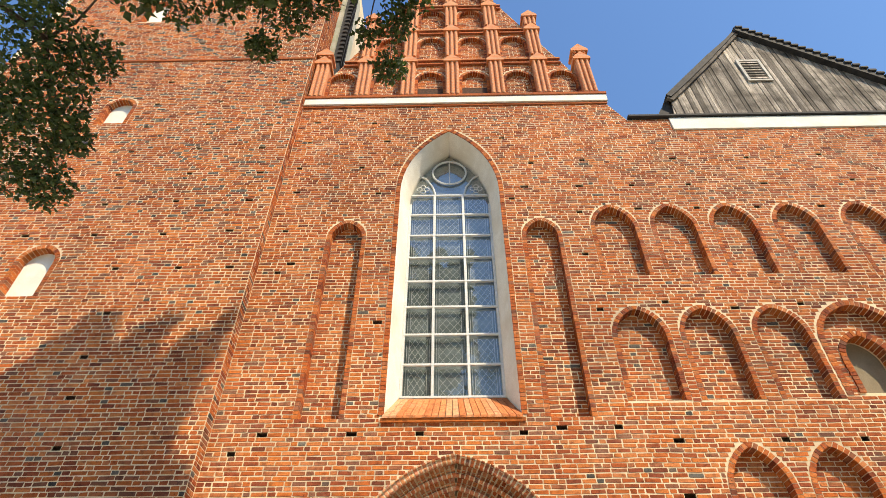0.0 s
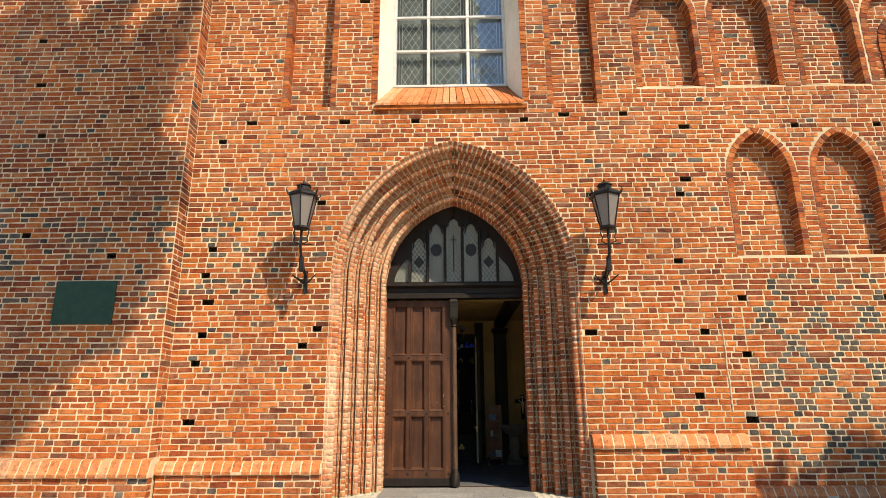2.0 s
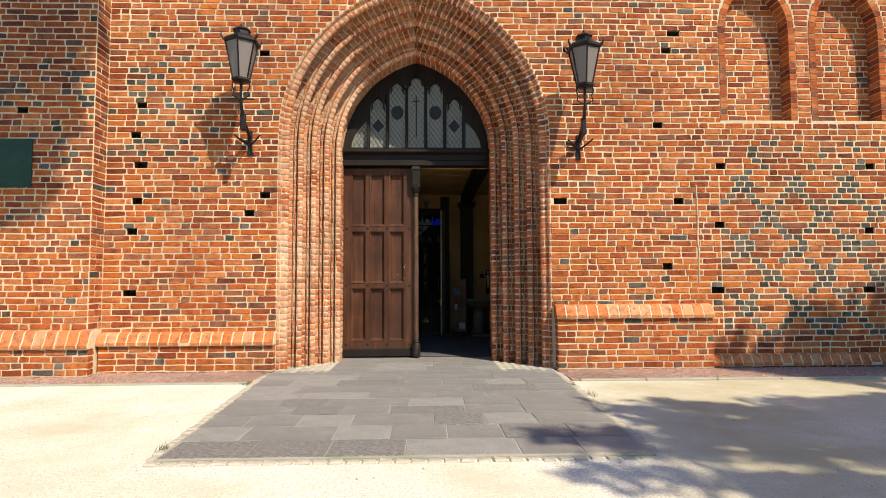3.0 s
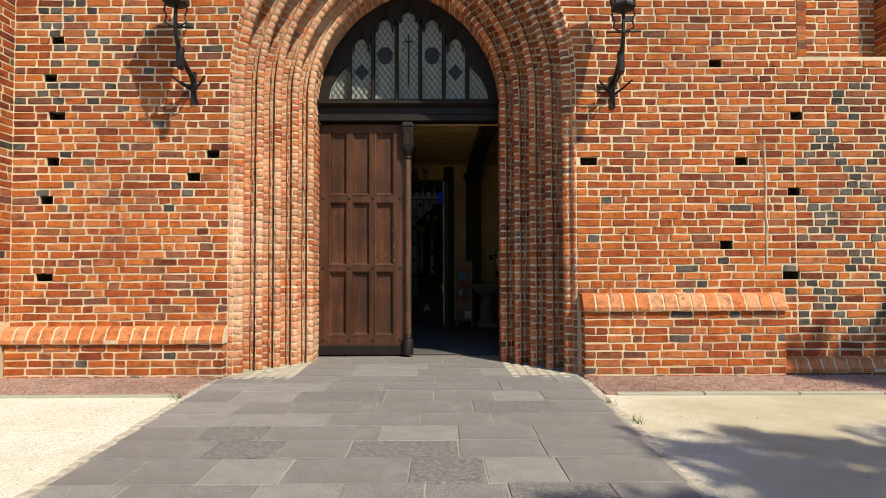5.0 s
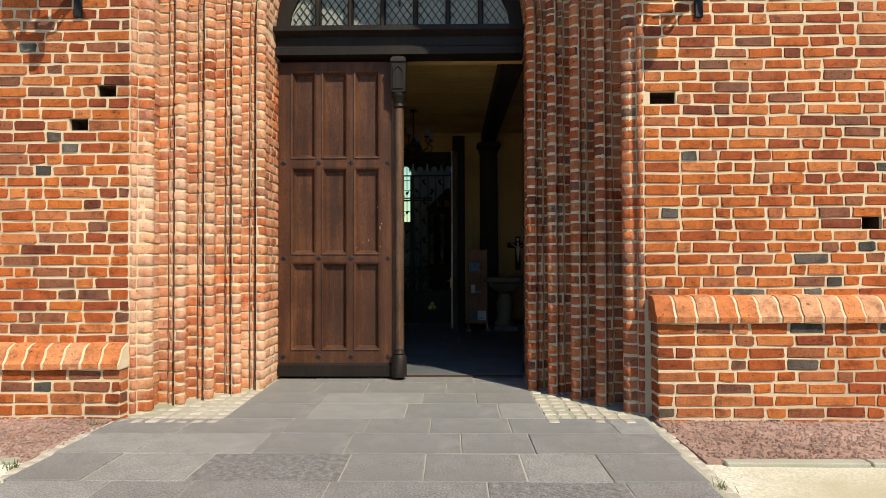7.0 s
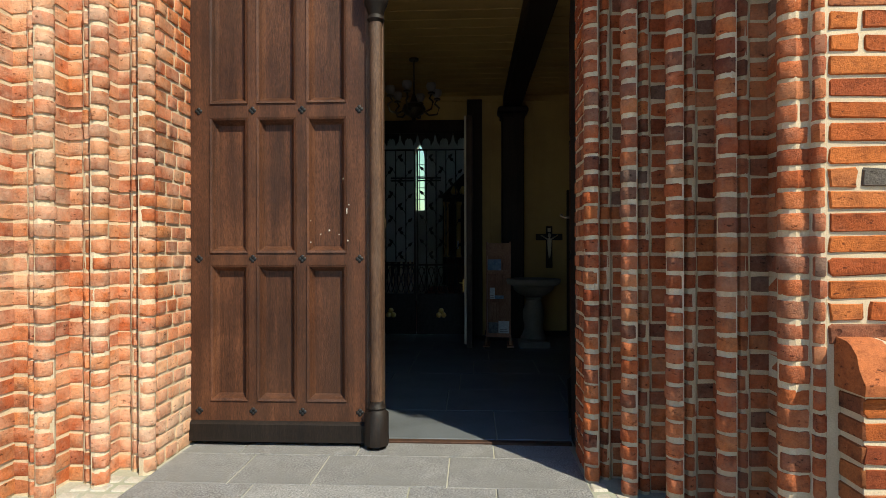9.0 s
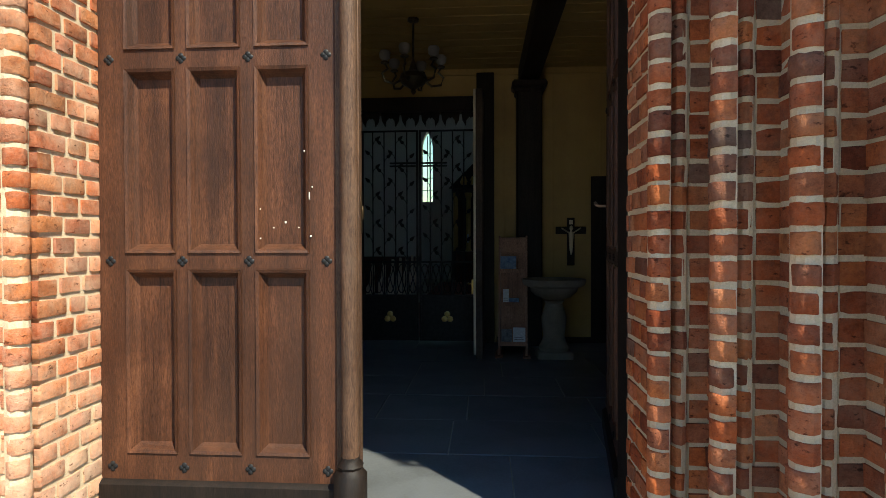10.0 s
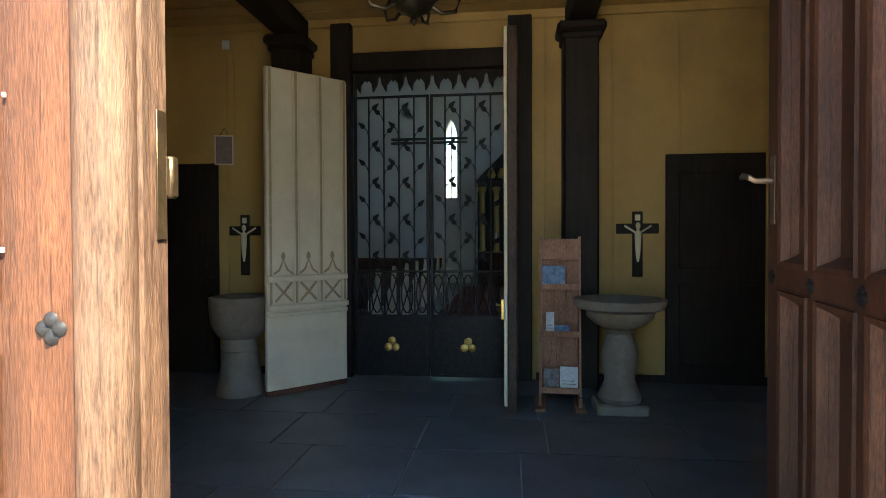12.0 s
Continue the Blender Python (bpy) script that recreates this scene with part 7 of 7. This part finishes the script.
for _ in range(2600):
    x, y = rng.uniform(-7, 7), rng.uniform(3.5, 9.66)
    if edge_l(y) - 0.1 < x < edge_r(y) + 0.1 and y > 6.1:
        continue
    s = rng.uniform(0.004, 0.012) * (2 if rng.random() < 0.03 else 1)
    z = -0.03 + 0.025 * noise.noise((x * 0.4, y * 0.4, 0)) - 0.004
    litter.add([(x + s, y, z), (x, y + s, z), (x - s, y, z), (x, y - s, z), (x, y, z + s * 0.9)], [(0, 1, 4), (1, 2, 4), (2, 3, 4), (3, 0, 4)])
tagged(part("pebbles", litter, SETT, fix=False, smooth=0), "small stones strewn on the sandy ground", "pebbles", kind="stuff")
GRASS = surface("grass", (0.05, 0.08, 0.02), (0.10, 0.14, 0.04), 20, 90, 0.8, 0, 0)
for x, y in ((-2.2, 9.6), (-1.93, 6.5), (2.18, 8.6), (2.15, 9.3), (-2.22, 10.5)):
    g = Geo()
    for _ in range(26):
        a, h = rng.uniform(0, 6.28), rng.uniform(0.03, 0.1)
        px, py = rng.gauss(0, 0.03), rng.gauss(0, 0.03)
        g.add([(px - 0.003, py, -0.03), (px + 0.003, py, -0.03), (px + 0.5 * h * math.cos(a), py + 0.5 * h * math.sin(a), h - 0.03)], [(0, 1, 2)])
    t = thing("grass_tuft", (x, y, 0), "small tuft of grass growing in the joint of the paving", "grass", "grass tufts")
    part("blades", g, GRASS, t, fix=False, smooth=0)

# flagstones of the vestibule
y, row = 12.37, 0
while y < 17.0:
    h = 0.72
    x = -3.9 - 0.4 * (row % 2)
    while x < 3.9:
        w = rng.choice((0.72, 0.9, 1.05))
        xa, xb = max(x, -3.89), min(x + w, 3.89)
        if xb - xa > 0.1:
            g = Geo()
            g.box(-(xb - xa) / 2 + 0.004, (xb - xa) / 2 - 0.004, -h / 2 + 0.004, h / 2 - 0.004, 0.001, 0.012, 0.003)
            ob = part("flagstone", g, SLATE, floor, smooth=0)
            ob.matrix_basis = pose((xa + xb) / 2, y + h / 2, rng.uniform(-0.001, 0.002))
        x += w
    y += h
    row += 1
